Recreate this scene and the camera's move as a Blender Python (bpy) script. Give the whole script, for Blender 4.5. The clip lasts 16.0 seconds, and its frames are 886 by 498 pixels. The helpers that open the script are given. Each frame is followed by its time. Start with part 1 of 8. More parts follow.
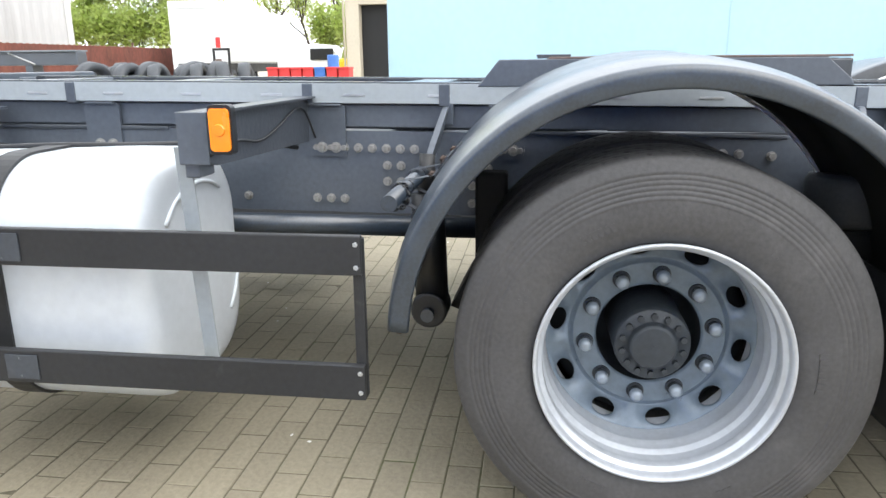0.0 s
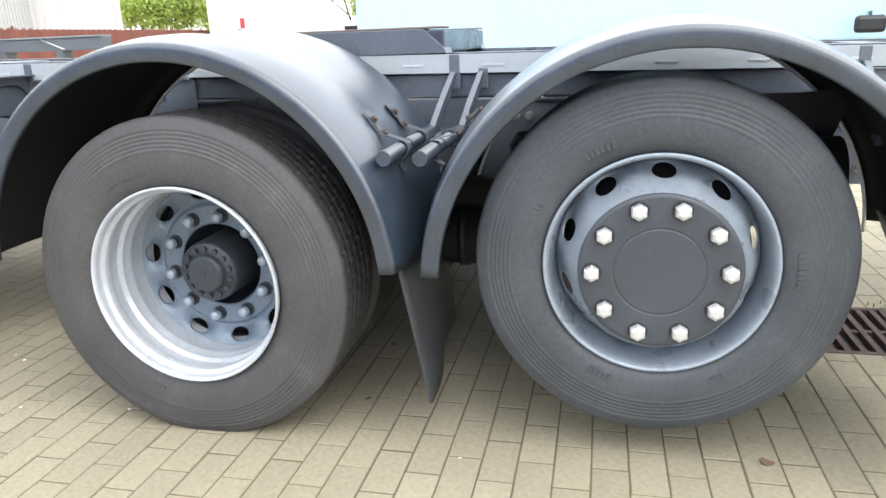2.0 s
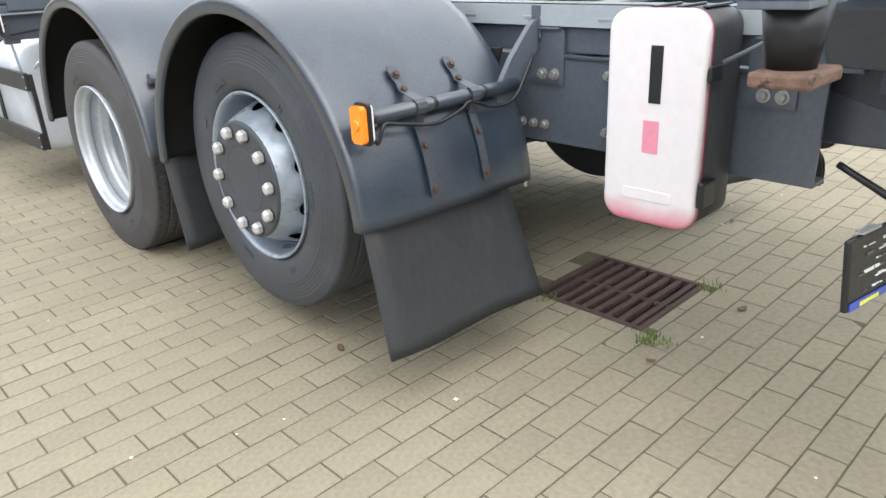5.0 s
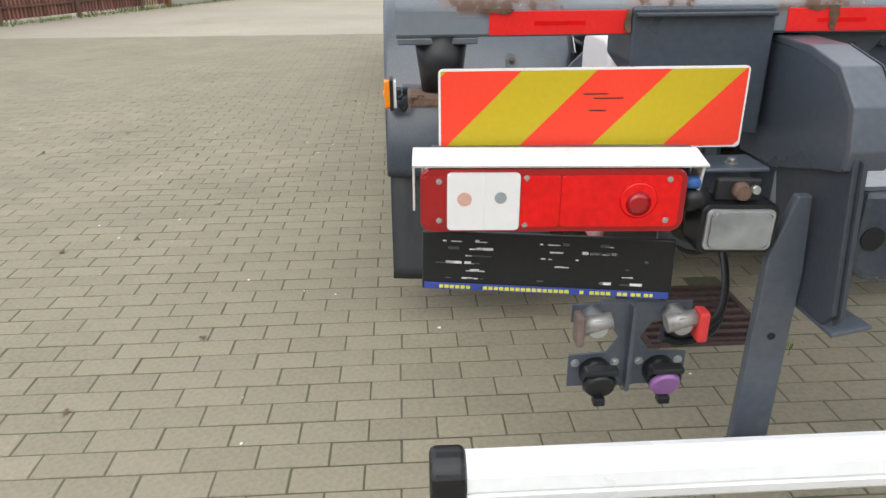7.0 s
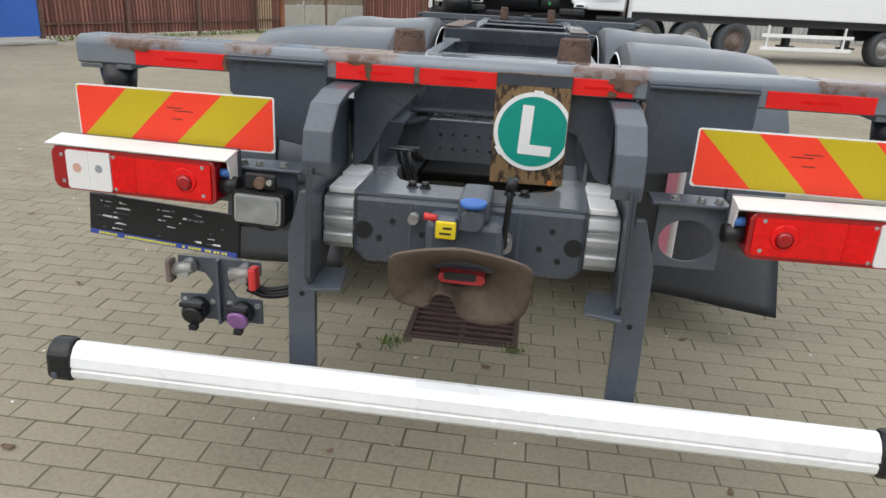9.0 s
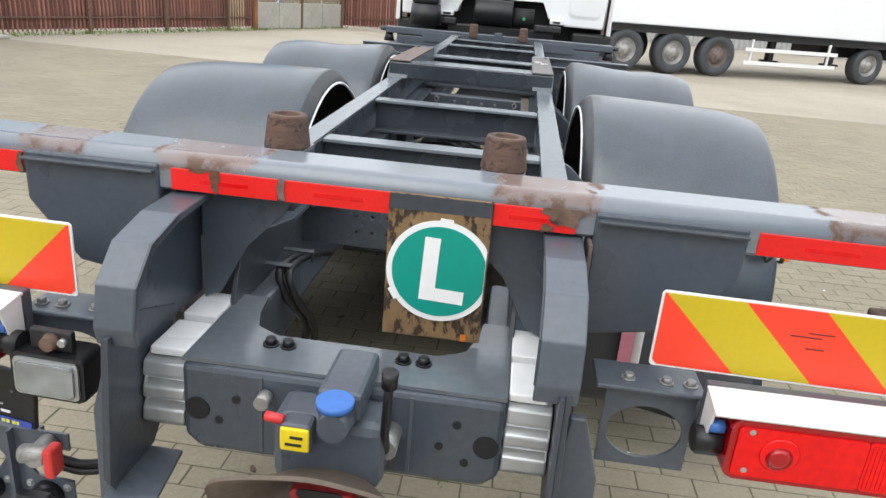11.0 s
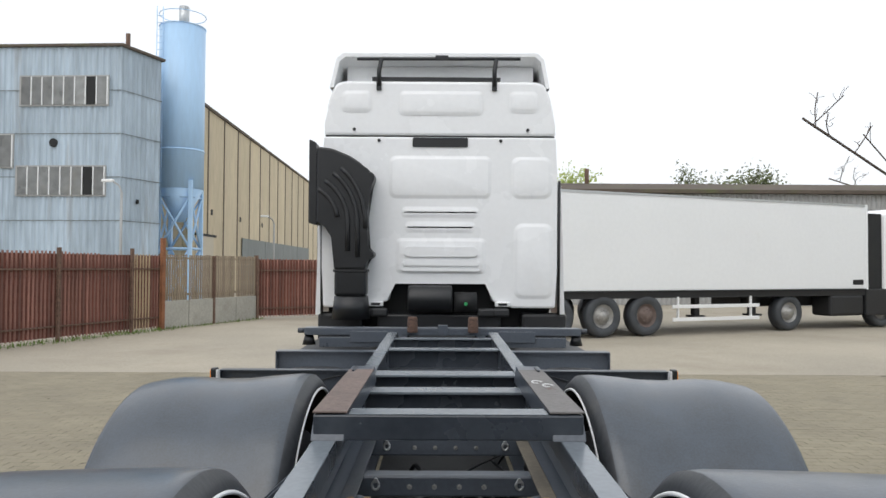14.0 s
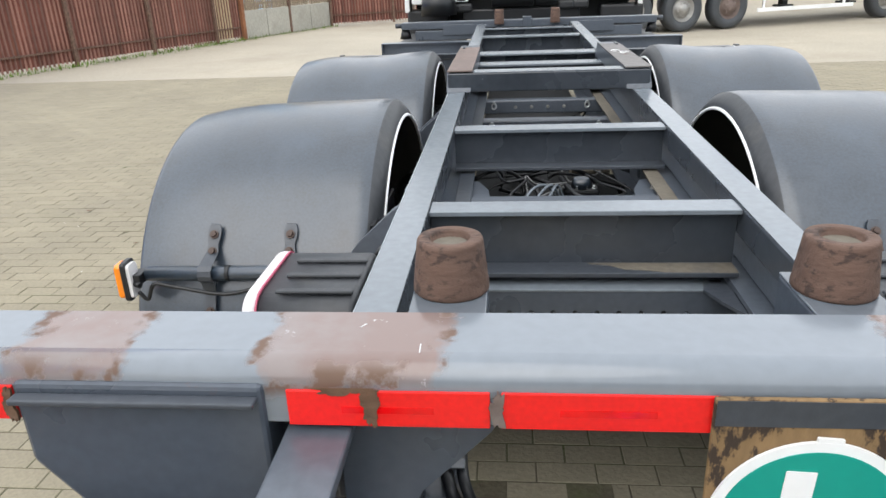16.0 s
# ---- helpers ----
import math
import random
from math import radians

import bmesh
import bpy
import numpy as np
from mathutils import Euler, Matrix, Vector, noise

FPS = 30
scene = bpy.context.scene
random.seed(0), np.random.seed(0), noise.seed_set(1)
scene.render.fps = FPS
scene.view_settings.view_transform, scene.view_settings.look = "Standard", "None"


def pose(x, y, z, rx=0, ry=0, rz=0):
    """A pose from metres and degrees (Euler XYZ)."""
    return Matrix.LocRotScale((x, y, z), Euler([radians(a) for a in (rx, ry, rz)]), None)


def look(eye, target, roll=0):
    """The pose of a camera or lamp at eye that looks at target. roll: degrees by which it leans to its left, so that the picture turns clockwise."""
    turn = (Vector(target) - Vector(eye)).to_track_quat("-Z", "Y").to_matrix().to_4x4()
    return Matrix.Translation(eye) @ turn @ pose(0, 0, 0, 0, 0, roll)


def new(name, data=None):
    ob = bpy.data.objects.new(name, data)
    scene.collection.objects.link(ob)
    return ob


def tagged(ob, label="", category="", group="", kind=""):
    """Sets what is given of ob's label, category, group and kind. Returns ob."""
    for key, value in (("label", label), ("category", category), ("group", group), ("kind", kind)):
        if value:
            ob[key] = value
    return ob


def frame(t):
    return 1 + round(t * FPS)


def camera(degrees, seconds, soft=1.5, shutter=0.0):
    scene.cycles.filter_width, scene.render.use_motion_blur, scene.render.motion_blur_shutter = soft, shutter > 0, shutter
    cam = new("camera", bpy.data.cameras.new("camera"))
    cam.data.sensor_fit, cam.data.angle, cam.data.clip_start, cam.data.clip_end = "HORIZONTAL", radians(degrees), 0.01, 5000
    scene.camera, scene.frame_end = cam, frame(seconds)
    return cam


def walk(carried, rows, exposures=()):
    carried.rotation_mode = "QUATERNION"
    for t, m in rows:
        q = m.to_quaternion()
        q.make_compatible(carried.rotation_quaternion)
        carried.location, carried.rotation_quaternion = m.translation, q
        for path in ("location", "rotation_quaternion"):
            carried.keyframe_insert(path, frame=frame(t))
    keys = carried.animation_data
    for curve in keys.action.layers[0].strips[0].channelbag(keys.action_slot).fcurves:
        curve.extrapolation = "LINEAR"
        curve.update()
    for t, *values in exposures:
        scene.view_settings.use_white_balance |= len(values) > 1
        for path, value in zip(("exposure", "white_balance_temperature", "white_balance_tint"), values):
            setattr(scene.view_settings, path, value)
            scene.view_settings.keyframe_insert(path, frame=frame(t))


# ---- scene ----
cam = camera(64.3, 16.0, soft=1.5)
PATH = [
    (0, (-2.8, 1.649, 1.187), (-0.883, 1.908, 0.68), -0.5),
    (0.5, (-2.88, 1.313, 1.161), (-0.957, 1.638, 0.716), -0.2),
    (1, (-2.922, 0.947, 1.133), (-1.001, 1.281, 0.688), -0.1),
    (1.5, (-2.921, 0.542, 1.133), (-1.025, 0.907, 0.613), -1.8),
    (2, (-2.95, 0.151, 1.162), (-1.082, 0.582, 0.592), -2.2),
    (2.5, (-2.927, -0.237, 1.158), (-1.108, 0.311, 0.532), -3.1),
    (3, (-2.864, -0.639, 1.175), (-1.111, 0.046, 0.497), -3.3),
    (3.5, (-2.793, -1.01, 1.211), (-1.106, -0.193, 0.513), -2.1),
    (4, (-2.644, -1.429, 1.229), (-1.073, -0.411, 0.525), -2.4),
    (4.2, (-2.574, -1.584, 1.239), (-1.06, -0.498, 0.512), -2.7),
    (6.3, (-1.642, -2.915, 1.232), (-1.136, -1.138, 0.468), -2.8),
    (6.5, (-1.489, -3.01, 1.283), (-1.159, -1.201, 0.497), -3.0),
    (7, (-1.172, -3.17, 1.316), (-1.068, -1.332, 0.536), -0.4),
    (7.5, (-0.886, -3.34, 1.362), (-1.022, -1.518, 0.547), -0.9),
    (8, (-0.604, -3.495, 1.408), (-0.867, -1.676, 0.62), -0.3),
    (8.5, (-0.213, -3.599, 1.418), (-0.421, -1.746, 0.695), 1.7),
    (9, (0.138, -3.71, 1.415), (-0.075, -1.846, 0.721), 3.1),
    (9.2, (0.275, -3.761, 1.411), (0.069, -1.895, 0.721), 3.0),
    (11.3, (0.252, -2.827, 1.604), (0.09, -0.963, 0.899), 5.2),
    (11.5, (0.183, -2.653, 1.602), (-0.004, -0.801, 0.87), 5.0),
    (12, (0.05, -2.245, 1.596), (-0.138, -0.397, 0.854), 1.2),
    (12.5, (-0.005, -1.882, 1.597), (-0.122, 0.001, 0.931), 1.9),
    (13, (-0.013, -1.656, 1.639), (-0.078, 0.318, 1.328), 1.9),
    (13.5, (-0.007, -1.562, 1.69), (0.006, 0.437, 1.648), 0.7),
    (14, (-0.033, -1.547, 1.667), (-0.022, 0.452, 1.717), 0.3),
    (14.5, (-0.047, -1.618, 1.624), (-0.047, 0.371, 1.423), 0.4),
    (15, (-0.086, -1.827, 1.639), (-0.087, 0.137, 1.259), -0.2),
    (15.5, (-0.16, -2.122, 1.651), (-0.257, -0.217, 1.05), -1.6),
    (16, (-0.17, -2.39, 1.625), (-0.355, -0.543, 0.882), -2.3),
]
walk(cam, [(t, look(eye, aim, lean)) for t, eye, aim, lean in PATH], exposures=[(0.0, 1.5), (0.5, 1.7), (1.0, 1.85), (1.5, 1.9), (2.0, 1.84), (2.5, 1.82), (3.0, 1.8), (3.5, 1.6), (4.0, 1.5), (6.5, 0.84), (7.0, 0.62), (8.0, 0.32), (9.0, 0.44), (11.5, 0.92), (12.5, 1.0), (13.0, 0.95), (13.5, 0.45), (14.0, 0.2), (14.5, 0.15), (15.0, 0.7), (15.5, 0.85), (16.0, 0.9)])

# ---- light ----
world = bpy.data.worlds.new("overcast_sky")
scene.world = world
world.use_nodes = True
wn, wl = world.node_tree.nodes, world.node_tree.links
wn.clear()
w_out = wn.new("ShaderNodeOutputWorld")
w_bg = wn.new("ShaderNodeBackground")
w_sky = wn.new("ShaderNodeTexSky")
w_sky.sky_type, w_sky.sun_disc = "NISHITA", False
w_sky.sun_elevation, w_sky.sun_rotation = radians(48), radians(200)
w_sky.air_density, w_sky.dust_density = 1.0, 4.0
w_mix = wn.new("ShaderNodeMix")
w_mix.data_type = "RGBA"
w_mix.inputs["Factor"].default_value = 0.9
w_mix.inputs["B"].default_value = (9.2, 9.5, 9.9, 1)
wl.new(w_sky.outputs["Color"], w_mix.inputs["A"])
wl.new(w_mix.outputs["Result"], w_bg.inputs["Color"])
w_bg.inputs["Strength"].default_value = 0.105
wl.new(w_bg.outputs["Background"], w_out.inputs["Surface"])

sun_data = bpy.data.lights.new("sun", "SUN")
sun_data.energy, sun_data.angle, sun_data.color = 0.7, radians(60), (1, 0.97, 0.92)
sun = new("sun", sun_data)
sun.matrix_world = look((0, 0, 0), (0.35, 0.62, -1.0))

# ---- materials ----
def mat(name, color, rough=0.5, metal=0.0, spread=0.25, grain=40.0, patch=3.0, bump=0.05, dirt=None, dirt_amount=0.0,
        dirt_scale=2.5, rust=0.0, rust_scale=9.0, spec=0.5, coat=0.0, random_tint=0.0, tall=1.0, rust_tone=(0.13, 0.055, 0.03)):
    """Node material: base colour varied at two scales, fine bump, optional dirt film and rust patches with a shape of their own."""
    m = bpy.data.materials.new(name)
    m.use_nodes = True
    n, l = m.node_tree.nodes, m.node_tree.links
    b = n["Principled BSDF"]
    geo = n.new("ShaderNodeTexCoord")
    fine, big = n.new("ShaderNodeTexNoise"), n.new("ShaderNodeTexNoise")
    fine.inputs["Scale"].default_value, fine.inputs["Detail"].default_value = grain, 6
    big.inputs["Scale"].default_value, big.inputs["Detail"].default_value = patch, 5
    where = geo.outputs["Object"]
    if tall != 1.0:
        # runs and streaks drawn out along the height
        mp = n.new("ShaderNodeMapping")
        mp.inputs["Scale"].default_value = (1, 1, 1 / tall)
        l.new(where, mp.inputs["Vector"])
        where = mp.outputs["Vector"]
    l.new(where, fine.inputs["Vector"])
    l.new(where, big.inputs["Vector"])
    add = n.new("ShaderNodeMath")
    add.operation = "ADD"
    l.new(fine.outputs["Fac"], add.inputs[0])
    l.new(big.outputs["Fac"], add.inputs[1])
    ramp = n.new("ShaderNodeMapRange")
    ramp.inputs["From Min"].default_value, ramp.inputs["From Max"].default_value = 0.6, 1.4
    ramp.inputs["To Min"].default_value, ramp.inputs["To Max"].default_value = 1 - spread, 1 + spread
    l.new(add.outputs[0], ramp.inputs["Value"])
    mul = n.new("ShaderNodeVectorMath")
    mul.operation = "SCALE"
    mul.inputs[0].default_value = color
    l.new(ramp.outputs["Result"], mul.inputs["Scale"])
    col = mul.outputs["Vector"]
    if random_tint:
        info, tint = n.new("ShaderNodeObjectInfo"), n.new("ShaderNodeMapRange")
        isl = n.new("ShaderNodeNewGeometry")
        both = n.new("ShaderNodeMath")
        both.operation = "ADD"
        l.new(info.outputs["Random"], both.inputs[0])
        l.new(isl.outputs["Random Per Island"], both.inputs[1])
        wrap = n.new("ShaderNodeMath")
        wrap.operation = "FRACT"
        l.new(both.outputs[0], wrap.inputs[0])
        tint.inputs["To Min"].default_value, tint.inputs["To Max"].default_value = 1 - random_tint, 1 + random_tint
        l.new(wrap.outputs[0], tint.inputs["Value"])
        m2 = n.new("ShaderNodeVectorMath")
        m2.operation = "SCALE"
        l.new(col, m2.inputs[0])
        l.new(tint.outputs["Result"], m2.inputs["Scale"])
        col = m2.outputs["Vector"]
    rsock = None

    def layer(col, tone, amount, scale, sharp):
        nz, mr, mx = n.new("ShaderNodeTexNoise"), n.new("ShaderNodeMapRange"), n.new("ShaderNodeMix")
        nz.inputs["Scale"].default_value, nz.inputs["Detail"].default_value, nz.inputs["Roughness"].default_value = scale, 9, 0.65
        l.new(where, nz.inputs["Vector"])
        lim = 0.72 - 0.42 * amount
        mr.inputs["From Min"].default_value, mr.inputs["From Max"].default_value = lim, lim + sharp
        l.new(nz.outputs["Fac"], mr.inputs["Value"])
        mx.data_type = "RGBA"
        l.new(mr.outputs["Result"], mx.inputs["Factor"])
        l.new(col, mx.inputs["A"])
        mx.inputs["B"].default_value = (*tone, 1)
        return mx.outputs["Result"], mr.outputs["Result"]

    if dirt_amount:
        col, _ = layer(col, dirt or (0.2, 0.18, 0.14), dirt_amount, dirt_scale, 0.35)
    if rust:
        col, rsock = layer(col, rust_tone, rust, rust_scale, 0.06)
    l.new(col, b.inputs["Base Color"])
    rr = n.new("ShaderNodeMapRange")
    rr.inputs["To Min"].default_value, rr.inputs["To Max"].default_value = max(0.03, rough - 0.12), min(1, rough + 0.12)
    l.new(big.outputs["Fac"], rr.inputs["Value"])
    rough_out = rr.outputs["Result"]
    if rsock:
        mx = n.new("ShaderNodeMix")
        l.new(rsock, mx.inputs["Factor"])
        l.new(rough_out, mx.inputs["A"])
        mx.inputs["B"].default_value = 0.85
        rough_out = mx.outputs["Result"]
    l.new(rough_out, b.inputs["Roughness"])
    b.inputs["Metallic"].default_value = metal
    b.inputs["Specular IOR Level"].default_value = spec
    b.inputs["Coat Weight"].default_value = coat
    b.inputs["Coat Roughness"].default_value = 0.22 if name.startswith("grey_mudguard") else 0.06
    if bump:
        bp = n.new("ShaderNodeBump")
        bp.inputs["Strength"].default_value, bp.inputs["Distance"].default_value = bump, 0.02
        l.new(add.outputs[0], bp.inputs["Height"])
        l.new(bp.outputs["Normal"], b.inputs["Normal"])
    return m


STEEL = mat("grey_chassis_paint", (0.083, 0.097, 0.119), 0.32, 0, 0.22, 60, 2.5, 0.03, (0.11, 0.113, 0.116), 0.26, 3.0, spec=0.65)
STEEL_WORN = mat("worn_grey_paint", (0.048, 0.056, 0.069), 0.38, 0, 0.25, 60, 2.5, 0.06, (0.10, 0.09, 0.078), 0.32, 4.0, 0.18, 5.0, spec=0.6)
RAIL = mat("pale_grey_and_sky_sheen", (0.160, 0.184, 0.208), 0.22, 0, 0.16, 50, 2.0, 0.015, (0.095, 0.10, 0.106), 0.34, 4.0, spec=0.7)
STRIP = mat("light_grey_strip", (0.33, 0.365, 0.39), 0.4, 0, 0.1, 50, 2.0, 0.02, (0.24, 0.25, 0.26), 0.25, 4.0)
RAILTOP = mat("dark_grey_paint_and_shade", (0.042, 0.050, 0.062), 0.28, 0, 0.25, 30, 4.0, 0.03, (0.08, 0.078, 0.075), 0.26, 6.0, 0.05, 6.0, spec=0.7)
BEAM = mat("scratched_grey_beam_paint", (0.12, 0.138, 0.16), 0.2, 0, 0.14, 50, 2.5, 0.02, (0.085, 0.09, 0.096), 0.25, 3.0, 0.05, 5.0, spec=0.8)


def worn(m, spots, soft):
    """Adds primer-coloured wear with rusty borders on upper faces; spots are (x, half width) pairs with ragged edges."""
    n, l = m.node_tree.nodes, m.node_tree.links
    b = n["Principled BSDF"]
    col, rgh = b.inputs["Base Color"].links[0].from_socket, b.inputs["Roughness"].links[0].from_socket
    tc, sep = n.new("ShaderNodeTexCoord"), n.new("ShaderNodeSeparateXYZ")
    l.new(tc.outputs["Object"], sep.inputs[0])

    def op(kind, a, c):
        q = n.new("ShaderNodeMath")
        q.operation = kind
        for k, v in ((0, a), (1, c)):
            if isinstance(v, (int, float)):
                q.inputs[k].default_value = v
            elif v is not None:
                l.new(v, q.inputs[k])
        return q.outputs[0]

    def step(v, a, c):
        q = n.new("ShaderNodeMapRange")
        q.inputs["From Min"].default_value, q.inputs["From Max"].default_value = a, c
        l.new(v, q.inputs["Value"])
        return q.outputs["Result"]

    def noise(scale, rough=0.6):
        q = n.new("ShaderNodeTexNoise")
        q.inputs["Scale"].default_value, q.inputs["Detail"].default_value, q.inputs["Roughness"].default_value = scale, 9, rough
        l.new(tc.outputs["Object"], q.inputs["Vector"])
        return q.outputs["Fac"]

    d = None
    for c, hw in spots:
        e = op("SUBTRACT", op("ABSOLUTE", op("SUBTRACT", sep.outputs[0], c), None), hw)
        d = e if d is None else op("MINIMUM", d, e)
    d = op("ADD", d, op("MULTIPLY", op("SUBTRACT", noise(11), 0.5), soft))
    mask = op("MULTIPLY", step(d, 0.008, -0.008), step(sep.outputs[2], 1.206, 1.226))
    edge = op("MULTIPLY", step(op("ABSOLUTE", d, None), 0.016, 0.004), step(sep.outputs[2], 1.19, 1.21))
    lip = op("MULTIPLY", step(d, 0.01, -0.01), step(sep.outputs[1], -1.738, -1.752))
    edge = op("MAXIMUM", edge, op("MULTIPLY", lip, step(sep.outputs[2], 1.195, 1.21)))
    edge = op("MULTIPLY", edge, step(noise(30), 0.47, 0.57))
    inner = op("MULTIPLY", mask, step(noise(8), 0.42, 0.62))
    bare = op("MULTIPLY", mask, step(noise(40, 0.75), 0.63, 0.67))

    def blend(col, fac, tone):
        q = n.new("ShaderNodeMix")
        q.data_type = "RGBA"
        l.new(fac, q.inputs["Factor"])
        l.new(col, q.inputs["A"])
        q.inputs["B"].default_value = (*tone, 1)
        return q.outputs["Result"]

    col = blend(col, mask, (0.20, 0.138, 0.122))
    col = blend(col, inner, (0.225, 0.188, 0.18))
    col = blend(col, bare, (0.55, 0.55, 0.56))
    col = blend(col, edge, (0.135, 0.080, 0.055))
    l.new(col, b.inputs["Base Color"])
    q = n.new("ShaderNodeMix")
    l.new(edge, q.inputs["Factor"])
    l.new(rgh, q.inputs["A"])
    q.inputs["B"].default_value = 0.8
    l.new(q.outputs["Result"], b.inputs["Roughness"])
    return m


REARBEAM = worn(mat("worn_rear_beam_paint", (0.19, 0.215, 0.244), 0.17, 0, 0.08, 50, 2.5, 0.008, (0.14, 0.146, 0.152), 0.25, 3.0, 0.04, 6.0, spec=0.7),
                ((-0.34, 0.09), (-0.98, 0.11), (0.34, 0.10), (0.97, 0.10), (-0.675, 0.06)), 0.12)
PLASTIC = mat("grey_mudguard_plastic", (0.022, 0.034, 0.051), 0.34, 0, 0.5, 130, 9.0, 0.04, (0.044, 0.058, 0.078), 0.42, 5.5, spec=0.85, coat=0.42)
NEARBLACK = mat("near_black_and_shade", (0.011, 0.012, 0.013), 0.7, 0, 0.3, 60, 3, 0.06)
RUBBER = mat("tyre_rubber", (0.053, 0.059, 0.067), 0.52, 0, 0.3, 90, 5, 0.06, (0.098, 0.102, 0.110), 0.36, 6)
RUBBER_DUSTY = mat("dusty_tyre_rubber", (0.061, 0.060, 0.061), 0.6, 0, 0.28, 90, 5, 0.08, (0.115, 0.111, 0.11), 0.40, 6)
FLAP = mat("mud_flap_rubber", (0.034, 0.037, 0.042), 0.45, 0, 0.3, 60, 3, 0.06, (0.085, 0.078, 0.066), 0.34, 7, tall=5.0)
SILVER = mat("silver_rim_paint", (0.52, 0.55, 0.59), 0.33, 0.35, 0.12, 60, 6, 0.02, (0.22, 0.24, 0.27), 0.25, 5)
GREYRIM = mat("grey_rim_paint", (0.150, 0.190, 0.235), 0.32, 0.15, 0.18, 60, 8, 0.04, (0.10, 0.118, 0.138), 0.36, 8)
HUB = mat("dark_hub_casting", (0.034, 0.041, 0.049), 0.45, 0.1, 0.35, 50, 10, 0.12)
GREYRIM_B = mat("silver_grey_rim_paint", (0.30, 0.345, 0.395), 0.3, 0.3, 0.15, 60, 8, 0.03, (0.17, 0.19, 0.22), 0.3, 8)
WELL = mat("shaded_wheel_well", (0.018, 0.022, 0.027), 0.6, 0, 0.3, 50, 8, 0.08)
DISC = mat("charcoal_cover_paint", (0.049, 0.056, 0.066), 0.45, 0, 0.15, 60, 5, 0.02)
CHROME = mat("bright_nut_steel", (0.66, 0.66, 0.66), 0.42, 0.55, 0.12, 60, 8, 0.02)
BOLT = mat("zinc_bolt", (0.36, 0.355, 0.34), 0.5, 0.6, 0.3, 80, 10, 0.05)
GALV = mat("galvanised_steel", (0.52, 0.54, 0.55), 0.38, 0.7, 0.15, 30, 6, 0.03, (0.3, 0.29, 0.27), 0.25, 6)
ALU = mat("aluminium_profile", (0.90, 0.91, 0.92), 0.3, 0.05, 0.06, 30, 4, 0.02, (0.60, 0.60, 0.60), 0.22, 5)
TANKW = mat("pale_tank_metal", (0.62, 0.66, 0.70), 0.33, 0.15, 0.07, 30, 2, 0.03, (0.42, 0.43, 0.43), 0.3, 3)
BLACK = mat("black_plastic", (0.012, 0.013, 0.015), 0.38, 0, 0.3, 70, 4, 0.05)
BLACKM = mat("matt_black_paint", (0.020, 0.021, 0.023), 0.5, 0, 0.3, 60, 3, 0.04, (0.12, 0.12, 0.11), 0.18, 9)
ORANGE = mat("orange_marker_lens", (0.95, 0.27, 0.01), 0.25, 0, 0.08, 90, 10, 0.03, coat=0.5)
REDTAPE = mat("red_reflective_tape", (0.80, 0.014, 0.012), 0.35, 0, 0.12, 160, 6, 0.03, (0.34, 0.012, 0.012), 0.25, 8)
REDPL = mat("fluorescent_red_sheeting", (0.95, 0.060, 0.028), 0.35, 0, 0.05, 90, 5, 0.01)
YELPL = mat("ochre_yellow_sheeting", (0.58, 0.44, 0.015), 0.4, 0, 0.06, 90, 5, 0.01)
REDLENS = mat("red_lamp_lens", (0.76, 0.003, 0.005), 0.10, 0, 0.22, 60, 8, 0.02, coat=0.1)
REDDARK = mat("deep_red_lens_and_shade", (0.36, 0.002, 0.006), 0.18, 0, 0.12, 60, 8, 0.02, coat=0.7)
CLEARLENS = mat("milky_clear_lens", (0.84, 0.83, 0.83), 0.2, 0, 0.03, 40, 12, 0.01, coat=0.6)
AMBER = mat("amber_bulb", (0.66, 0.40, 0.32), 0.35, 0, 0.1, 60, 8, 0)
WHITE = mat("white_truck_paint", (0.88, 0.89, 0.90), 0.26, 0, 0.03, 20, 1.2, 0.006, (0.74, 0.74, 0.73), 0.16, 1.6, coat=0.3)
WHITEP = mat("white_painted_sheet", (0.79, 0.79, 0.78), 0.45, 0, 0.08, 60, 5, 0.03, (0.45, 0.42, 0.38), 0.25, 8)
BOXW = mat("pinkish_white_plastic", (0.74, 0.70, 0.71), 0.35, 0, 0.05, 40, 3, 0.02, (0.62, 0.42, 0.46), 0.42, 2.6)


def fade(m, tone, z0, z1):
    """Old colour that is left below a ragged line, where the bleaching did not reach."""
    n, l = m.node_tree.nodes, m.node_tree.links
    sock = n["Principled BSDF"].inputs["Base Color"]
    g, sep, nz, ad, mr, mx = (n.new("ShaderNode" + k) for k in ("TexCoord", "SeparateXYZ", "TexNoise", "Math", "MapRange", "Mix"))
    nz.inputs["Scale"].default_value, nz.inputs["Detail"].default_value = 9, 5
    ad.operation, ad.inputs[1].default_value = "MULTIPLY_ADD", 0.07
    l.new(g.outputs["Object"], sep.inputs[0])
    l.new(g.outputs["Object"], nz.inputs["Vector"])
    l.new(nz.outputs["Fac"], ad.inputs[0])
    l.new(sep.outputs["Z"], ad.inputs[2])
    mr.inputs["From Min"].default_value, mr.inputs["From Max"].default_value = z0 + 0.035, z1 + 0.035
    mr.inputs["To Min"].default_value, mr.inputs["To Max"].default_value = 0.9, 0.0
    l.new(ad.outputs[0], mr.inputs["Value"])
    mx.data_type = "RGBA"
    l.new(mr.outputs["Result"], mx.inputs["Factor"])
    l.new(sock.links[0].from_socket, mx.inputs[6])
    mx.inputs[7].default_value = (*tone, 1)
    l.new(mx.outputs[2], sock)


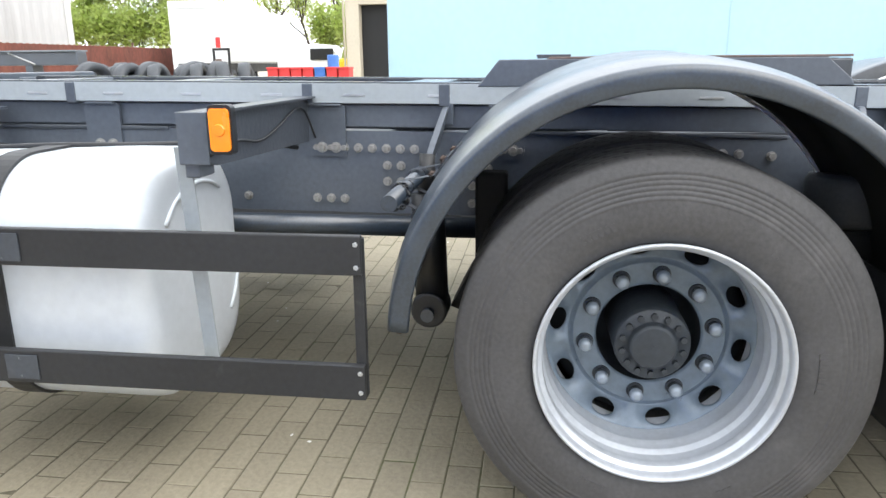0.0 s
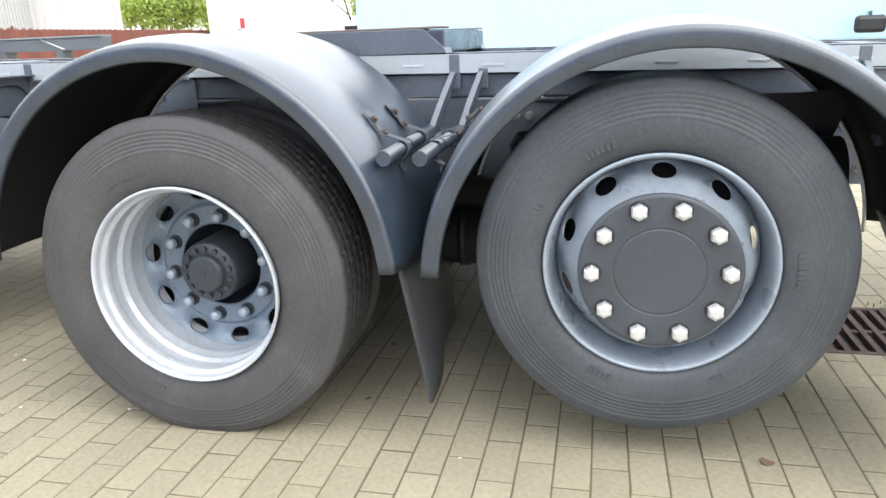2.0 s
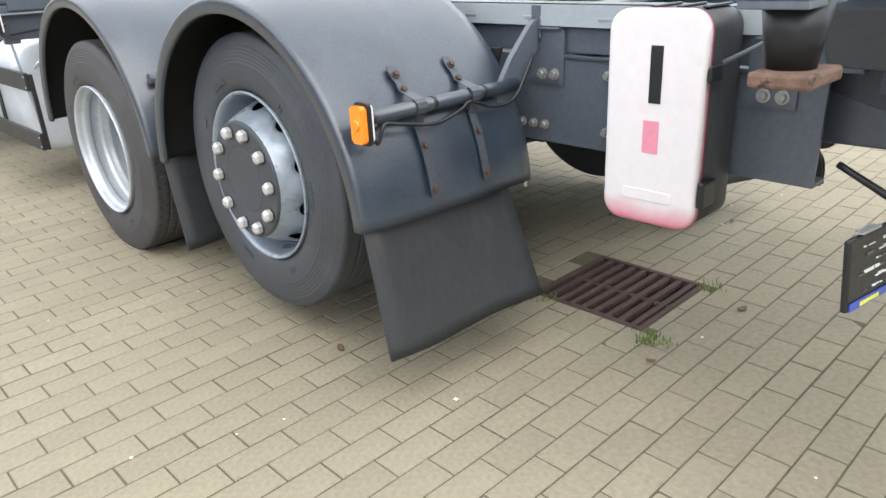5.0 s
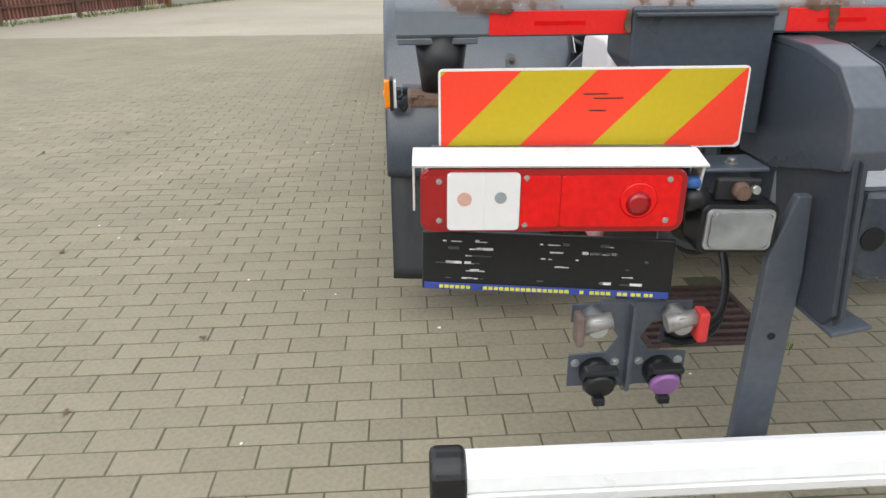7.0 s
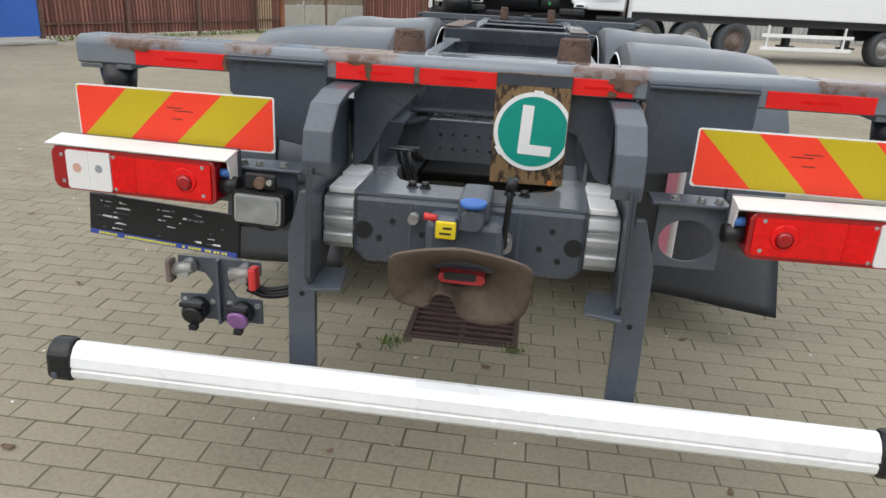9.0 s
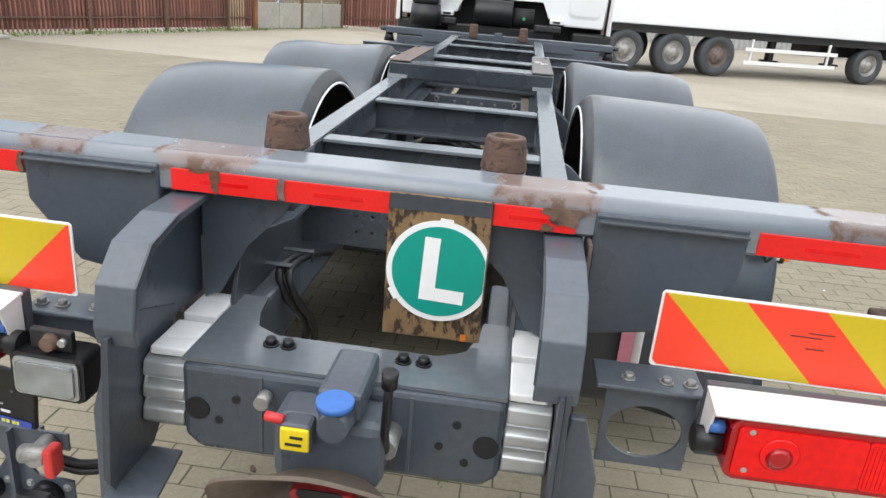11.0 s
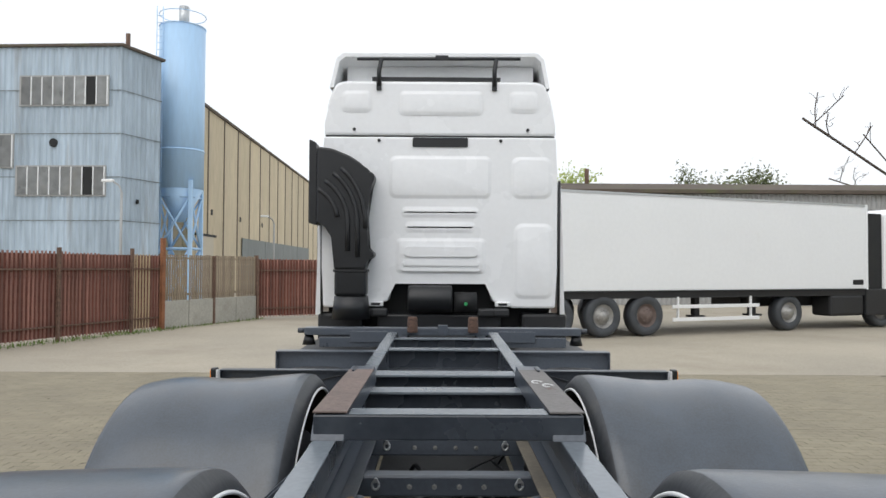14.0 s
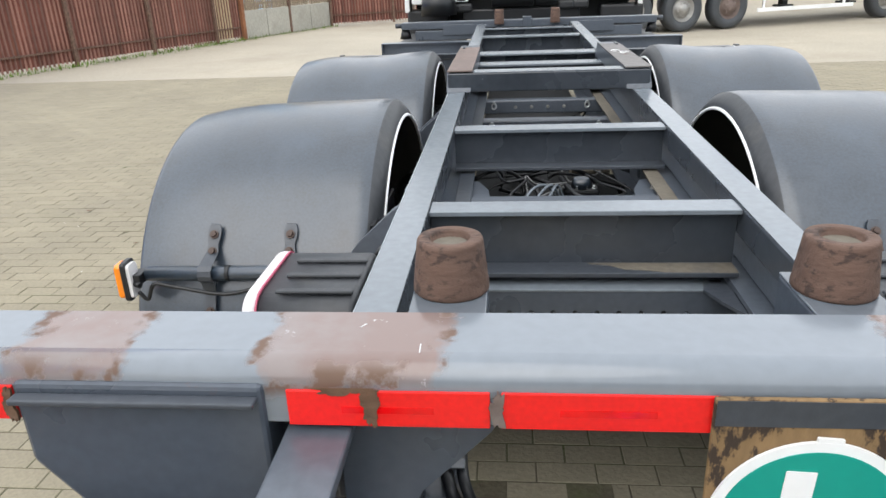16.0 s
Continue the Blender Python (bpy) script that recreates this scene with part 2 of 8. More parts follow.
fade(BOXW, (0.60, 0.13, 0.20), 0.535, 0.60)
PINK = mat("faded_red_plastic", (0.48, 0.085, 0.15), 0.4, 0, 0.12, 40, 5, 0.02, (0.6, 0.3, 0.36), 0.3, 6)
LABELPINK = mat("faded_pink_label", (0.74, 0.27, 0.36), 0.45, 0, 0.1, 60, 9, 0.01, (0.74, 0.5, 0.54), 0.35, 9)
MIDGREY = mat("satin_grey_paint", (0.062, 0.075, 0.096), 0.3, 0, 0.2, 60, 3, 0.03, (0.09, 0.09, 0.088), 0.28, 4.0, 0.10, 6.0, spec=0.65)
RUSTY = mat("brown_rusted_steel", (0.150, 0.092, 0.066), 0.8, 0, 0.45, 50, 14, 0.3, (0.10, 0.05, 0.035), 0.45, 12, 0.34, 30, rust_tone=(0.045, 0.025, 0.018))
BRBOLT = mat("browned_bolt", (0.085, 0.058, 0.048), 0.6, 0.3, 0.4, 60, 12, 0.1)
RUSTPAD = mat("worn_rusty_pad", (0.16, 0.12, 0.105), 0.7, 0, 0.35, 60, 6, 0.2, (0.24, 0.22, 0.2), 0.35, 8)
DUST = mat("dusty_brown_steel", (0.150, 0.132, 0.104), 0.8, 0, 0.3, 60, 6, 0.12, (0.085, 0.085, 0.085), 0.40, 9)
RUSTPLATE = mat("rust_streaked_plate", (0.215, 0.135, 0.062), 0.8, 0, 0.3, 60, 9, 0.2, (0.14, 0.08, 0.04), 0.3, 10, 0.50, 46, rust_tone=(0.040, 0.026, 0.017), tall=2.2)
CONERUST = mat("mottled_cone_rust", (0.112, 0.066, 0.048), 0.75, 0, 0.35, 50, 14, 0.3, (0.150, 0.092, 0.068), 0.34, 14, 0.42, 44, rust_tone=(0.056, 0.035, 0.028), tall=2.0)
GREEN = mat("green_sign_face", (0.0, 0.30, 0.235), 0.4, 0, 0.05, 50, 4, 0.01)
SIGNW = mat("white_sign_face", (0.85, 0.86, 0.86), 0.4, 0, 0.04, 50, 4, 0.01)
BLUEP = mat("blue_strip", (0.04, 0.075, 0.36), 0.4, 0, 0.1, 50, 6, 0.01)
YELTXT = mat("yellow_lettering", (0.75, 0.72, 0.08), 0.5, 0, 0.1, 50, 6, 0)
PURPLE = mat("purple_socket_lid", (0.30, 0.14, 0.36), 0.4, 0, 0.15, 50, 8, 0.02)
REDK = mat("red_coupling_plastic", (0.62, 0.04, 0.04), 0.4, 0, 0.15, 50, 8, 0.02)
YELTAG = mat("yellow_tag_plastic", (0.82, 0.62, 0.02), 0.45, 0, 0.1, 50, 8, 0.02)
BLUECAP = mat("blue_cap_plastic", (0.05, 0.16, 0.48), 0.4, 0, 0.15, 50, 8, 0.02)
BROWNFLAP = mat("dirty_brown_guard", (0.112, 0.084, 0.064), 0.7, 0, 0.3, 50, 6, 0.1, (0.26, 0.20, 0.12), 0.4, 5)
GRATE = mat("rusty_cast_iron", (0.088, 0.056, 0.05), 0.75, 0.2, 0.35, 50, 8, 0.15)
HOSE = mat("grey_hose", (0.16, 0.16, 0.16), 0.5, 0, 0.2, 50, 6, 0.02)

# ---- building helpers ----
def box(bm, x0, x1, y0, y1, z0, z1, bev=0.0, m=None):
    v = [bm.verts.new((x, y, z)) for x in (x0, x1) for y in (y0, y1) for z in (z0, z1)]
    fs = [bm.faces.new([v[i] for i in q]) for q in ((0, 1, 3, 2), (4, 6, 7, 5), (0, 4, 5, 1), (2, 3, 7, 6), (0, 2, 6, 4), (1, 5, 7, 3))]
    if bev:
        es = list({e for f in fs for e in f.edges})
        out = bmesh.ops.bevel(bm, geom=es, offset=bev, segments=2, affect="EDGES", profile=0.5)
        v = list({w for f in out["faces"] for w in f.verts} | {w for w in v if w.is_valid})
    if m is not None:
        bmesh.ops.transform(bm, matrix=m, verts=[w for w in v if w.is_valid])
    return v


def cyl(bm, a, b, r, r2=None, seg=16, cap=True, bev=0.0):
    a, b = Vector(a), Vector(b)
    r2 = r if r2 is None else r2
    q = (b - a).to_track_quat("Z", "Y").to_matrix()
    ring = []
    for p, rad in ((a, r), (b, r2)):
        ring.append([bm.verts.new(p + q @ Vector((rad * math.cos(2 * math.pi * i / seg), rad * math.sin(2 * math.pi * i / seg), 0))) for i in range(seg)])
    for i in range(seg):
        j = (i + 1) % seg
        f = bm.faces.new((ring[0][i], ring[0][j], ring[1][j], ring[1][i]))
        f.smooth = True
    if cap:
        c0, c1 = bm.faces.new(ring[0][::-1]), bm.faces.new(ring[1])
        if bev:
            bmesh.ops.bevel(bm, geom=list(c0.edges) + list(c1.edges), offset=bev, segments=2, affect="EDGES", profile=0.5)


def prism(bm, pts, axis, a, b, bev=0.0):
    """Extrudes a polygon along an axis from a to b; pts are the other two coordinates in x, y, z order."""
    def put(p, t):
        c = list(p)
        c.insert("xyz".index(axis), t)
        return bm.verts.new(c)
    lo, hi = [put(p, a) for p in pts], [put(p, b) for p in pts]
    fs = [bm.faces.new(lo[::-1]), bm.faces.new(hi)]
    for i in range(len(pts)):
        j = (i + 1) % len(pts)
        fs.append(bm.faces.new((lo[i], lo[j], hi[j], hi[i])))
    if bev:
        bmesh.ops.bevel(bm, geom=list({e for f in fs for e in f.edges}), offset=bev, segments=2, affect="EDGES", profile=0.5)


def rounded(x0, x1, z0, z1, r, n=5):
    pts = []
    for cx, cz, a in ((x1 - r, z1 - r, 0), (x0 + r, z1 - r, 90), (x0 + r, z0 + r, 180), (x1 - r, z0 + r, 270)):
        for i in range(n + 1):
            t = radians(a + 90 * i / n)
            pts.append((cx + r * math.cos(t), cz + r * math.sin(t)))
    return pts


def lathe(bm, prof, seg=64, notch=None, closed=False):
    """Turns a profile of (x, r) round the x axis. notch(i, k, x, r) may change the radius."""
    rings = []
    for k, (x, r) in enumerate(prof):
        row = []
        for i in range(seg):
            rr = notch(i, k, x, r) if notch else r
            t = 2 * math.pi * i / seg
            row.append(bm.verts.new((x, rr * math.sin(t), rr * math.cos(t))))
        rings.append(row)
    last = len(prof) if closed else len(prof) - 1
    for k in range(last):
        a, b = rings[k], rings[(k + 1) % len(prof)]
        for i in range(seg):
            j = (i + 1) % seg
            f = bm.faces.new((a[i], a[j], b[j], b[i]))
            f.smooth = True
    return rings


def hose(bm, pts, r, seg=8, steps=6):
    """A round tube along a smooth curve through pts."""
    P = [Vector(p) for p in pts]
    P = [2 * P[0] - P[1]] + P + [2 * P[-1] - P[-2]]
    line = []
    for i in range(1, len(P) - 2):
        for s in range(steps):
            t = s / steps
            line.append(0.5 * ((2 * P[i]) + (P[i + 1] - P[i - 1]) * t + (2 * P[i - 1] - 5 * P[i] + 4 * P[i + 1] - P[i + 2]) * t * t
                               + (3 * P[i] - P[i - 1] - 3 * P[i + 1] + P[i + 2]) * t ** 3))
    line.append(P[-2])
    sweep(bm, line, r, seg)


def sweep(bm, line, r, seg=8):
    rings = []
    for i, p in enumerate(line):
        d = (line[min(i + 1, len(line) - 1)] - line[max(i - 1, 0)]).normalized()
        side = d.orthogonal().normalized() if not rings else (side - d * side.dot(d)).normalized()
        up = d.cross(side)
        rad = r[i] if isinstance(r, list) else r
        rings.append([bm.verts.new(p + rad * (math.cos(2 * math.pi * k / seg) * side + math.sin(2 * math.pi * k / seg) * up)) for k in range(seg)])
    for a, b in zip(rings, rings[1:]):
        for k in range(seg):
            f = bm.faces.new((a[k], a[(k + 1) % seg], b[(k + 1) % seg], b[k]))
            f.smooth = True
    bm.faces.new(rings[0][::-1])
    bm.faces.new(rings[-1])


def pipe(bm, pts, r, seg=12):
    sweep(bm, [Vector(p) for p in pts], r, seg)


def mesh_of(name, bm, material, smooth=False):
    bmesh.ops.recalc_face_normals(bm, faces=bm.faces[:])
    me = bpy.data.meshes.new(name)
    if smooth:
        for f in bm.faces:
            f.smooth = True
    bm.to_mesh(me)
    bm.free()
    for mm in (material if isinstance(material, (list, tuple)) else [material]):
        me.materials.append(mm)
    return me


def part(name, bm, material, parent, label="", at=None):
    me = bm if isinstance(bm, bpy.types.Mesh) else mesh_of(name, bm, material)
    ob = new(name, me)
    if parent:
        ob.parent = parent
    if at is not None:
        ob.matrix_basis = at
    if label:
        ob["label"] = label
    return ob


def quick(name, material, parent, builder, *args, label="", at=None, **kw):
    bm = bmesh.new()
    builder(bm, *args, **kw)
    return part(name, bm, material, parent, label, at)


def empty(name, at=None, parent=None):
    ob = new(name)
    ob.empty_display_size = 0.2
    if at is not None:
        ob.matrix_basis = at
    if parent:
        ob.parent = parent
    return ob


# ---- the truck ----
RISE = Matrix.Translation((0, 0.5, 1.05)) @ Matrix.Rotation(0.0105, 4, "X") @ Matrix.Translation((0, -0.5, -1.05))
truck = tagged(empty("truck"), "grey three-axle swap-body chassis truck with white sleeper cab", "truck")


def both(fn):
    for s in (-1, 1):
        fn(s)


def span(s, a, b):
    """An interval of |x| on side s, in rising order."""
    return (s * a, s * b) if s > 0 else (-b, -a)


BOLT_ME = {}


def bolt_mesh(r=0.013, h=0.012, material=None):
    key = (r, h, material)
    if key not in BOLT_ME:
        bm = bmesh.new()
        cyl(bm, (0, 0, 0), (0, 0, h * 0.25), r * 1.35, seg=12)
        cyl(bm, (0, 0, h * 0.25), (0, 0, h), r, r * 0.86, seg=6)
        BOLT_ME[key] = mesh_of("bolt", bm, material or BOLT)
    return BOLT_ME[key]


def bolt(parent, p, way=(-1, 0, 0), r=0.013, h=0.012, material=None):
    m = Matrix.Translation(p) @ Vector(way).to_track_quat("Z", "Y").to_matrix().to_4x4()
    return part("bolt", bolt_mesh(r, h, material), None, parent, at=m)


# main frame rails, auxiliary channel and light top rails
def frame_side(s):
    def web(bm):
        prism(bm, [(s * a, b) for a, b in ((0.335, 0.665), (0.415, 0.665), (0.415, 0.95), (0.335, 0.95), (0.335, 0.938), (0.405, 0.938), (0.405, 0.677), (0.335, 0.677))], "y", -1.55, 5.6)
    rail = quick("chassis_rail", STEEL, truck, web)

    def aux(bm):
        box(bm, *span(s, 0.375, 0.408), -1.62, 4.0, 0.962, 1.0385, 0.003)
    quick("auxiliary_rail", STEEL, truck, aux)

    for a, b in ((-1.45, -0.62), (-0.45, 0.45), (0.86, 1.72), (2.5, 2.75), (2.95, 3.6)):
        quick("flange_strip", STEEL_WORN, truck, box, *span(s, 0.4155, 0.423), a, b, 0.944, 0.957, 0.003)

    def top(bm):
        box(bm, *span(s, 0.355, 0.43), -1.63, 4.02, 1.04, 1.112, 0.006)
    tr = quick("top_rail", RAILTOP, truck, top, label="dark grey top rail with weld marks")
    # paler skin: the sky sheen on the rail's top is put into colour
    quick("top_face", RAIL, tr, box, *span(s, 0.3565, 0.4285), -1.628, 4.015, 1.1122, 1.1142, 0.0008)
    quick("side_strip", STRIP, tr, box, *span(s, 0.4302, 0.4325), -1.62, 4.01, 1.044, 1.109, 0.0005)
    for k in range(18):
        y = -1.25 + 0.29 * k
        quick("weld_plug", GALV, tr, box, *span(s, 0.4326, 0.4345), y, y + 0.075, 1.066, 1.074, 0.0005)
    # joint straps across the top rail
    for y in (-0.648, 0.665, 1.96, 2.43, 3.3):
        quick("rail_joint", STEEL, truck, box, *span(s, 0.36, 0.4365), y - 0.018, y + 0.018, 1.036, 1.108, 0.003)
    # gusset plates that tie the top rail to the frame
    for y in (-0.683, -1.41, 1.765, 2.375, 3.2):
        bm = bmesh.new()
        prism(bm, [(y - 0.072, 0.862), (y + 0.06, 0.862), (y + 0.06, 1.029), (y + 0.047, 1.041), (y - 0.059, 1.041), (y - 0.072, 1.029)], "x", *span(s, 0.416, 0.4245))
        g = part("gusset_plate", bm, STEEL, truck)
        quick("gusset_lip", STEEL, g, box, *span(s, 0.4246, 0.440), y - 0.059, y + 0.047, 1.034, 1.041, 0.002)
        for dy in (-0.037, 0.012):
            bolt(g, (s * 0.4245, y + dy, 0.893), (s, 0, 0), 0.014, 0.018)
    # rows of frame bolts
    rows = [(-0.58 - 0.049 * i, 0.722) for i in range(3)] + [(-0.919 - 0.05 * i, 0.726) for i in range(3)]
    rows += [(-0.53, 0.893), (-0.918, 0.903), (-0.966, 0.904), (0.903, 0.888), (1.004, 0.893), (1.054, 0.893), (0.45, 0.893), (0.40, 0.893), (2.669, 0.716)]
    rows += [(2.408 - 0.049 * i, 0.893 - 0.0004 * i) for i in range(8)] + [(1.81 - 0.052 * i, 0.892) for i in range(3)]
    rows += [(2.414 - 0.05 * i, 0.714) for i in range(3)] + [(2.16 - 0.048 * (i % 2), 0.833 - 0.055 * (i // 2)) for i in range(4)]
    rows += [(1.865 - 0.053 * (i % 2), 0.830 - 0.061 * (i // 2)) for i in range(6)] + [(3.05 + 0.06 * i, 0.87) for i in range(3)]
    for y, z in rows:
        bolt(rail, (s * 0.4155, y, z), (s, 0, 0), 0.0118, 0.018)


both(frame_side)


# I-shaped crossmembers between the top rails
def crossmember(y, depth=0.15, flange=0.055, z=1.108, material=RAIL):
    c = empty("crossmember", Matrix.Translation((0, y, 0)), truck)
    c["label"] = "steel I-beam crossmember"
    # one paint in two greys: sky sheen on the flange, shade on the web
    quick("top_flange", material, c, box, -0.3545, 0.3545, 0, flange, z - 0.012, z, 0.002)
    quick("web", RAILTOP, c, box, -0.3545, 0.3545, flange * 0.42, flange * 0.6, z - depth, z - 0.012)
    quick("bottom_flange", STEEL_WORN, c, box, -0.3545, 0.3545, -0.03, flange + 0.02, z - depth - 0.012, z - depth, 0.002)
    return c


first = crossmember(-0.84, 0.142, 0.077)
bm = bmesh.new()
prism(bm, [(0.02, 0.022), (0.07, 0.012), (0.10, -0.010), (0.15, -0.016), (0.19, -0.026), (0.353, -0.0285), (0.353, 0.029), (0.02, 0.0285)], "z", 0.966, 0.9667)
part("dust_film", bm, DUST, first, "film of brown dust")
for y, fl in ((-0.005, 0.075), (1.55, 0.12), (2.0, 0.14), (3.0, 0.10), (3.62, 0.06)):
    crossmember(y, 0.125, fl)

GREYPAD = mat("scuffed_grey_pad", (0.15, 0.14, 0.135), 0.55, 0, 0.3, 60, 6, 0.15, (0.42, 0.41, 0.40), 0.18, 9, 0.2, 7)
# raised bolster in mid frame with its two rusty pads
bol = empty("bolster", None, truck)
bol["label"] = "raised grey bolster beam with worn rusty pads"
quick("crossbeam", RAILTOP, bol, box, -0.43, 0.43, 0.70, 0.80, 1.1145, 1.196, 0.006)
# lighter grey here holds the sky's reflection on the bolster top
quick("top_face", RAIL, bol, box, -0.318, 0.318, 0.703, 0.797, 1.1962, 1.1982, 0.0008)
for s in (-1, 1):
    bm = bmesh.new()
    prism(bm, [(0.69, 1.1145), (0.70, 1.135), (0.775, 1.2), (1.78, 1.2), (1.85, 1.1145)], "x", *span(s, 0.33, 0.436), 0.003)
    part("wedge", bm, STEEL, bol, "dark tapered wedge beam")
    quick("pad", RUSTPAD if s < 0 else GREYPAD, bol, box, *span(s, 0.322, 0.432), 0.702, 1.62, 1.2005, 1.2075, 0.002)
    if s > 0:
        for y, z in ((1.20, 0.02), (1.28, -0.012)):
            bm = bmesh.new()
            sweep(bm, [Vector((0.372 + z + 0.020 * math.cos(radians(a)), y + 0.032 * math.sin(radians(a)), 1.2079)) for a in range(0, 300, 25)], 0.0022, 5)
            part("chalk_mark", bm, SIGNW, bol, "white chalk scribble")
    quick("latch_strip", STEEL_WORN, bol, box, *span(s, 0.40, 0.412), 1.55, 1.66, 1.2076, 1.215, 0.002)

# wide bearer plates and the bracket beams of the side markers
def bearer(s):
    bm = bmesh.new()
    prism(bm, [(s * 0.436, 1.08), (s * 1.25, 1.08), (s * 1.25, 0.975), (s * 1.15, 0.95), (s * 0.436, 0.935)], "y", 2.43, 2.438)
    box(bm, *span(s, 0.436, 1.25), 2.40, 2.47, 1.08, 1.086)
    br = part("marker_bracket", bm, STEEL_WORN, truck, "dark folded sheet bracket of the side marker lamp")
    quick("end_plate", STEEL, br, box, *span(s, 1.2505, 1.257), 2.40, 2.475, 0.965, 1.086, 0.002)
    lamp(s, (s * 1.257, 2.358, 1.048), br, True)
    bm = bmesh.new()
    hose(bm, [(s * 1.2, 2.425, 0.98), (s * 1.05, 2.42, 1.0), (s * 0.9, 2.42, 0.985), (s * 0.75, 2.42, 1.01), (s * 0.6, 2.42, 1.05), (s * 0.5, 2.42, 1.04), (s * 0.46, 2.40, 0.95)], 0.0038)
    part("cable", bm, BLACK, br)
    bm = bmesh.new()
    box(bm, *span(s, 0.436, 1.20), 3.60, 3.608, 0.885, 1.014)
    box(bm, *span(s, 0.436, 1.20), 3.55, 3.65, 1.014, 1.021)
    box(bm, *span(s, 0.436, 1.20), 3.54, 3.599, 0.878, 0.886)
    box(bm, *span(s, 1.20, 1.207), 3.55, 3.65, 0.878, 1.021)
    part("bearer_plate", bm, STEEL, truck)


def lamp(s, p, parent, framed=False):
    """Orange side marker: backing or frame, lens with a round boss."""
    x, y, z = p
    bm = bmesh.new()
    prism(bm, rounded(y - 0.028, y + 0.028, z - 0.056, z + 0.056, 0.010), "x", *span(s, abs(x) - 0.004, abs(x) + (0.021 if framed else 0.008)), 0.001)
    part("marker_backing", bm, BLACK, parent)
    bm = bmesh.new()
    prism(bm, rounded(y - 0.024, y + 0.024, z - 0.048, z + 0.048, 0.008), "x", *span(s, abs(x) + (0.0215 if framed else 0.0085), abs(x) + 0.027), 0.002 if framed else 0.004)
    cyl(bm, (x + s * 0.024, y, z), (x + s * 0.032, y, z), 0.016, 0.012, 20)
    part("marker_lens", bm, ORANGE, parent, "orange lens")
    bm = bmesh.new()
    prism(bm, rounded(y - 0.022, y + 0.022, z - 0.048, z + 0.048, 0.008), "x", *span(s, abs(x) - 0.014, abs(x) - 0.0045), 0.002)
    part("marker_socket", bm, CLEARLENS, parent, "pale back of the lamp")
    quick("connector", BLACK, parent, cyl, (x - s * 0.0145, y - 0.004, z - 0.01), (x - s * 0.032, y - 0.012, z - 0.014), 0.011, 0.008, seg=12)


both(bearer)


# the loaded stance: the ladder frame rises a little towards the cab
for ob in truck.children:
    if ob.name.split(".")[0] in ("chassis_rail", "auxiliary_rail", "flange_strip", "top_rail", "rail_joint", "gusset_plate", "crossmember", "bearer_plate"):
        ob.matrix_basis = RISE @ ob.matrix_basis

# ---- wheels ----
def notched(every, points):
    def fn(i, k, x, r):
        return r - 0.008 if k in points and i % every == points[k] % every else r
    return fn


def tyre_profile(w, R, ri, groove):
    """Closed tyre section from the outer bead round to the inner bead: x from 0 (outer sidewall) to w."""
    p = [(0.035, ri), (0.012, ri + 0.015), (0.004, ri + 0.04), (0.0, ri + 0.075), (0.001, R - 0.104)]
    # fine ribs round the upper sidewall: rounded lands with narrow grooves between them
    for q in range(6):
        r0, x0 = R - 0.100 + 0.0115 * q, 0.0010 + 0.0022 * q
        p += [(x0 + groove, r0), (x0 + groove, r0 + 0.0018), (x0 - 0.0002, r0 + 0.0034), (x0 + 0.0006, r0 + 0.0098)]
    p += [(0.0170, R - 0.026), (0.0215, R - 0.010), (0.027, R - 0.003), (0.036, R)]
    g = [0.085, 0.125, 0.165, 0.205]
    p += [(0.043, R), (0.050, R), (0.056, R), (0.062, R + 0.0005)]
    for c in [q * w / 0.29 for q in g]:
        p += [(c - 0.013, R + 0.001), (c - 0.010, R + 0.001), (c - 0.0022, R + 0.001), (c - 0.0016, R + 0.0002), (c + 0.0016, R + 0.0002), (c + 0.0022, R + 0.001), (c + 0.010, R + 0.001), (c + 0.013, R + 0.001)]
    p += [(w - 0.036, R), (w - 0.024, R - 0.004), (w - 0.018, R - 0.012), (w - 0.012, R - 0.06), (w, R - 0.11), (w - 0.004, ri + 0.04), (w - 0.035, ri)]
    return p


def tyre_mesh(w, R, ri, seg=600, every=10, groove=0.0011, material=RUBBER_DUSTY):
    bm = bmesh.new()
    prof = tyre_profile(w, R, ri, groove)
    n = len(prof)
    # short sipes in the tread, staggered from rib to rib
    rows = [k for k, (x, r) in enumerate(prof) if r >= R - 0.0001 and 0.04 < x < w - 0.04]
    pick = {k: (0 if prof[k][0] < 0.065 else 1 + int((prof[k][0] - 0.065) / 0.02)) * 2 for k in rows if prof[k][0] < 0.058 or min(abs(prof[k][0] - q * w / 0.29) for q in (0.085, 0.125, 0.165, 0.205)) < 0.0115}
    lathe(bm, prof, seg, notched(every, pick) if every else None)
    # raised unreadable sidewall marks
    for a, da, r0 in ((20, 16, R - 0.15), (60, 9, R - 0.145), (150, 14, R - 0.15), (205, 8, R - 0.145), (262, 18, R - 0.15), (318, 7, R - 0.145)):
        for k in range(int(da // 2.4)):
            t0, t1 = radians(a + 2.4 * k), radians(a + 2.4 * k + 1.7)
            vs = []
            for x in (-0.0007, 0.004):
                for t, r in ((t0, r0), (t1, r0), (t1, r0 + 0.02), (t0, r0 + 0.02)):
                    vs.append(bm.verts.new((x, r * math.sin(t), r * math.cos(t))))
            bm.faces.new(vs[:4])
            for i in range(4):
                j = (i + 1) % 4
                bm.faces.new((vs[i], vs[j], vs[4 + j], vs[4 + i]))
    return mesh_of("tyre", bm, material)


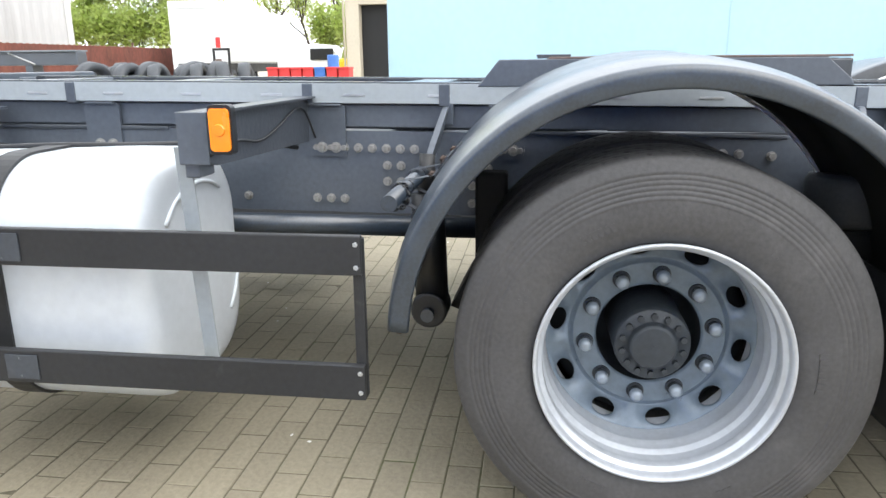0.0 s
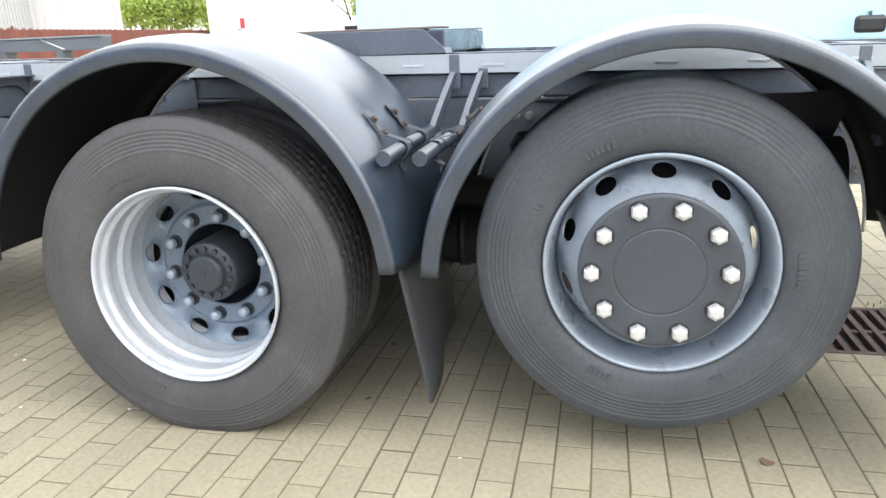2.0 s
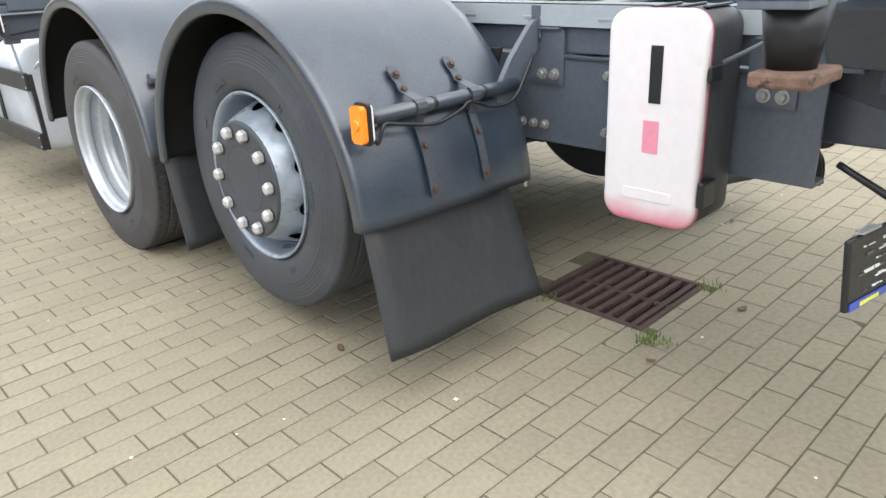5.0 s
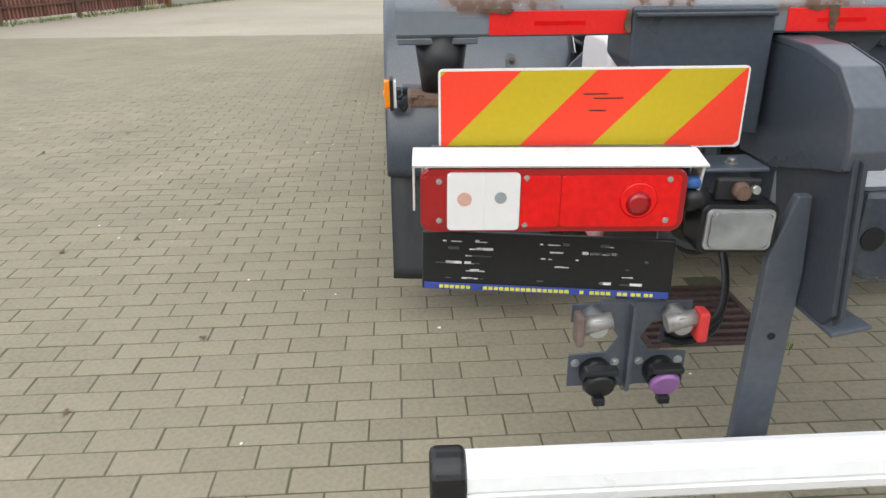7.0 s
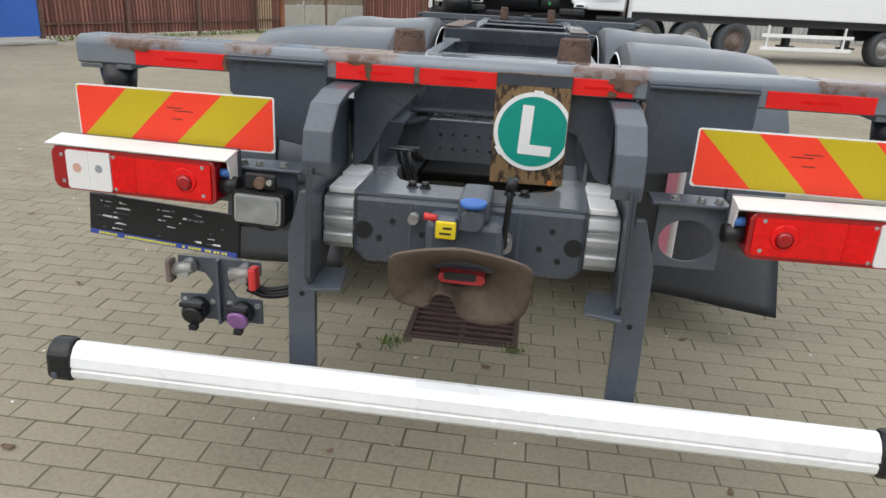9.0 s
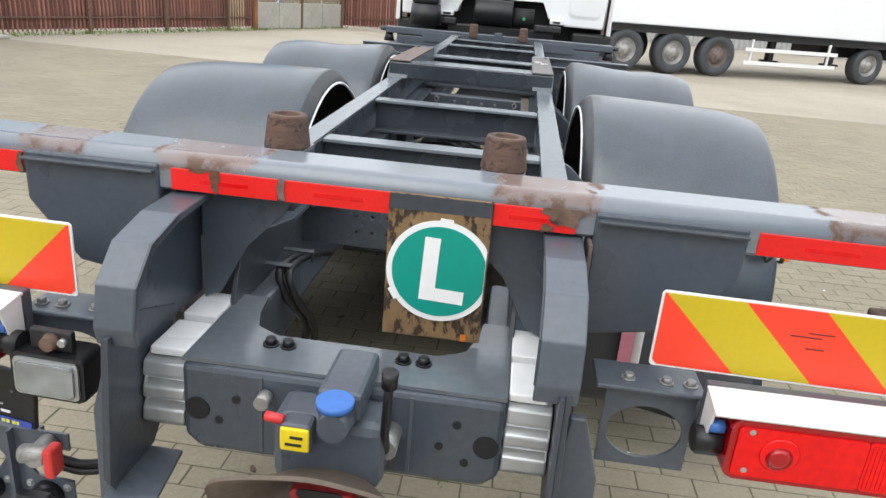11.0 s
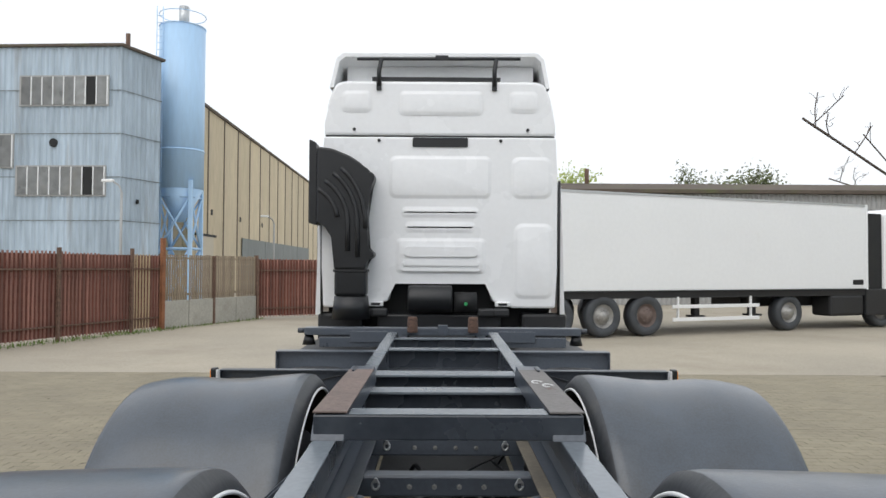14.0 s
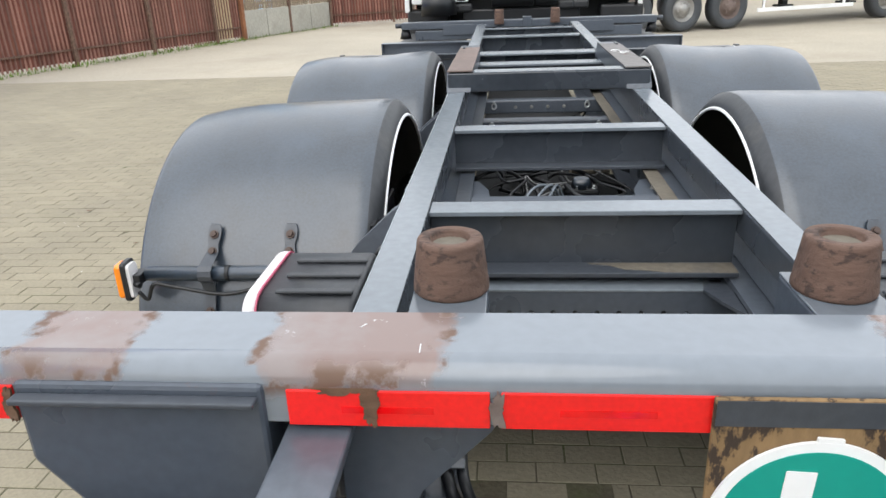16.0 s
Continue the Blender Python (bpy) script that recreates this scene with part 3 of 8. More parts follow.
def holed(bm, r0, r1, n, rh, ea, eb, depth, phase, k=32, thick=0.008):
    """A ring from r0 to r1 with n oval holes at radius rh; depth(r) gives its x. The hole has a rim that goes inwards."""
    half = math.pi / n
    for i in range(n):
        c = 2 * math.pi * i / n + phase
        out, inn = [], []
        for j in range(k):
            t = 2 * math.pi * j / k
            dx, dy = math.cos(t), math.sin(t)
            er, et = rh + eb * dy, c + (ea * dx) / rh
            inn.append((er, et))
            # the same direction carried to the sector's edge
            px, py = dx / max(abs(dx), abs(dy)), dy / max(abs(dx), abs(dy))
            out.append((rh + py * (r1 - rh if py > 0 else rh - r0), c + px * half))
        vo = [bm.verts.new((depth(r), r * math.sin(t), r * math.cos(t))) for r, t in out]
        vi = [bm.verts.new((depth(r), r * math.sin(t), r * math.cos(t))) for r, t in inn]
        vb = [bm.verts.new((depth(r) + thick, r * math.sin(t), r * math.cos(t))) for r, t in inn]
        for j in range(k):
            q = (j + 1) % k
            bm.faces.new((vo[j], vo[q], vi[q], vi[j])).smooth = True
            bm.faces.new((vi[j], vi[q], vb[q], vb[j]))
    bmesh.ops.remove_doubles(bm, verts=bm.verts[:], dist=0.0004)


def hex_nut_mesh(r, h, material):
    """A chamfered hexagon cap nut; the black washer stands in for its shadow ring."""
    bm = bmesh.new()
    cyl(bm, (0, 0, 0), (0, 0, h * 0.10), r * 1.22, seg=24)
    for f in bm.faces:
        f.material_index = 1
    prev = None
    for z, rr in ((h * 0.10, r * 1.06), (h * 0.62, r * 1.06), (h * 0.86, r * 0.92), (h, r * 0.55)):
        ring = [bm.verts.new((rr * math.cos(math.pi * i / 3), rr * math.sin(math.pi * i / 3), z)) for i in range(6)]
        if prev:
            for i in range(6):
                bm.faces.new((prev[i], prev[(i + 1) % 6], ring[(i + 1) % 6], ring[i]))
        prev = ring
    bm.faces.new(prev)
    return mesh_of("wheel_nut", bm, [material, BLACK])


def nut_mesh(r, h):
    """A tall wheel nut: pale rounded cap; collar and hexagon coloured dark for their dark reflection."""
    bm = bmesh.new()
    cyl(bm, (0, 0, 0), (0, 0, h * 0.14), r * 1.25, r * 1.15, seg=20)
    cyl(bm, (0, 0, h * 0.14), (0, 0, h * 0.52), r, seg=6)
    for f in bm.faces:
        f.material_index = 1
    prev = None
    for z, rr in ((h * 0.52, r * 0.93), (h * 0.80, r * 0.88), (h * 0.93, r * 0.70), (h, r * 0.30)):
        ring = [bm.verts.new((rr * math.cos(2 * math.pi * i / 16), rr * math.sin(2 * math.pi * i / 16), z)) for i in range(16)]
        if prev:
            for i in range(16):
                f = bm.faces.new((prev[i], prev[(i + 1) % 16], ring[(i + 1) % 16], ring[i]))
                f.smooth = True
        prev = ring
    bm.faces.new(prev)
    return mesh_of("wheel_nut", bm, [GREYRIM_B, HUB])


TYRE_A, TYRE_B = tyre_mesh(0.30, 0.50, 0.292, groove=0.0004), tyre_mesh(0.30, 0.48, 0.288, 150, 0, 0.0004, RUBBER)
NUT_A, NUT_B = nut_mesh(0.0190, 0.043), hex_nut_mesh(0.0205, 0.027, CHROME)
TOX = Matrix.Rotation(radians(-90), 4, "Y")


def rim_outer_a():
    bm = bmesh.new()
    lathe(bm, [(0.03, 0.2945), (0.006, 0.3025), (-0.004, 0.3035), (-0.008, 0.300), (-0.003, 0.2945), (0.010, 0.292), (0.022, 0.2915), (0.025, 0.290), (0.030, 0.282), (0.034, 0.2805), (0.055, 0.280), (0.058, 0.281), (0.064, 0.288), (0.067, 0.2885),
               (0.096, 0.2885), (0.099, 0.2875), (0.107, 0.278), (0.111, 0.277), (0.135, 0.2765), (0.142, 0.2715), (0.15, 0.2735), (0.18, 0.274), (0.195, 0.2735), (0.205, 0.272), (0.25, 0.262)], 96)
    return mesh_of("rim", bm, SILVER)


def disc_a():
    bm = bmesh.new()
    holed(bm, 0.210, 0.2715, 10, 0.241, 0.033, 0.022, lambda r: 0.230 - 0.45 * (r - 0.210), radians(9.5))
    lathe(bm, [(0.2312, 0.2125), (0.2295, 0.208), (0.227, 0.203), (0.2225, 0.1995), (0.220, 0.1965), (0.220, 0.1955), (0.220, 0.143), (0.221, 0.1405), (0.226, 0.136)], 96)
    return mesh_of("wheel_disc", bm, GREYRIM)


# the shade inside the hub cup is put into this near-black colour
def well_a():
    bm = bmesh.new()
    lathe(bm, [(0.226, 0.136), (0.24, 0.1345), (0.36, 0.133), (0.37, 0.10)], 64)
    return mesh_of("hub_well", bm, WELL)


def hub_a():
    bm = bmesh.new()
    lathe(bm, [(0.352, 0.100), (0.160, 0.098), (0.146, 0.095), (0.143, 0.092), (0.142, 0.064), (0.139, 0.062), (0.128, 0.060), (0.121, 0.055), (0.120, 0.050), (0.120, 0.001)], 48)
    for i in range(14):
        t = 2 * math.pi * i / 14
        cyl(bm, (0.143, 0.078 * math.sin(t), 0.078 * math.cos(t)), (0.132, 0.078 * math.sin(t), 0.078 * math.cos(t)), 0.0085, seg=6)
    cyl(bm, (0.1205, 0, 0), (0.118, 0, 0), 0.006, seg=10)
    return mesh_of("hub", bm, HUB)


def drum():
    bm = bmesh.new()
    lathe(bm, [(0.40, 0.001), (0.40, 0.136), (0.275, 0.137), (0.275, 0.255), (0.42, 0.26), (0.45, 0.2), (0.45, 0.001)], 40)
    return mesh_of("brake_drum", bm, NEARBLACK)


def rim_b():
    bm = bmesh.new()
    lathe(bm, [(0.05, 0.285), (0.018, 0.292), (0.008, 0.296), (0.003, 0.293), (0.006, 0.286), (0.022, 0.280), (0.04, 0.276), (0.075, 0.2725), (0.10, 0.270), (0.13, 0.2685)], 96)
    return mesh_of("rim", bm, GREYRIM_B)


def disc_b():
    bm = bmesh.new()
    def depth(r):
        t = (r - 0.203) / 0.0655
        return -0.028 + 0.158 * (t ** 1.35)
    holed(bm, 0.203, 0.2685, 10, 0.243, 0.031, 0.0145, depth, radians(-1.5), thick=0.012)
    return mesh_of("wheel_disc", bm, GREYRIM_B)


def cover_b():
    bm = bmesh.new()
    lathe(bm, [(0.0, 0.203), (-0.03, 0.2035), (-0.036, 0.200), (-0.037, 0.192), (-0.037, 0.189), (-0.037, 0.119), (-0.037, 0.1145), (-0.0358, 0.1138), (-0.0358, 0.1128), (-0.037, 0.1121), (-0.037, 0.108), (-0.0372, 0.001)], 96)
    return mesh_of("disc_cover", bm, DISC)


def drum_b():
    bm = bmesh.new()
    lathe(bm, [(0.15, 0.001), (0.15, 0.25), (0.30, 0.255), (0.32, 0.1), (0.32, 0.001)], 40)
    return mesh_of("brake_drum", bm, NEARBLACK)


RIM_A, DISC_A, HUB_A, DRUM_A, WELL_A = rim_outer_a(), disc_a(), hub_a(), drum(), well_a()
RIM_B, DISC_B, COVER_B, DRUM_B = rim_b(), disc_b(), cover_b(), drum_b()


def drive_wheel(s, x, y, z, turn=0):
    w = empty("wheel", pose(s * x, y, z, 0, 0, 0 if s < 0 else 180) @ Matrix.Rotation(radians(turn), 4, "X"), truck)
    w["label"] = "worn dual drive wheel with deep silver rim"
    for nm, me, lab in (("tyre", TYRE_A, ""), ("rim", RIM_A, "silver deep-dish rim"), ("wheel_disc", DISC_A, ""), ("hub", HUB_A, "dark cast hub"), ("hub_well", WELL_A, ""), ("brake_drum", DRUM_A, "")):
        part(nm, me, None, w, lab)
    part("inner_tyre", TYRE_A, None, w, at=Matrix.Translation((0.335, 0, 0)))
    for i in range(10):
        t = 2 * math.pi * i / 10 + radians(-8.5)
        part("wheel_nut", NUT_A, None, w, at=Matrix.Translation((0.220, 0.1675 * math.sin(t), 0.1675 * math.cos(t))) @ TOX)


def tag_wheel(s, x, y, z, turn=0):
    w = empty("wheel", pose(s * x, y, z, 0, 0, 0 if s < 0 else 180) @ Matrix.Rotation(radians(turn), 4, "X"), truck)
    w["label"] = "single wheel with grey rim and bright capped nuts"
    for nm, me, lab in (("tyre", TYRE_B, ""), ("rim", RIM_B, ""), ("wheel_disc", DISC_B, ""), ("disc_cover", COVER_B, "charcoal centre plate"), ("brake_drum", DRUM_B, "")):
        part(nm, me, None, w, lab)
    for i in range(10):
        t = 2 * math.pi * i / 10 + radians(-19.5 if s < 0 else 19.5) * -1
        part("wheel_nut", NUT_B, None, w, "bright capped nut", at=Matrix.Translation((-0.037, 0.1675 * math.sin(t), 0.1675 * math.cos(t))) @ TOX)


for s in (-1, 1):
    drive_wheel(s, 1.205, 1.345, 0.488)
    tag_wheel(s, 1.16, 0.0, 0.58)
    tag_wheel(s, 1.19, 6.2, 0.48, 7)

# axles and springs under the frame
def axle(y, z, r):
    a = empty("axle", None, truck)
    quick("axle_tube", NEARBLACK, a, cyl, (-0.75, y, z), (0.75, y, z), r, seg=20)
    bm = bmesh.new()
    bmesh.ops.create_uvsphere(bm, u_segments=20, v_segments=12, radius=0.2, matrix=Matrix.Translation((0, y, z)))
    part("axle_casing", bm, NEARBLACK, a)
    for s in (-1, 1):
        quick("spring_arm", NEARBLACK, a, box, *span(s, 0.42, 0.50), y - 0.45, y + 0.45, z + 0.08, z + 0.13, 0.01)
        for dy in (-0.33, 0.33):
            bm = bmesh.new()
            prof = [(0, 0.10), (0.02, 0.13), (0.07, 0.135), (0.12, 0.125), (0.17, 0.135), (0.21, 0.11)]
            lathe(bm, prof, 24)
            part("air_spring", bm, BLACK, a, at=Matrix.Translation((s * 0.49, y + dy, z + 0.13)) @ Matrix.Rotation(radians(-90), 4, "Y"))


axle(1.345, 0.46, 0.09)
axle(0.0, 0.50, 0.07)


# ---- mudguards ----
def guard_mesh(R, lip, width=0.707, inner_slope=0.036, seg=64, dip=0.0):
    """Half-round guard: arc section along y, rolled outer lip, crowned top, sloping inner edge. x=0 outer face, +x inwards."""
    bm = bmesh.new()
    # (x, radial offset) across the guard, outer lip first, then the underside back to the start
    sec = [(0.012, -lip), (0.002, -lip + 0.002), (0.0, -lip + 0.006), (-0.0015, -0.018), (-0.0015, -0.011), (0.001, -0.0035), (0.007, 0.0008), (0.015, 0.0028), (0.022, 0.0042), (0.050, 0.0100), (0.11, 0.020), (0.20, 0.029 - dip * 0.3), (0.31, 0.033 - dip), (0.42, 0.036 - dip), (0.52, 0.038 - dip * 0.4), (width - inner_slope - 0.04, 0.040), (width - inner_slope, 0.036),
           (width - 0.012, 0.012), (width, -0.010)]
    under = [(x, o - 0.006) for x, o in sec[7:]][::-1] + [(0.014, -0.03), (0.016, -lip)]
    ring = sec + under
    path = []
    cut = radians(3.5)
    for i in range(seg + 1):
        t = cut + (math.pi - 2 * cut) * i / seg
        path.append((R * math.cos(t), R * math.sin(t), math.cos(t), math.sin(t)))
    rows = []
    for y, z, ny, nz in path:
        rows.append([bm.verts.new((x, y + o * ny, z + o * nz)) for x, o in ring])
    n = len(ring)
    for a, b in zip(rows, rows[1:]):
        for k in range(n):
            f = bm.faces.new((a[k], a[(k + 1) % n], b[(k + 1) % n], b[k]))
            f.smooth = True
            # underside faces take the near-black material
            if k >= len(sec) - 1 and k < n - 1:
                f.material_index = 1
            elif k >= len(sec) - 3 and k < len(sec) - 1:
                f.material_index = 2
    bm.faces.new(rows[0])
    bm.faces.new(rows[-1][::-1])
    return mesh_of("guard_shell", bm, [PLASTIC, NEARBLACK, FLAP])


def edge_mesh(R, width, seg=48):
    bm = bmesh.new()
    r = R - 0.017
    line = [Vector((width, r * math.cos(math.pi * i / seg), r * math.sin(math.pi * i / seg))) for i in range(seg + 1)]
    sweep(bm, line, 0.0058, 8)
    return mesh_of("edge_trim", bm, SIGNW)


G1, E1 = guard_mesh(0.655, 0.050), edge_mesh(0.655, 0.707)
G2 = guard_mesh(0.660, 0.050, dip=0.016)


def mudguard(s, y, z, label, shell=None):
    g = empty("mudguard", pose(s * 1.232, y, z) @ (Matrix.Identity(4) if s < 0 else Matrix.Diagonal((-1, 1, 1, 1))), truck)
    g["label"] = label
    part("guard_shell", shell or G1, None, g)
    part("edge_trim", E1, None, g, "white edge trim")
    return g


def strap(s, x, yt, way, yc, zc, R, parent, low):
    """Bent strap with waisted outline that ties the guard to its tube: along the shell, round the tube and down again."""
    def shell(z, lift=0.004):
        return yc - way * math.sqrt((R + lift) ** 2 - (z - zc) ** 2)
    line = [(shell(0.972), 0.972, 0.013), (shell(0.958), 0.958, 0.019), (shell(0.942), 0.942, 0.018), (shell(0.925), 0.925, 0.0135), (shell(0.908, 0.006), 0.908, 0.0175)]
    for a in (70, 35, 0, -35, -70):
        t = radians(a)
        line.append((yt - way * 0.0255 * math.cos(t), 0.866 + 0.0255 * math.sin(t), 0.019))
    line += [(shell(z, 0.005), z, 0.015) for z in ((0.81, 0.76, 0.70, 0.63, 0.615) if low else (0.82, 0.80))]
    bm = bmesh.new()
    rows = []
    for y, z, w in line:
        rows.append([bm.verts.new((s * x + dx, y - way * dy, z)) for dx, dy in ((-w, 0), (w, 0), (w, 0.0045), (-w, 0.0045))])
    for va, vb in zip(rows, rows[1:]):
        for i in range(4):
            bm.faces.new((va[i], va[(i + 1) % 4], vb[(i + 1) % 4], vb[i]))
    bm.faces.new(rows[0])
    bm.faces.new(rows[-1])
    part("strap_clip", bm, STEEL_WORN, parent)
    for z in (0.949, 0.909, 0.76, 0.635) if low else (0.949, 0.909):
        y = shell(z, 0.009)
        bolt(parent, (s * x, y, z), (0, y - yc, z - zc), 0.0095, 0.010, BRBOLT)


def guard_tube(s, y, way, parent_label, lean=-0.052, guard=(1.34, 0.522, 0.686), low=False, shift=0.0):
    b = empty("guard_bracket", None, truck)
    b["label"] = parent_label
    bm = bmesh.new()
    pipe(bm, [(s * 0.57, y, 0.866), (s * 0.70, y, 0.866), (s * 1.17, y, 0.864)], 0.021)
    part("tube", bm, PLASTIC, b)
    bm = bmesh.new()
    prism(bm, [(s * a, c) for a, c in ((0.437, 1.052), (0.455, 1.050), (0.474, 1.038), (0.53, 0.985), (0.573, 0.944), (0.62, 0.885), (0.652, 0.842), (0.650, 0.820), (0.61, 0.808), (0.56, 0.835), (0.50, 0.89), (0.437, 0.965))], "y", y + shift - 0.010, y + shift + 0.010, 0.003)
    for v in bm.verts:
        v.co.y += lean * (v.co.z - 0.86) / 0.21
    part("arm_plate", bm, STEEL, b, "flat grey arm plate")
    quick("tube_flange", STEEL, b, box, *span(s, 0.4245, 0.434), y + shift + lean - 0.018, y + shift + lean + 0.018, 0.99, 1.062, 0.004)
    for x in (0.72, 0.93):
        quick("tube_band", BLACK, b, cyl, (s * x, y, 0.8652), (s * (x + 0.012), y, 0.8652), 0.0222, seg=16)
    for x in (0.775, 0.995):
        strap(s, x, y, way, *guard, b, low)
    return b


def flap(s, y, top, bottom, x0, x1, sweep_back, curl=0.0):
    bm = bmesh.new()
    n, mz = 10, 10
    grid = []
    for i in range(n + 1):
        u = i / n
        col = []
        for j in range(mz + 1):
            v = j / mz
            x = x0 + (x1 - x0) * u
            z = top - (top - bottom - 0.03 * u) * v
            z += 1.1 * curl * curl * (1 - u) * v
            yy = y - 0.085 * v - sweep_back * u * v - 0.010 * math.sin(u * 7) * v - curl * (1 - u) ** 1.5 * v
            col.append((s * x, yy, z))
        grid.append(col)
    for off in (0, 0.008):
        g = [[bm.verts.new((p[0], p[1] + off, p[2])) for p in col] for col in grid]
        for i in range(n):
            for j in range(mz):
                f = bm.faces.new((g[i][j], g[i + 1][j], g[i + 1][j + 1], g[i][j + 1]))
                f.smooth = True
        if off == 0:
            keep = g
    rim_a = [keep[i][0] for i in range(n + 1)] + [keep[n][j] for j in range(1, mz + 1)] + [keep[i][mz] for i in range(n - 1, -1, -1)] + [keep[0][j] for j in range(mz - 1, 0, -1)]
    rim_b = [g[i][0] for i in range(n + 1)] + [g[n][j] for j in range(1, mz + 1)] + [g[i][mz] for i in range(n - 1, -1, -1)] + [g[0][j] for j in range(mz - 1, 0, -1)]
    for k in range(len(rim_a)):
        q = (k + 1) % len(rim_a)
        bm.faces.new((rim_a[k], rim_a[q], rim_b[q], rim_b[k]))
    part("mud_flap", bm, FLAP, truck, "black rubber mud flap with dusty streaks")


for s in (-1, 1):
    mudguard(s, 1.34, 0.522, "grey plastic mudguard over the drive wheel", G2)
    mudguard(s, -0.040, 0.518, "grey plastic mudguard over the rear wheel")
    guard_tube(s, 2.0, -1, "grey tube bracket of the mudguard")
    guard_tube(s, 0.715, 1, "grey tube bracket of the mudguard")
    guard_tube(s, 0.615, -1, "grey tube bracket of the mudguard", guard=(-0.040, 0.518, 0.691))
    tb = guard_tube(s, -0.674, 1, "grey tube bracket with an orange side marker", 0.008, (-0.040, 0.518, 0.694), True, 0.018)
    lamp(s, (s * 1.205, -0.705, 0.86), tb)
    bm = bmesh.new()
    hose(bm, [(s * 1.185, -0.71, 0.825), (s * 1.165, -0.705, 0.80), (s * 1.14, -0.705, 0.845), (s * 1.09, -0.703, 0.838), (s * 0.95, -0.703, 0.815), (s * 0.85, -0.703, 0.835), (s * 0.80, -0.70, 0.852), (s * 0.7, -0.70, 0.82), (s * 0.6, -0.70, 0.835), (s * 0.5, -0.69, 0.95)], 0.0055)
    part("cable", bm, BLACK, tb)
    quick("marker_arm", BLACK, tb, box, *span(s, 1.172, 1.2), -0.715, -0.66, 0.845, 0.875, 0.003)
    flap(s, -0.672, 0.62, 0.178, 1.222, 0.645 if s < 0 else 0.56, 0.085 if s < 0 else -0.02, 0.0 if s < 0 else 0.14)
    flap(s, 0.69, 0.62, 0.16, 1.19, 0.62, -0.05)
    # inner upright bracket behind the guards
    bm = bmesh.new()
    prism(bm, [(-0.22, 0.965), (-0.44, 0.965), (-0.60, 0.975), (-0.54, 0.80), (-0.46, 0.69), (-0.26, 0.72)], "x", *span(s, 0.538, 0.55), 0.003)
    part("guard_stay", bm, BLACK, truck)


# ---- tank and side guard ----
def tank(s):
    t = empty("fuel_tank", None, truck)
    t["label"] = "pale metal fuel tank with black straps"
    bm = bmesh.new()
    loops = []
    for yy, ins in ((2.635, 0.10), (2.637, 0.055), (2.643, 0.035), (2.657, 0.016), (2.68, 0.004), (2.71, 0.0), (3.42, 0.0), (3.48, 0.03), (3.5, 0.10)):
        loops.append([bm.verts.new((s * a, yy, b)) for a, b in rounded(0.59 + ins, 1.19 - ins, 0.255 + ins, 0.955 - ins, 0.20 - ins * 0.6, 12)])
    for a, b in zip(loops, loops[1:]):
        for i in range(len(a)):
            j = (i + 1) % len(a)
            bm.faces.new((a[i], a[j], b[j], b[i])).smooth = True
    bm.faces.new(loops[0])
    bm.faces.new(loops[-1])
    part("tank_body", bm, TANKW, t)
    for y in (3.07, 3.38):
        bm = bmesh.new()
        pts = [(s * a, b) for a, b in rounded(0.582, 1.198, 0.247, 0.963, 0.205, 12)]
        inner = [(s * a, b) for a, b in rounded(0.5895, 1.1905, 0.2545, 0.9555, 0.20, 12)]
        n = len(pts)
        rows = [[bm.verts.new((p[0], yy, p[1])) for p in q] for yy, q in ((y - 0.035, pts), (y + 0.035, pts), (y + 0.035, inner), (y - 0.035, inner))]
        for a in range(4):
            for i in range(n):
                bm.faces.new((rows[a][i], rows[a][(i + 1) % n], rows[(a + 1) % 4][(i + 1) % n], rows[(a + 1) % 4][i]))
        part("tank_strap", bm, BLACKM, t)
    bm = bmesh.new()
    sweep(bm, [Vector((s * (0.87 - 0.24 * math.cos(radians(q))), 2.634, 0.66 + 0.20 * math.sin(radians(q)))) for q in range(55, 150, 7)], 0.007, 6)
    sweep(bm, [Vector((s * (0.89 - 0.26 * math.cos(radians(q))), 2.634, 0.62 + 0.26 * math.sin(radians(q)))) for q in range(-50, 12, 7)], 0.007, 6)
    part("end_bead", bm, TANKW, t)
    bm = bmesh.new()
    prism(bm, [(s * 1.20, 1.0), (s * 1.193, 1.0), (s * 1.13, 0.34), (s * 1.137, 0.34)], "y", 2.478, 2.518, 0.002)
    part("end_strip", bm, STRIP, t)
    quick("hanger", STEEL, t, box, *span(s, 1.15, 1.23), 2.44, 2.477, 0.93, 0.975, 0.004)
    bm = bmesh.new()
    hose(bm, [(s * 0.9, 3.4, 0.953), (s * 0.85, 3.1, 0.962), (s * 0.75, 2.85, 0.955), (s * 0.6, 2.6, 0.95), (s * 0.5, 2.45, 0.92)], 0.008)
    part("hose", bm, BLACK, t)
    g = empty("side_guard", None, truck)
    g["label"] = "black side underrun guard with two planks"
    for z0, z1 in ((0.715, 0.81), (0.40, 0.49)):
        quick("plank", BLACKM, g, box, *span(s, 1.262, 1.282), 2.045, 4.6, z0, z1, 0.003)
        for y in (2.057, 2.95):
            for z in (z0 + 0.02, z1 - 0.02):
                bolt(g, (s * 1.282, y, z), (s, 0, 0), 0.0045, 0.004, GALV)
        quick("joint_plate", STEEL_WORN, g, box, *span(s, 1.2825, 1.286), 2.90, 2.99, z0 + 0.012, z1 - 0.012, 0.001)
    for y in (2.045, 3.05, 4.2):
        quick("post", BLACKM, g, box, *span(s, 1.24, 1.2615), y, y + 0.026, 0.40, 0.80, 0.003)
    quick("arm", BLACKM, g, box, *span(s, 0.5, 1.24), 3.05, 3.10, 0.68, 0.74, 0.004)
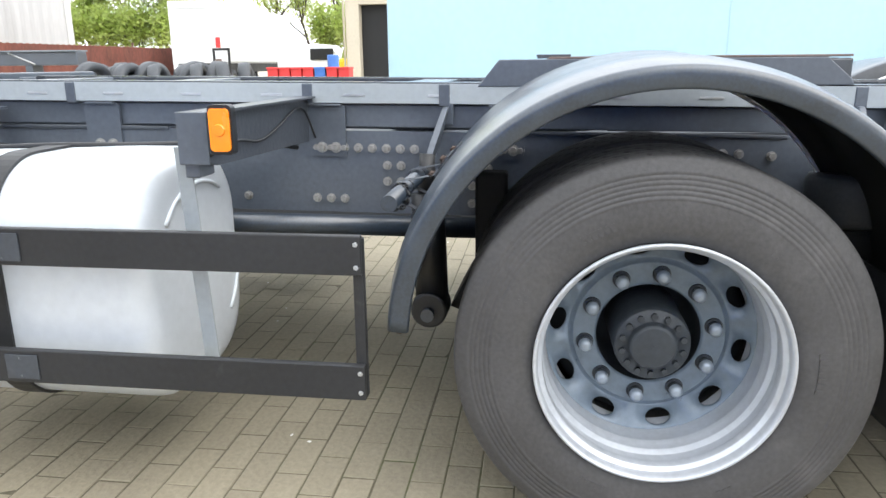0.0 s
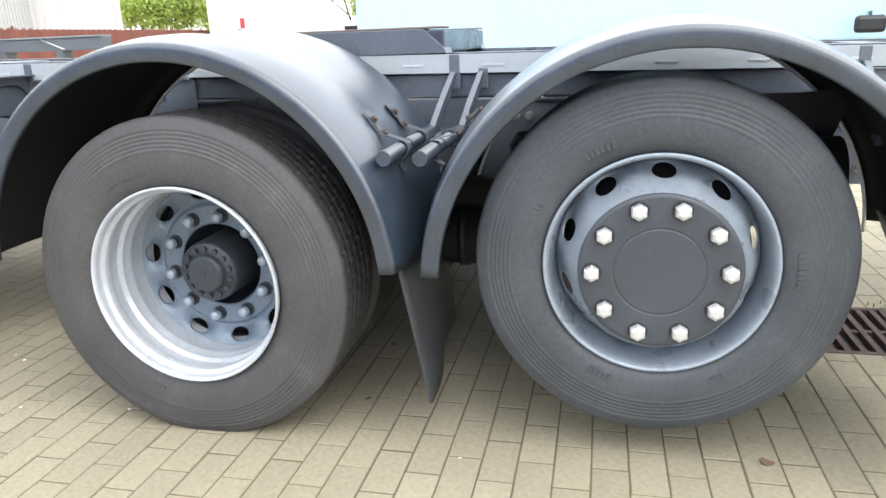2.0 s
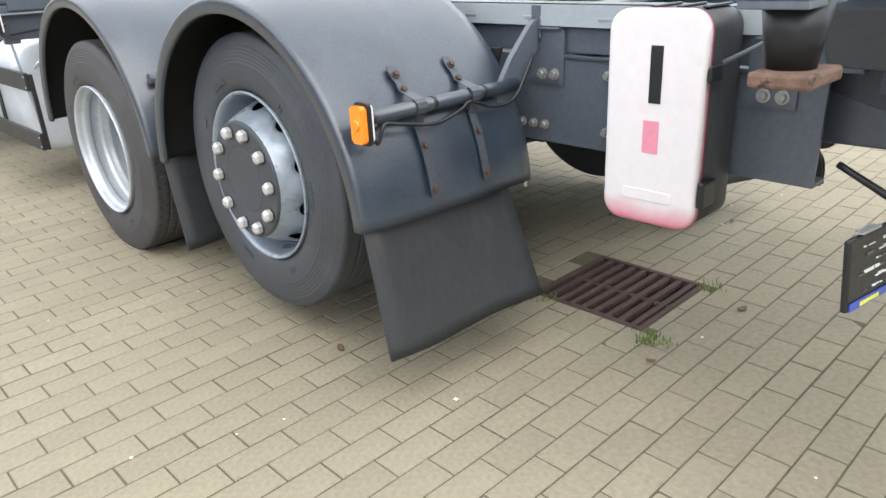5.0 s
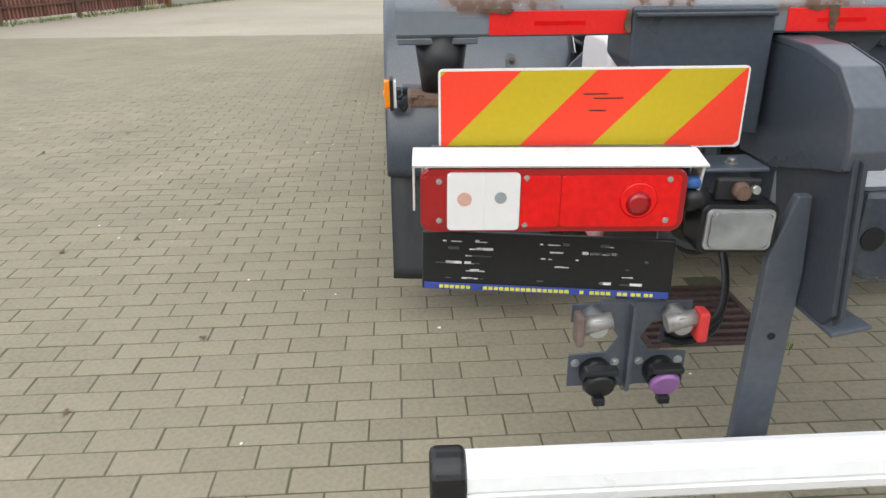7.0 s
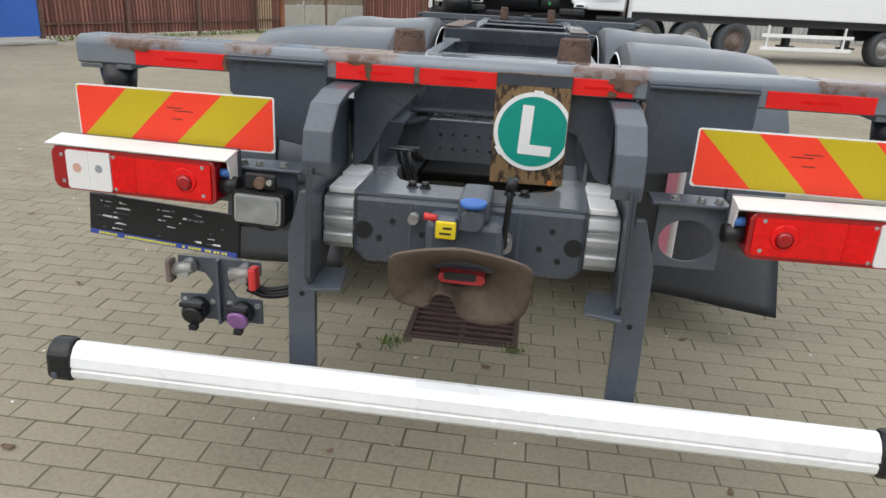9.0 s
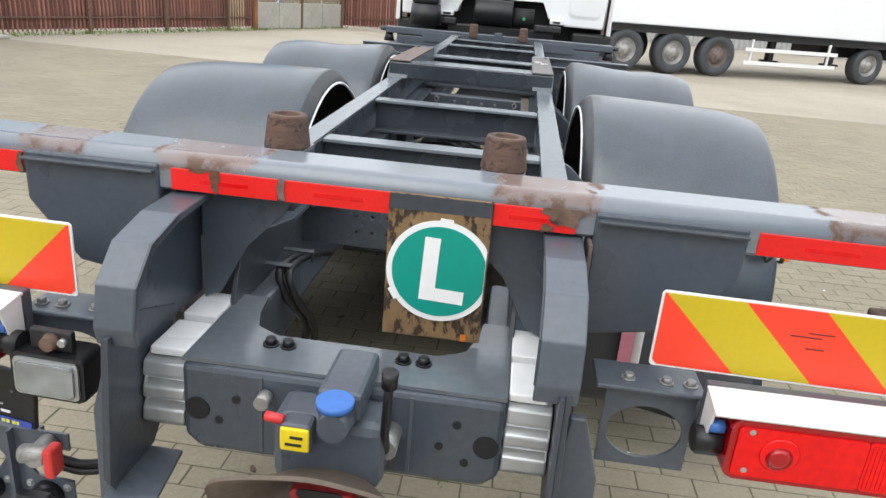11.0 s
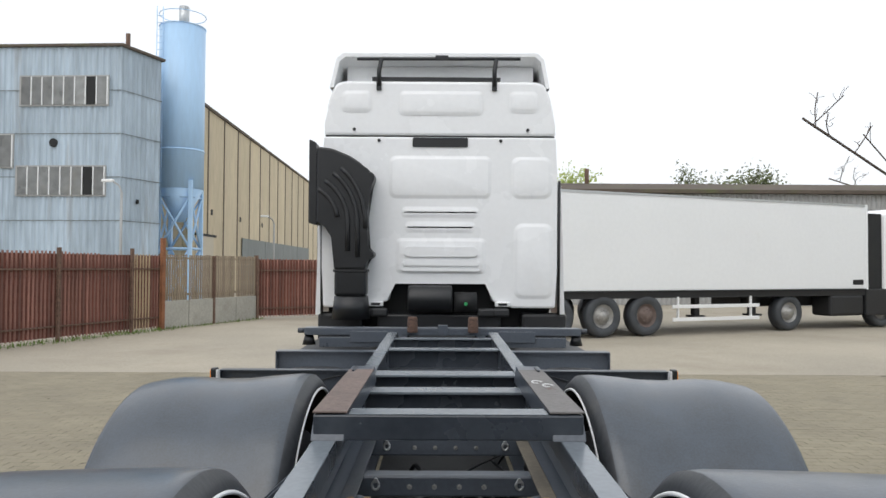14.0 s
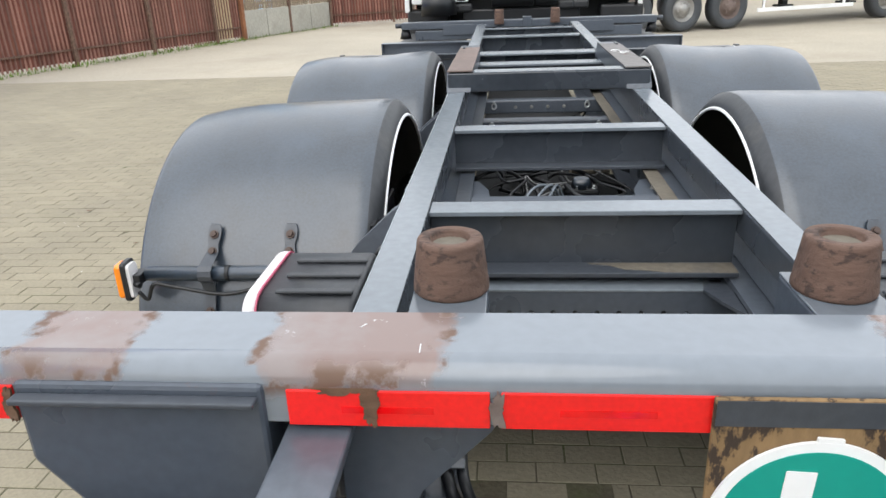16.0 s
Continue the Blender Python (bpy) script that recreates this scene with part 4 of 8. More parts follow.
    # frame-mounted pipe beside the rail
    bm = bmesh.new()
    pipe(bm, [(s * 0.46, 1.75, 0.645), (s * 0.46, 4.2, 0.655)], 0.036, 18)
    part("drive_pipe", bm, PLASTIC, truck)
    quick("pipe_band", BLACK, truck, cyl, (s * 0.46, 2.75, 0.6495), (s * 0.46, 2.80, 0.6495), 0.040, seg=18)
    quick("brake_cylinder", NEARBLACK, truck, cyl, (s * 0.62, 1.88, 0.50), (s * 0.62, 1.72, 0.42), 0.085, 0.075, seg=20)
    quick("brake_lever", NEARBLACK, truck, box, *span(s, 0.55, 0.62), 1.74, 1.84, 0.46, 0.86, 0.01)


both(tank)

# shock absorber and chain beside the drive wheel
for s in (-1, 1):
    sa = empty("shock_absorber", None, truck)
    sa["label"] = "black shock absorber beside the drive wheel"
    quick("sleeve", BLACK, sa, cyl, (s * 0.66, 1.985, 0.80), (s * 0.69, 1.970, 0.47), 0.052, seg=20)
    quick("rod", BLACKM, sa, cyl, (s * 0.65, 1.985, 0.92), (s * 0.66, 1.99, 0.80), 0.025, seg=12)
    quick("eye", BLACK, sa, cyl, (s * 0.64, 1.972, 0.442), (s * 0.745, 1.974, 0.442), 0.058, seg=24, bev=0.008)
    quick("eye_bolt", PLASTIC, sa, cyl, (s * 0.745, 1.976, 0.432), (s * 0.765, 1.976, 0.432), 0.021, seg=14)
    ch = empty("chain", None, truck)
    ch["label"] = "short dark chain wound round the bracket tube"
    for k in range(9):
        bm = bmesh.new()
        sweep(bm, [Vector((0.012 * math.cos(radians(q)), 0.007 * math.sin(radians(q)), 0)) for q in range(0, 361, 40)], 0.003, 6)
        a = k * 0.7
        part("link", bm, BLACKM, ch, at=Matrix.Translation((s * (0.99 + 0.012 * k), 2.0 + 0.026 * math.cos(a), 0.857 + 0.026 * math.sin(a))) @ Euler((a + 1.57, 0.4 * (k % 2), 0.5)).to_matrix().to_4x4())

# ---- rear end ----
def hole_cell(bm, x0, x1, z0, z1, cx, cz, rx, rz, y0, y1, k=16):
    """A rectangle of plate between y0 and y1 with one round opening through it."""
    rings = []
    for y in (y0, y1):
        ou, inn = [], []
        for i in range(k):
            t = 2 * math.pi * (i + 0.5) / k
            dx, dz = math.cos(t), math.sin(t)
            mx = max(abs(dx), abs(dz))
            px, pz = dx / mx, dz / mx
            ou.append(bm.verts.new((cx + px * ((x1 - cx) if px > 0 else (cx - x0)), y, cz + pz * ((z1 - cz) if pz > 0 else (cz - z0)))))
            inn.append(bm.verts.new((cx + rx * dx, y, cz + rz * dz)))
        for i in range(k):
            j = (i + 1) % k
            bm.faces.new((ou[i], ou[j], inn[j], inn[i]))
        rings.append((ou, inn))
    for g in (0, 1):
        for i in range(k):
            j = (i + 1) % k
            bm.faces.new((rings[0][g][i], rings[0][g][j], rings[1][g][j], rings[1][g][i]))


def clip_poly(pts, w):
    for side, lim in ((1, 0.0), (-1, w)):
        out = []
        for i in range(len(pts)):
            a, b = pts[i - 1], pts[i]
            ia, ib = side * (a[0] - lim) >= -1e-9, side * (b[0] - lim) >= -1e-9
            if ia != ib:
                t = (lim - a[0]) / (b[0] - a[0])
                out.append((lim, a[1] + t * (b[1] - a[1])))
            if ib:
                out.append(b)
        pts = out
    return pts


rb = empty("rear_beam", None, truck)
rb["label"] = "scratched rear crossbeam with rust spots and red tape"
bm = bmesh.new()
edge = [(-1.757 + 0.03 * (1 - math.cos(radians(a))), 1.2085 + 0.03 * math.sin(radians(a))) for a in range(0, 91, 15)]
prism(bm, [(-1.63, 1.16), (-1.63, 1.234), (-1.6345, 1.2385)] + edge[::-1] + [(-1.757, 1.166), (-1.75, 1.16)], "x", -1.18, 1.18)
for f in bm.faces:
    f.smooth = len(f.verts) == 4 and f.calc_center_median().z > 1.2085 and f.calc_center_median().y < -1.727
part("beam", bm, REARBEAM, rb)
for s in (-1, 1):
    quick("end_foot", BEAM, rb, box, *span(s, 1.02, 1.178), -1.75, -1.64, 1.146, 1.1595, 0.003)
for a, b in ((-1.0, -0.725), (-0.41, -0.19), (-0.178, 0.045), (0.24, 0.40), (0.74, 1.01)):
    quick("red_tape", REDTAPE, rb, box, a, b, -1.7605, -1.7565, 1.164, 1.208, 0.001)
    quick("tape_print", REDLENS, rb, box, (a + b) / 2 - 0.05, (a + b) / 2 + 0.05, -1.7612, -1.7606, 1.181, 1.189)
for s in (-1, 1):
    # folded box gussets under the beam
    bm = bmesh.new()
    prism(bm, [(s * 0.435, 1.214), (s * 0.722, 1.214), (s * 0.722, 1.11), (s * 0.62, 0.985), (s * 0.435, 0.955)], "y", -1.764, -1.60, 0.006)
    part("gusset_box", bm, MIDGREY, rb)
    quick("gusset_fold", STEEL_WORN, rb, box, *span(s, 0.44, 0.718), -1.782, -1.764, 1.196, 1.203, 0.002)
    if s > 0:
        quick("gusset_edge", RUSTPAD, rb, box, *span(s, 0.427, 0.4345), -1.790, -1.700, 1.0, 1.157, 0.002, label="rust-worn plate edge")
    # locking feet under the beam ends
    lk = empty("corner_lock", None, rb)
    quick("lock_housing", BLACK, lk, cyl, (s * 1.09, -1.70, 1.16), (s * 1.09, -1.70, 1.05), 0.055, 0.04, seg=20)
    quick("lock_foot", RUSTY, lk, box, *span(s, 1.02, 1.16), -1.76, -1.66, 1.025, 1.05, 0.006)
    # guide cones
    cn = empty("guide_cone", Matrix.Translation((s * 0.247, -1.525, 1.2215)), rb)
    cn["label"] = "rusted steel guide cone"
    bm = bmesh.new()
    lathe(bm, [(0.0, 0.001), (0.0, 0.050), (0.002, 0.0515), (0.006, 0.0515), (0.066, 0.0445), (0.070, 0.0438), (0.0725, 0.0425), (0.0735, 0.040), (0.0735, 0.029), (0.0725, 0.0275), (0.070, 0.0265), (0.060, 0.025), (0.059, 0.001)], 36)
    part("cone", bm, CONERUST, cn, at=Matrix.Rotation(radians(-90), 4, "Y"))
    quick("cone_fill", DUST, cn, cyl, (0, 0, 0.0592), (0, 0, 0.064), 0.0242, seg=18)
    # saddle coloured by facing: dark sides, lighter cap for the sky on top
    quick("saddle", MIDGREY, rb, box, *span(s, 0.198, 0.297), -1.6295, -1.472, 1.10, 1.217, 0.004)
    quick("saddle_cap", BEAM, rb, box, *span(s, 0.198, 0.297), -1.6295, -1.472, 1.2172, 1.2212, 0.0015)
    # curved hook arms
    ar = empty("rear_arm", None, truck)
    ar["label"] = "grey bent arm with rusty edges"
    bm = bmesh.new()
    prism(bm, [(-1.66, 1.158), (-1.87, 1.152), (-1.975, 1.128), (-2.035, 1.07), (-2.052, 0.995), (-2.045, 0.96), (-2.033, 0.962), (-2.040, 0.996), (-2.024, 1.065), (-1.969, 1.117), (-1.868, 1.140), (-1.66, 1.146)], "x", *span(s, 0.343, 0.417), 0.003)
    part("hook", bm, STEEL, ar)
    bm = bmesh.new()
    prism(bm, [(-1.66, 1.145), (-1.868, 1.139), (-1.968, 1.116), (-2.023, 1.064), (-2.039, 0.995), (-2.032, 0.955), (-1.97, 0.945), (-1.92, 0.93), (-1.80, 0.90), (-1.66, 0.90)], "x", *span(s, 0.398, 0.4165), 0.003)
    part("hook_web", bm, MIDGREY, ar)
    bm = bmesh.new()
    prism(bm, [(-1.87, 1.1535), (-1.976, 1.1295), (-2.0365, 1.071), (-2.053, 0.995), (-2.045, 0.995), (-2.029, 1.066), (-1.972, 1.121), (-1.87, 1.144)], "x", *span(s, 0.3405, 0.3428), 0.0005)
    part("hook_edge", bm, STEEL_WORN, ar, "rust-spotted flange of the hook")
    # gusset plates beneath the beam, inside the arms
    bm = bmesh.new()
    prism(bm, [(s * 0.37, 1.157), (s * 0.17, 1.157), (s * 0.19, 1.125), (s * 0.275, 1.04), (s * 0.33, 0.93), (s * 0.37, 0.91)], "y", -1.715, -1.705, 0.002)
    part("inner_gusset", bm, MIDGREY, rb)
    bm = bmesh.new()
    prism(bm, [(-2.05, 0.985), (-2.085, 0.70), (-2.06, 0.67), (-1.92, 0.67), (-1.86, 0.73), (-1.80, 0.93), (-1.95, 0.983)], "x", *span(s, 0.395, 0.406), 0.002)
    part("cheek_plate", bm, STEEL_WORN, ar, "dark cheek plate with rusty edge")
    bm = bmesh.new()
    prism(bm, [(-2.06, 0.98), (-2.093, 0.70), (-2.075, 0.675), (-2.07, 0.70), (-2.042, 0.98)], "x", *span(s, 0.386, 0.3945), 0.001)
    part("rib", bm, STEEL_WORN, ar)
    bm = bmesh.new()
    prism(bm, [(s * 0.312, -2.07), (s * 0.405, -2.095), (s * 0.405, -1.93), (s * 0.33, -1.93)], "z", 0.660, 0.669, 0.002)
    part("foot_plate", bm, STEEL, ar)
    # silver clamp castings
    bm = bmesh.new()
    pr = [(-1.78, 0.885), (-1.92, 0.885), (-1.945, 0.877), (-1.953, 0.85), (-1.935, 0.838), (-1.955, 0.825), (-1.958, 0.805), (-1.938, 0.792), (-1.96, 0.78), (-1.963, 0.755), (-1.945, 0.737), (-1.78, 0.737)]
    prism(bm, pr, "x", *span(s, 0.308, 0.392), 0.004)
    part("clamp_casting", bm, GALV, ar, "bright ribbed clamp casting")
    quick("clamp_lid", ALU, ar, box, *span(s, 0.309, 0.382), -1.935, -1.815, 0.8855, 0.903, 0.004)
    quick("clamp_lid", ALU, ar, box, *span(s, 0.309, 0.382), -1.795, -1.68, 0.8855, 0.908, 0.004)
    # legs of the underrun bar
    bm = bmesh.new()
    prism(bm, [(s * 0.420, 0.895), (s * 0.448, 0.895), (s * 0.484, 0.77), (s * 0.492, 0.33), (s * 0.411, 0.33), (s * 0.410, 0.74)], "y", -1.978, -1.956, 0.004)
    leg = part("underrun_leg", bm, STEEL, truck, "grey tapered leg of the underrun bar")
    quick("plate_hole", NEARBLACK, leg, cyl, (s * 0.447, -1.9785, 0.60), (s * 0.447, -1.9795, 0.60), 0.008, seg=12)
    quick("bar_mount", STEEL, leg, box, *span(s, 0.405, 0.497), -2.0615, -1.9555, 0.33, 0.342, 0.003)
    # lamp carrier beam
    bm = bmesh.new()
    hole_cell(bm, *span(s, 0.492, 0.662), 0.742, 0.9175, s * 0.5755, 0.818, 0.072, 0.058, -1.873, -1.865, 36)
    lc = part("lamp_carrier", bm, STEEL, truck, "folded dark bracket with a large round opening")
    quick("carrier_top", STEEL, lc, box, *span(s, 0.468, 0.668), -1.90, -1.80, 0.918, 0.927, 0.003)
    for x in (0.53, 0.60, 0.645):
        bolt(lc, (s * x, -1.865, 0.927), (0, 0, 1), 0.010, 0.012)

# worn-through patches, rust runs and scratches on the rear beam
RUSTRUN = mat("brown_rust_run", (0.125, 0.07, 0.042), 0.85, 0, 0.5, 60, 18, 0.3, (0.24, 0.16, 0.115), 0.4, 22)
SCRATCH = mat("bare_metal_scratch", (0.72, 0.73, 0.74), 0.3, 0.6, 0.15, 60, 10, 0.02)


def patch(name, material, cx, cy, rx, ry, seed, n=56):
    """A ragged flat mark on the rear face of the beam: the rust runs and one clip."""
    rnd = random.Random(seed)
    bm = bmesh.new()
    ph = [rnd.uniform(0, 6.3) for _ in range(4)]
    pts = []
    for k in range(n):
        t = 2 * math.pi * k / n
        w = 1 + 0.16 * math.sin(3 * t + ph[0]) + 0.12 * math.sin(5 * t + ph[1]) + 0.09 * math.sin(9 * t + ph[2]) + 0.07 * math.sin(17 * t + ph[3]) + rnd.uniform(-0.06, 0.06)
        sq = 1 / max(abs(math.cos(t)), abs(math.sin(t))) ** 0.55
        pts.append((cx + rx * w * sq * math.cos(t), cy + ry * w * sq * math.sin(t)))
    lo, hi = 1.163, 1.213
    pts = [(p[1], p[0] + lo) for p in clip_poly([(p[1] - lo, p[0]) for p in pts], hi - lo)]
    pts = [p for k, p in enumerate(pts) if (Vector(p) - Vector(pts[k - 1])).length > 1e-4]
    prism(bm, pts, "y", -1.7615 - 0.0005 * (seed - 20), -1.7613)
    part(name, bm, material, rb)


# mark 24 stands in for a small metal clip over the tape
for cx, cy, rx, ry, sd in ((-0.345, 1.212, 0.034, 0.007, 21), (-0.318, 1.19, 0.009, 0.022, 22), (0.375, 1.20, 0.035, 0.020, 23), (-0.182, 1.188, 0.007, 0.02, 24), (0.345, 1.172, 0.012, 0.007, 25), (-0.985, 1.21, 0.03, 0.006, 26), (-0.73, 1.185, 0.006, 0.02, 27)):
    patch("rust_run", {23: RUSTY, 24: RUSTPAD}.get(sd, RUSTRUN), cx, cy, rx, ry, sd)
for i in range(5):
    rnd = random.Random(50 + i)
    cx = rnd.choice((-0.34, -0.3, -0.95, -1.05, 0.35, 0.4))
    x, y, a, w = cx + rnd.gauss(0, 0.05), rnd.uniform(-1.74, -1.66), rnd.uniform(0.3, 1.6), rnd.uniform(0.006, 0.022)
    quick("scratch", SCRATCH, rb, box, -w / 2, w / 2, -0.0007, 0.0007, 0, 0.0004, 0, Matrix.Translation((x, y, 1.2386)) @ Matrix.Rotation(a, 4, "Z"))

# aluminium underrun bar
ub = empty("underrun_bar", None, truck)
ub["label"] = "aluminium rear underrun bar with black end caps"
bm = bmesh.new()
prism(bm, [(-2.062, 0.325), (-2.062, 0.42), (-2.07, 0.428), (-2.085, 0.43), (-2.105, 0.42), (-2.121, 0.398), (-2.128, 0.372), (-2.122, 0.369), (-2.122, 0.363), (-2.128, 0.359), (-2.126, 0.340), (-2.115, 0.327)], "x", -1.07, 1.07)
part("profile", bm, ALU, ub)
for s in (-1, 1):
    bm = bmesh.new()
    prism(bm, [(-2.055, 0.318), (-2.055, 0.425), (-2.065, 0.436), (-2.088, 0.439), (-2.113, 0.428), (-2.132, 0.405), (-2.137, 0.34), (-2.12, 0.319)], "x", *span(s, 1.07, 1.14), 0.012)
    part("end_cap", bm, BLACK, ub)
    bolt(ub, (s * 1.115, -2.137, 0.347), (0, -1, 0), 0.008, 0.004, STEEL)

# warning plates
W, H = 0.567, 0.150
for s in (-1, 1):
    wp = empty("warning_plate", Matrix.Translation((-1.106 if s < 0 else 1.123, -1.893, 0.971)) @ Matrix.Rotation(radians(-1), 4, "Z") @ (Matrix.Identity(4) if s < 0 else Matrix.Diagonal((-1, 1, 1, 1))), truck)
    wp["label"] = "red and yellow diagonal striped warning plate"
    bm = bmesh.new()
    prism(bm, rounded(0, W, 0, H, 0.008), "y", 0, 0.004)
    part("backing", bm, SIGNW, wp, "white rim of the plate")
    b = 0.004
    for i in range(6):
        x0 = 0.1365 * i - 0.269
        poly = clip_poly([(x0, 0.0), (x0 + 0.1365, 0.0), (x0 + 0.1365 + H - 2 * b, H - 2 * b), (x0 + H - 2 * b, H - 2 * b)], W - 2 * b)
        if len(poly) < 3:
            continue
        bm = bmesh.new()
        prism(bm, [(p[0] + b, p[1] + b) for p in poly], "y", -0.0012, -0.0004)
        part("stripe", bm, REDPL if i % 2 else YELPL, wp)
    for dx, dz, w in ((-0.02, 0.012, 0.05), (0.0, 0.004, 0.06), (-0.008, -0.018, 0.035)):
        quick("print", BLACKM, wp, box, W / 2 + dx, W / 2 + dx + w * 0.9, -0.0018, -0.0013, H * 0.6 + dz, H * 0.6 + dz + 0.002)

# tail lamps with white cover sheets
for s in (-1, 1):
    m = Matrix.Translation((-1.145, -1.981, 0.845) if s < 0 else (1.165, -1.995, 0.830)) @ (Matrix.Rotation(radians(-2.6), 4, "Z") if s < 0 else Matrix.Diagonal((-1, 1, 1, 1))) @ Matrix.Rotation(radians(0.5), 4, "Y")
    tl = empty("tail_lamp", m, truck)
    tl["label"] = "red and clear rear lamp cluster under a white sheet cover"
    L, Z = 0.475, 0.118
    bm = bmesh.new()
    prism(bm, rounded(0, L, 0, Z, 0.018), "y", 0.004, 0.075, 0.004)
    part("housing", bm, REDDARK, tl)
    def seg(name, a, c, material, out, mg=0.011, lab=""):
        bm = bmesh.new()
        prism(bm, rounded(L * a, L * c, mg, Z - mg, 0.006), "y", -out, 0.0035, 0.002)
        return part(name, bm, material, tl, lab)
    # deeper red stands in for the shadow on the lamp's outer end
    seg("end_lens", 0.012, 0.098, REDDARK, 0.0)
    seg("reversing_lens", 0.10, 0.372, CLEARLENS, 0.004, 0.006, "milky white lens")
    quick("lens_rib", SIGNW, tl, box, L * 0.235 - 0.001, L * 0.235 + 0.001, -0.0052, -0.0041, 0.010, Z - 0.010)
    seg("reflector", 0.376, 0.525, REDLENS, 0.001)
    seg("brake_lens", 0.527, 0.975, REDLENS, 0.001)
    for k in range(9):
        quick("reflector_rib", REDLENS, tl, box, L * 0.385 + k * 0.0072, L * 0.385 + k * 0.0072 + 0.004, -0.0022, -0.0011, 0.016, Z - 0.016)
    quick("lamp_ring", REDLENS, tl, cyl, (L * 0.82, -0.0011, Z * 0.52), (L * 0.82, -0.0035, Z * 0.52), 0.034, 0.031, seg=32)
    # the bowl's shaded hollow, drawn by a darker red
    quick("lamp_bowl", REDDARK, tl, cyl, (L * 0.82, -0.0036, Z * 0.47), (L * 0.82, -0.0075, Z * 0.47), 0.023, 0.012, seg=24)
    quick("bulb", AMBER, tl, cyl, (L * 0.165, -0.0041, Z * 0.55), (L * 0.165, -0.0052, Z * 0.55), 0.013, 0.0125, seg=20)
    quick("bulb", STRIP, tl, cyl, (L * 0.30, -0.0041, Z * 0.57), (L * 0.30, -0.0052, Z * 0.57), 0.011, 0.0105, seg=20)
    for a, z in ((0.07, 0.2), (0.07, 0.82), (0.395, 0.13), (0.395, 0.87), (0.93, 0.2), (0.93, 0.85)):
        bolt(tl, (L * a, -0.0012, Z * z), (0, -1, 0), 0.004, 0.003, GALV)
    quick("plug", BLACK, tl, cyl, (L + 0.002, 0.04, 0.05), (L + 0.05, 0.04, 0.05), 0.024, seg=14)
    quick("plug_ring", BLUECAP, tl, cyl, (L + 0.005, 0.03, 0.085), (L + 0.03, 0.03, 0.085), 0.012, seg=12)
    quick("lamp_back", STEEL, tl, box, 0.02, L + 0.03, 0.076, 0.10, -0.01, Z + 0.02, 0.004)
    bm = bmesh.new()
    prism(bm, [(0.000, 0.1215), (-0.002, 0.1255), (0.068, 0.1385), (0.074, 0.1385), (0.074, 0.134)], "x", -0.014, 0.508)
    prism(bm, [(0.012, 0.124), (0.068, 0.135), (0.068, 0.05), (0.04, 0.03)], "x", 0.503, 0.508)
    prism(bm, [(0.030, 0.127), (0.066, 0.134), (0.066, 0.03), (0.034, 0.03)], "x", -0.0145, -0.0105)
    part("cover_sheet", bm, WHITEP, tl, "bent white sheet cover")

# registration plate holder with unreadable marks
nh = empty("plate_holder", Matrix.Translation((-0.892, -1.890, 0.731)) @ Matrix.Rotation(radians(-8.5), 4, "Z") @ Matrix.Rotation(radians(0.8), 4, "Y") @ Matrix.Rotation(radians(-6), 4, "X"), truck)
nh["label"] = "empty black registration plate holder with blue strip"
quick("holder_frame", BLACK, nh, box, -0.251, 0.251, 0.0, 0.012, -0.0625, 0.0625, 0.004)
quick("advert_strip", BLUEP, nh, box, -0.246, 0.246, -0.0035, -0.0005, -0.060, -0.046, 0.001)
for a, b in ((-0.215, -0.145), (-0.125, 0.05), (0.07, 0.078), (0.09, 0.135), (0.145, 0.165), (0.172, 0.192), (0.198, 0.215)):
    k = a
    while k < b - 0.004:
        quick("print_bar", YELTXT, nh, box, k, min(k + 0.0085, b), -0.0045, -0.0036, -0.057, -0.050)
        k += 0.011
random.seed(4)
for i in range(60):
    x, z, w = random.choice((random.uniform(-0.225, -0.13), random.uniform(-0.02, 0.21))), random.choice((-0.036, -0.02, -0.004, 0.012, 0.026, 0.042)), random.uniform(0.004, 0.026)
    quick("print_bar", STEEL if i % 3 == 1 else SIGNW, nh, box, x, min(x + w, 0.228), -0.0022, -0.0002, z, z + random.choice((0.0015, 0.0025, 0.005)))
quick("light_strip", GALV, nh, box, -0.22, -0.16, -0.004, 0.01, 0.066, 0.07)

# work lamp
wk = empty("work_lamp", Matrix.Translation((-0.559, -1.99, 0.838)) @ Matrix.Rotation(radians(2), 4, "Y"), truck)
wk["label"] = "square clear work lamp in black housing"
bm = bmesh.new()
prism(bm, rounded(-0.073, 0.073, -0.047, 0.047, 0.012), "y", 0, 0.07, 0.006)
part("housing", bm, BLACK, wk)
bm = bmesh.new()
prism(bm, rounded(-0.064, 0.064, -0.039, 0.039, 0.008), "y", -0.006, -0.0005, 0.002)
part("lamp_rim", bm, GALV, wk)
bm = bmesh.new()
prism(bm, rounded(-0.057, 0.057, -0.033, 0.033, 0.008), "y", -0.012, -0.0065, 0.004)
part("lens", bm, mat("lamp_glass", (0.30, 0.32, 0.33), 0.22, 0.35, 0.35, 14, 22, 0.03, coat=0.8), wk)
quick("lamp_bracket", BLACKM, wk, box, -0.045, 0.04, 0.02, 0.035, 0.047, 0.09, 0.004)
quick("swivel_bolt", RUSTY, wk, cyl, (0.0, 0.0195, 0.068), (0.0, 0.002, 0.068), 0.018, 0.014, seg=14)
quick("swivel_nut", GALV, wk, cyl, (0.026, 0.0195, 0.072), (0.026, 0.008, 0.072), 0.008, seg=8)

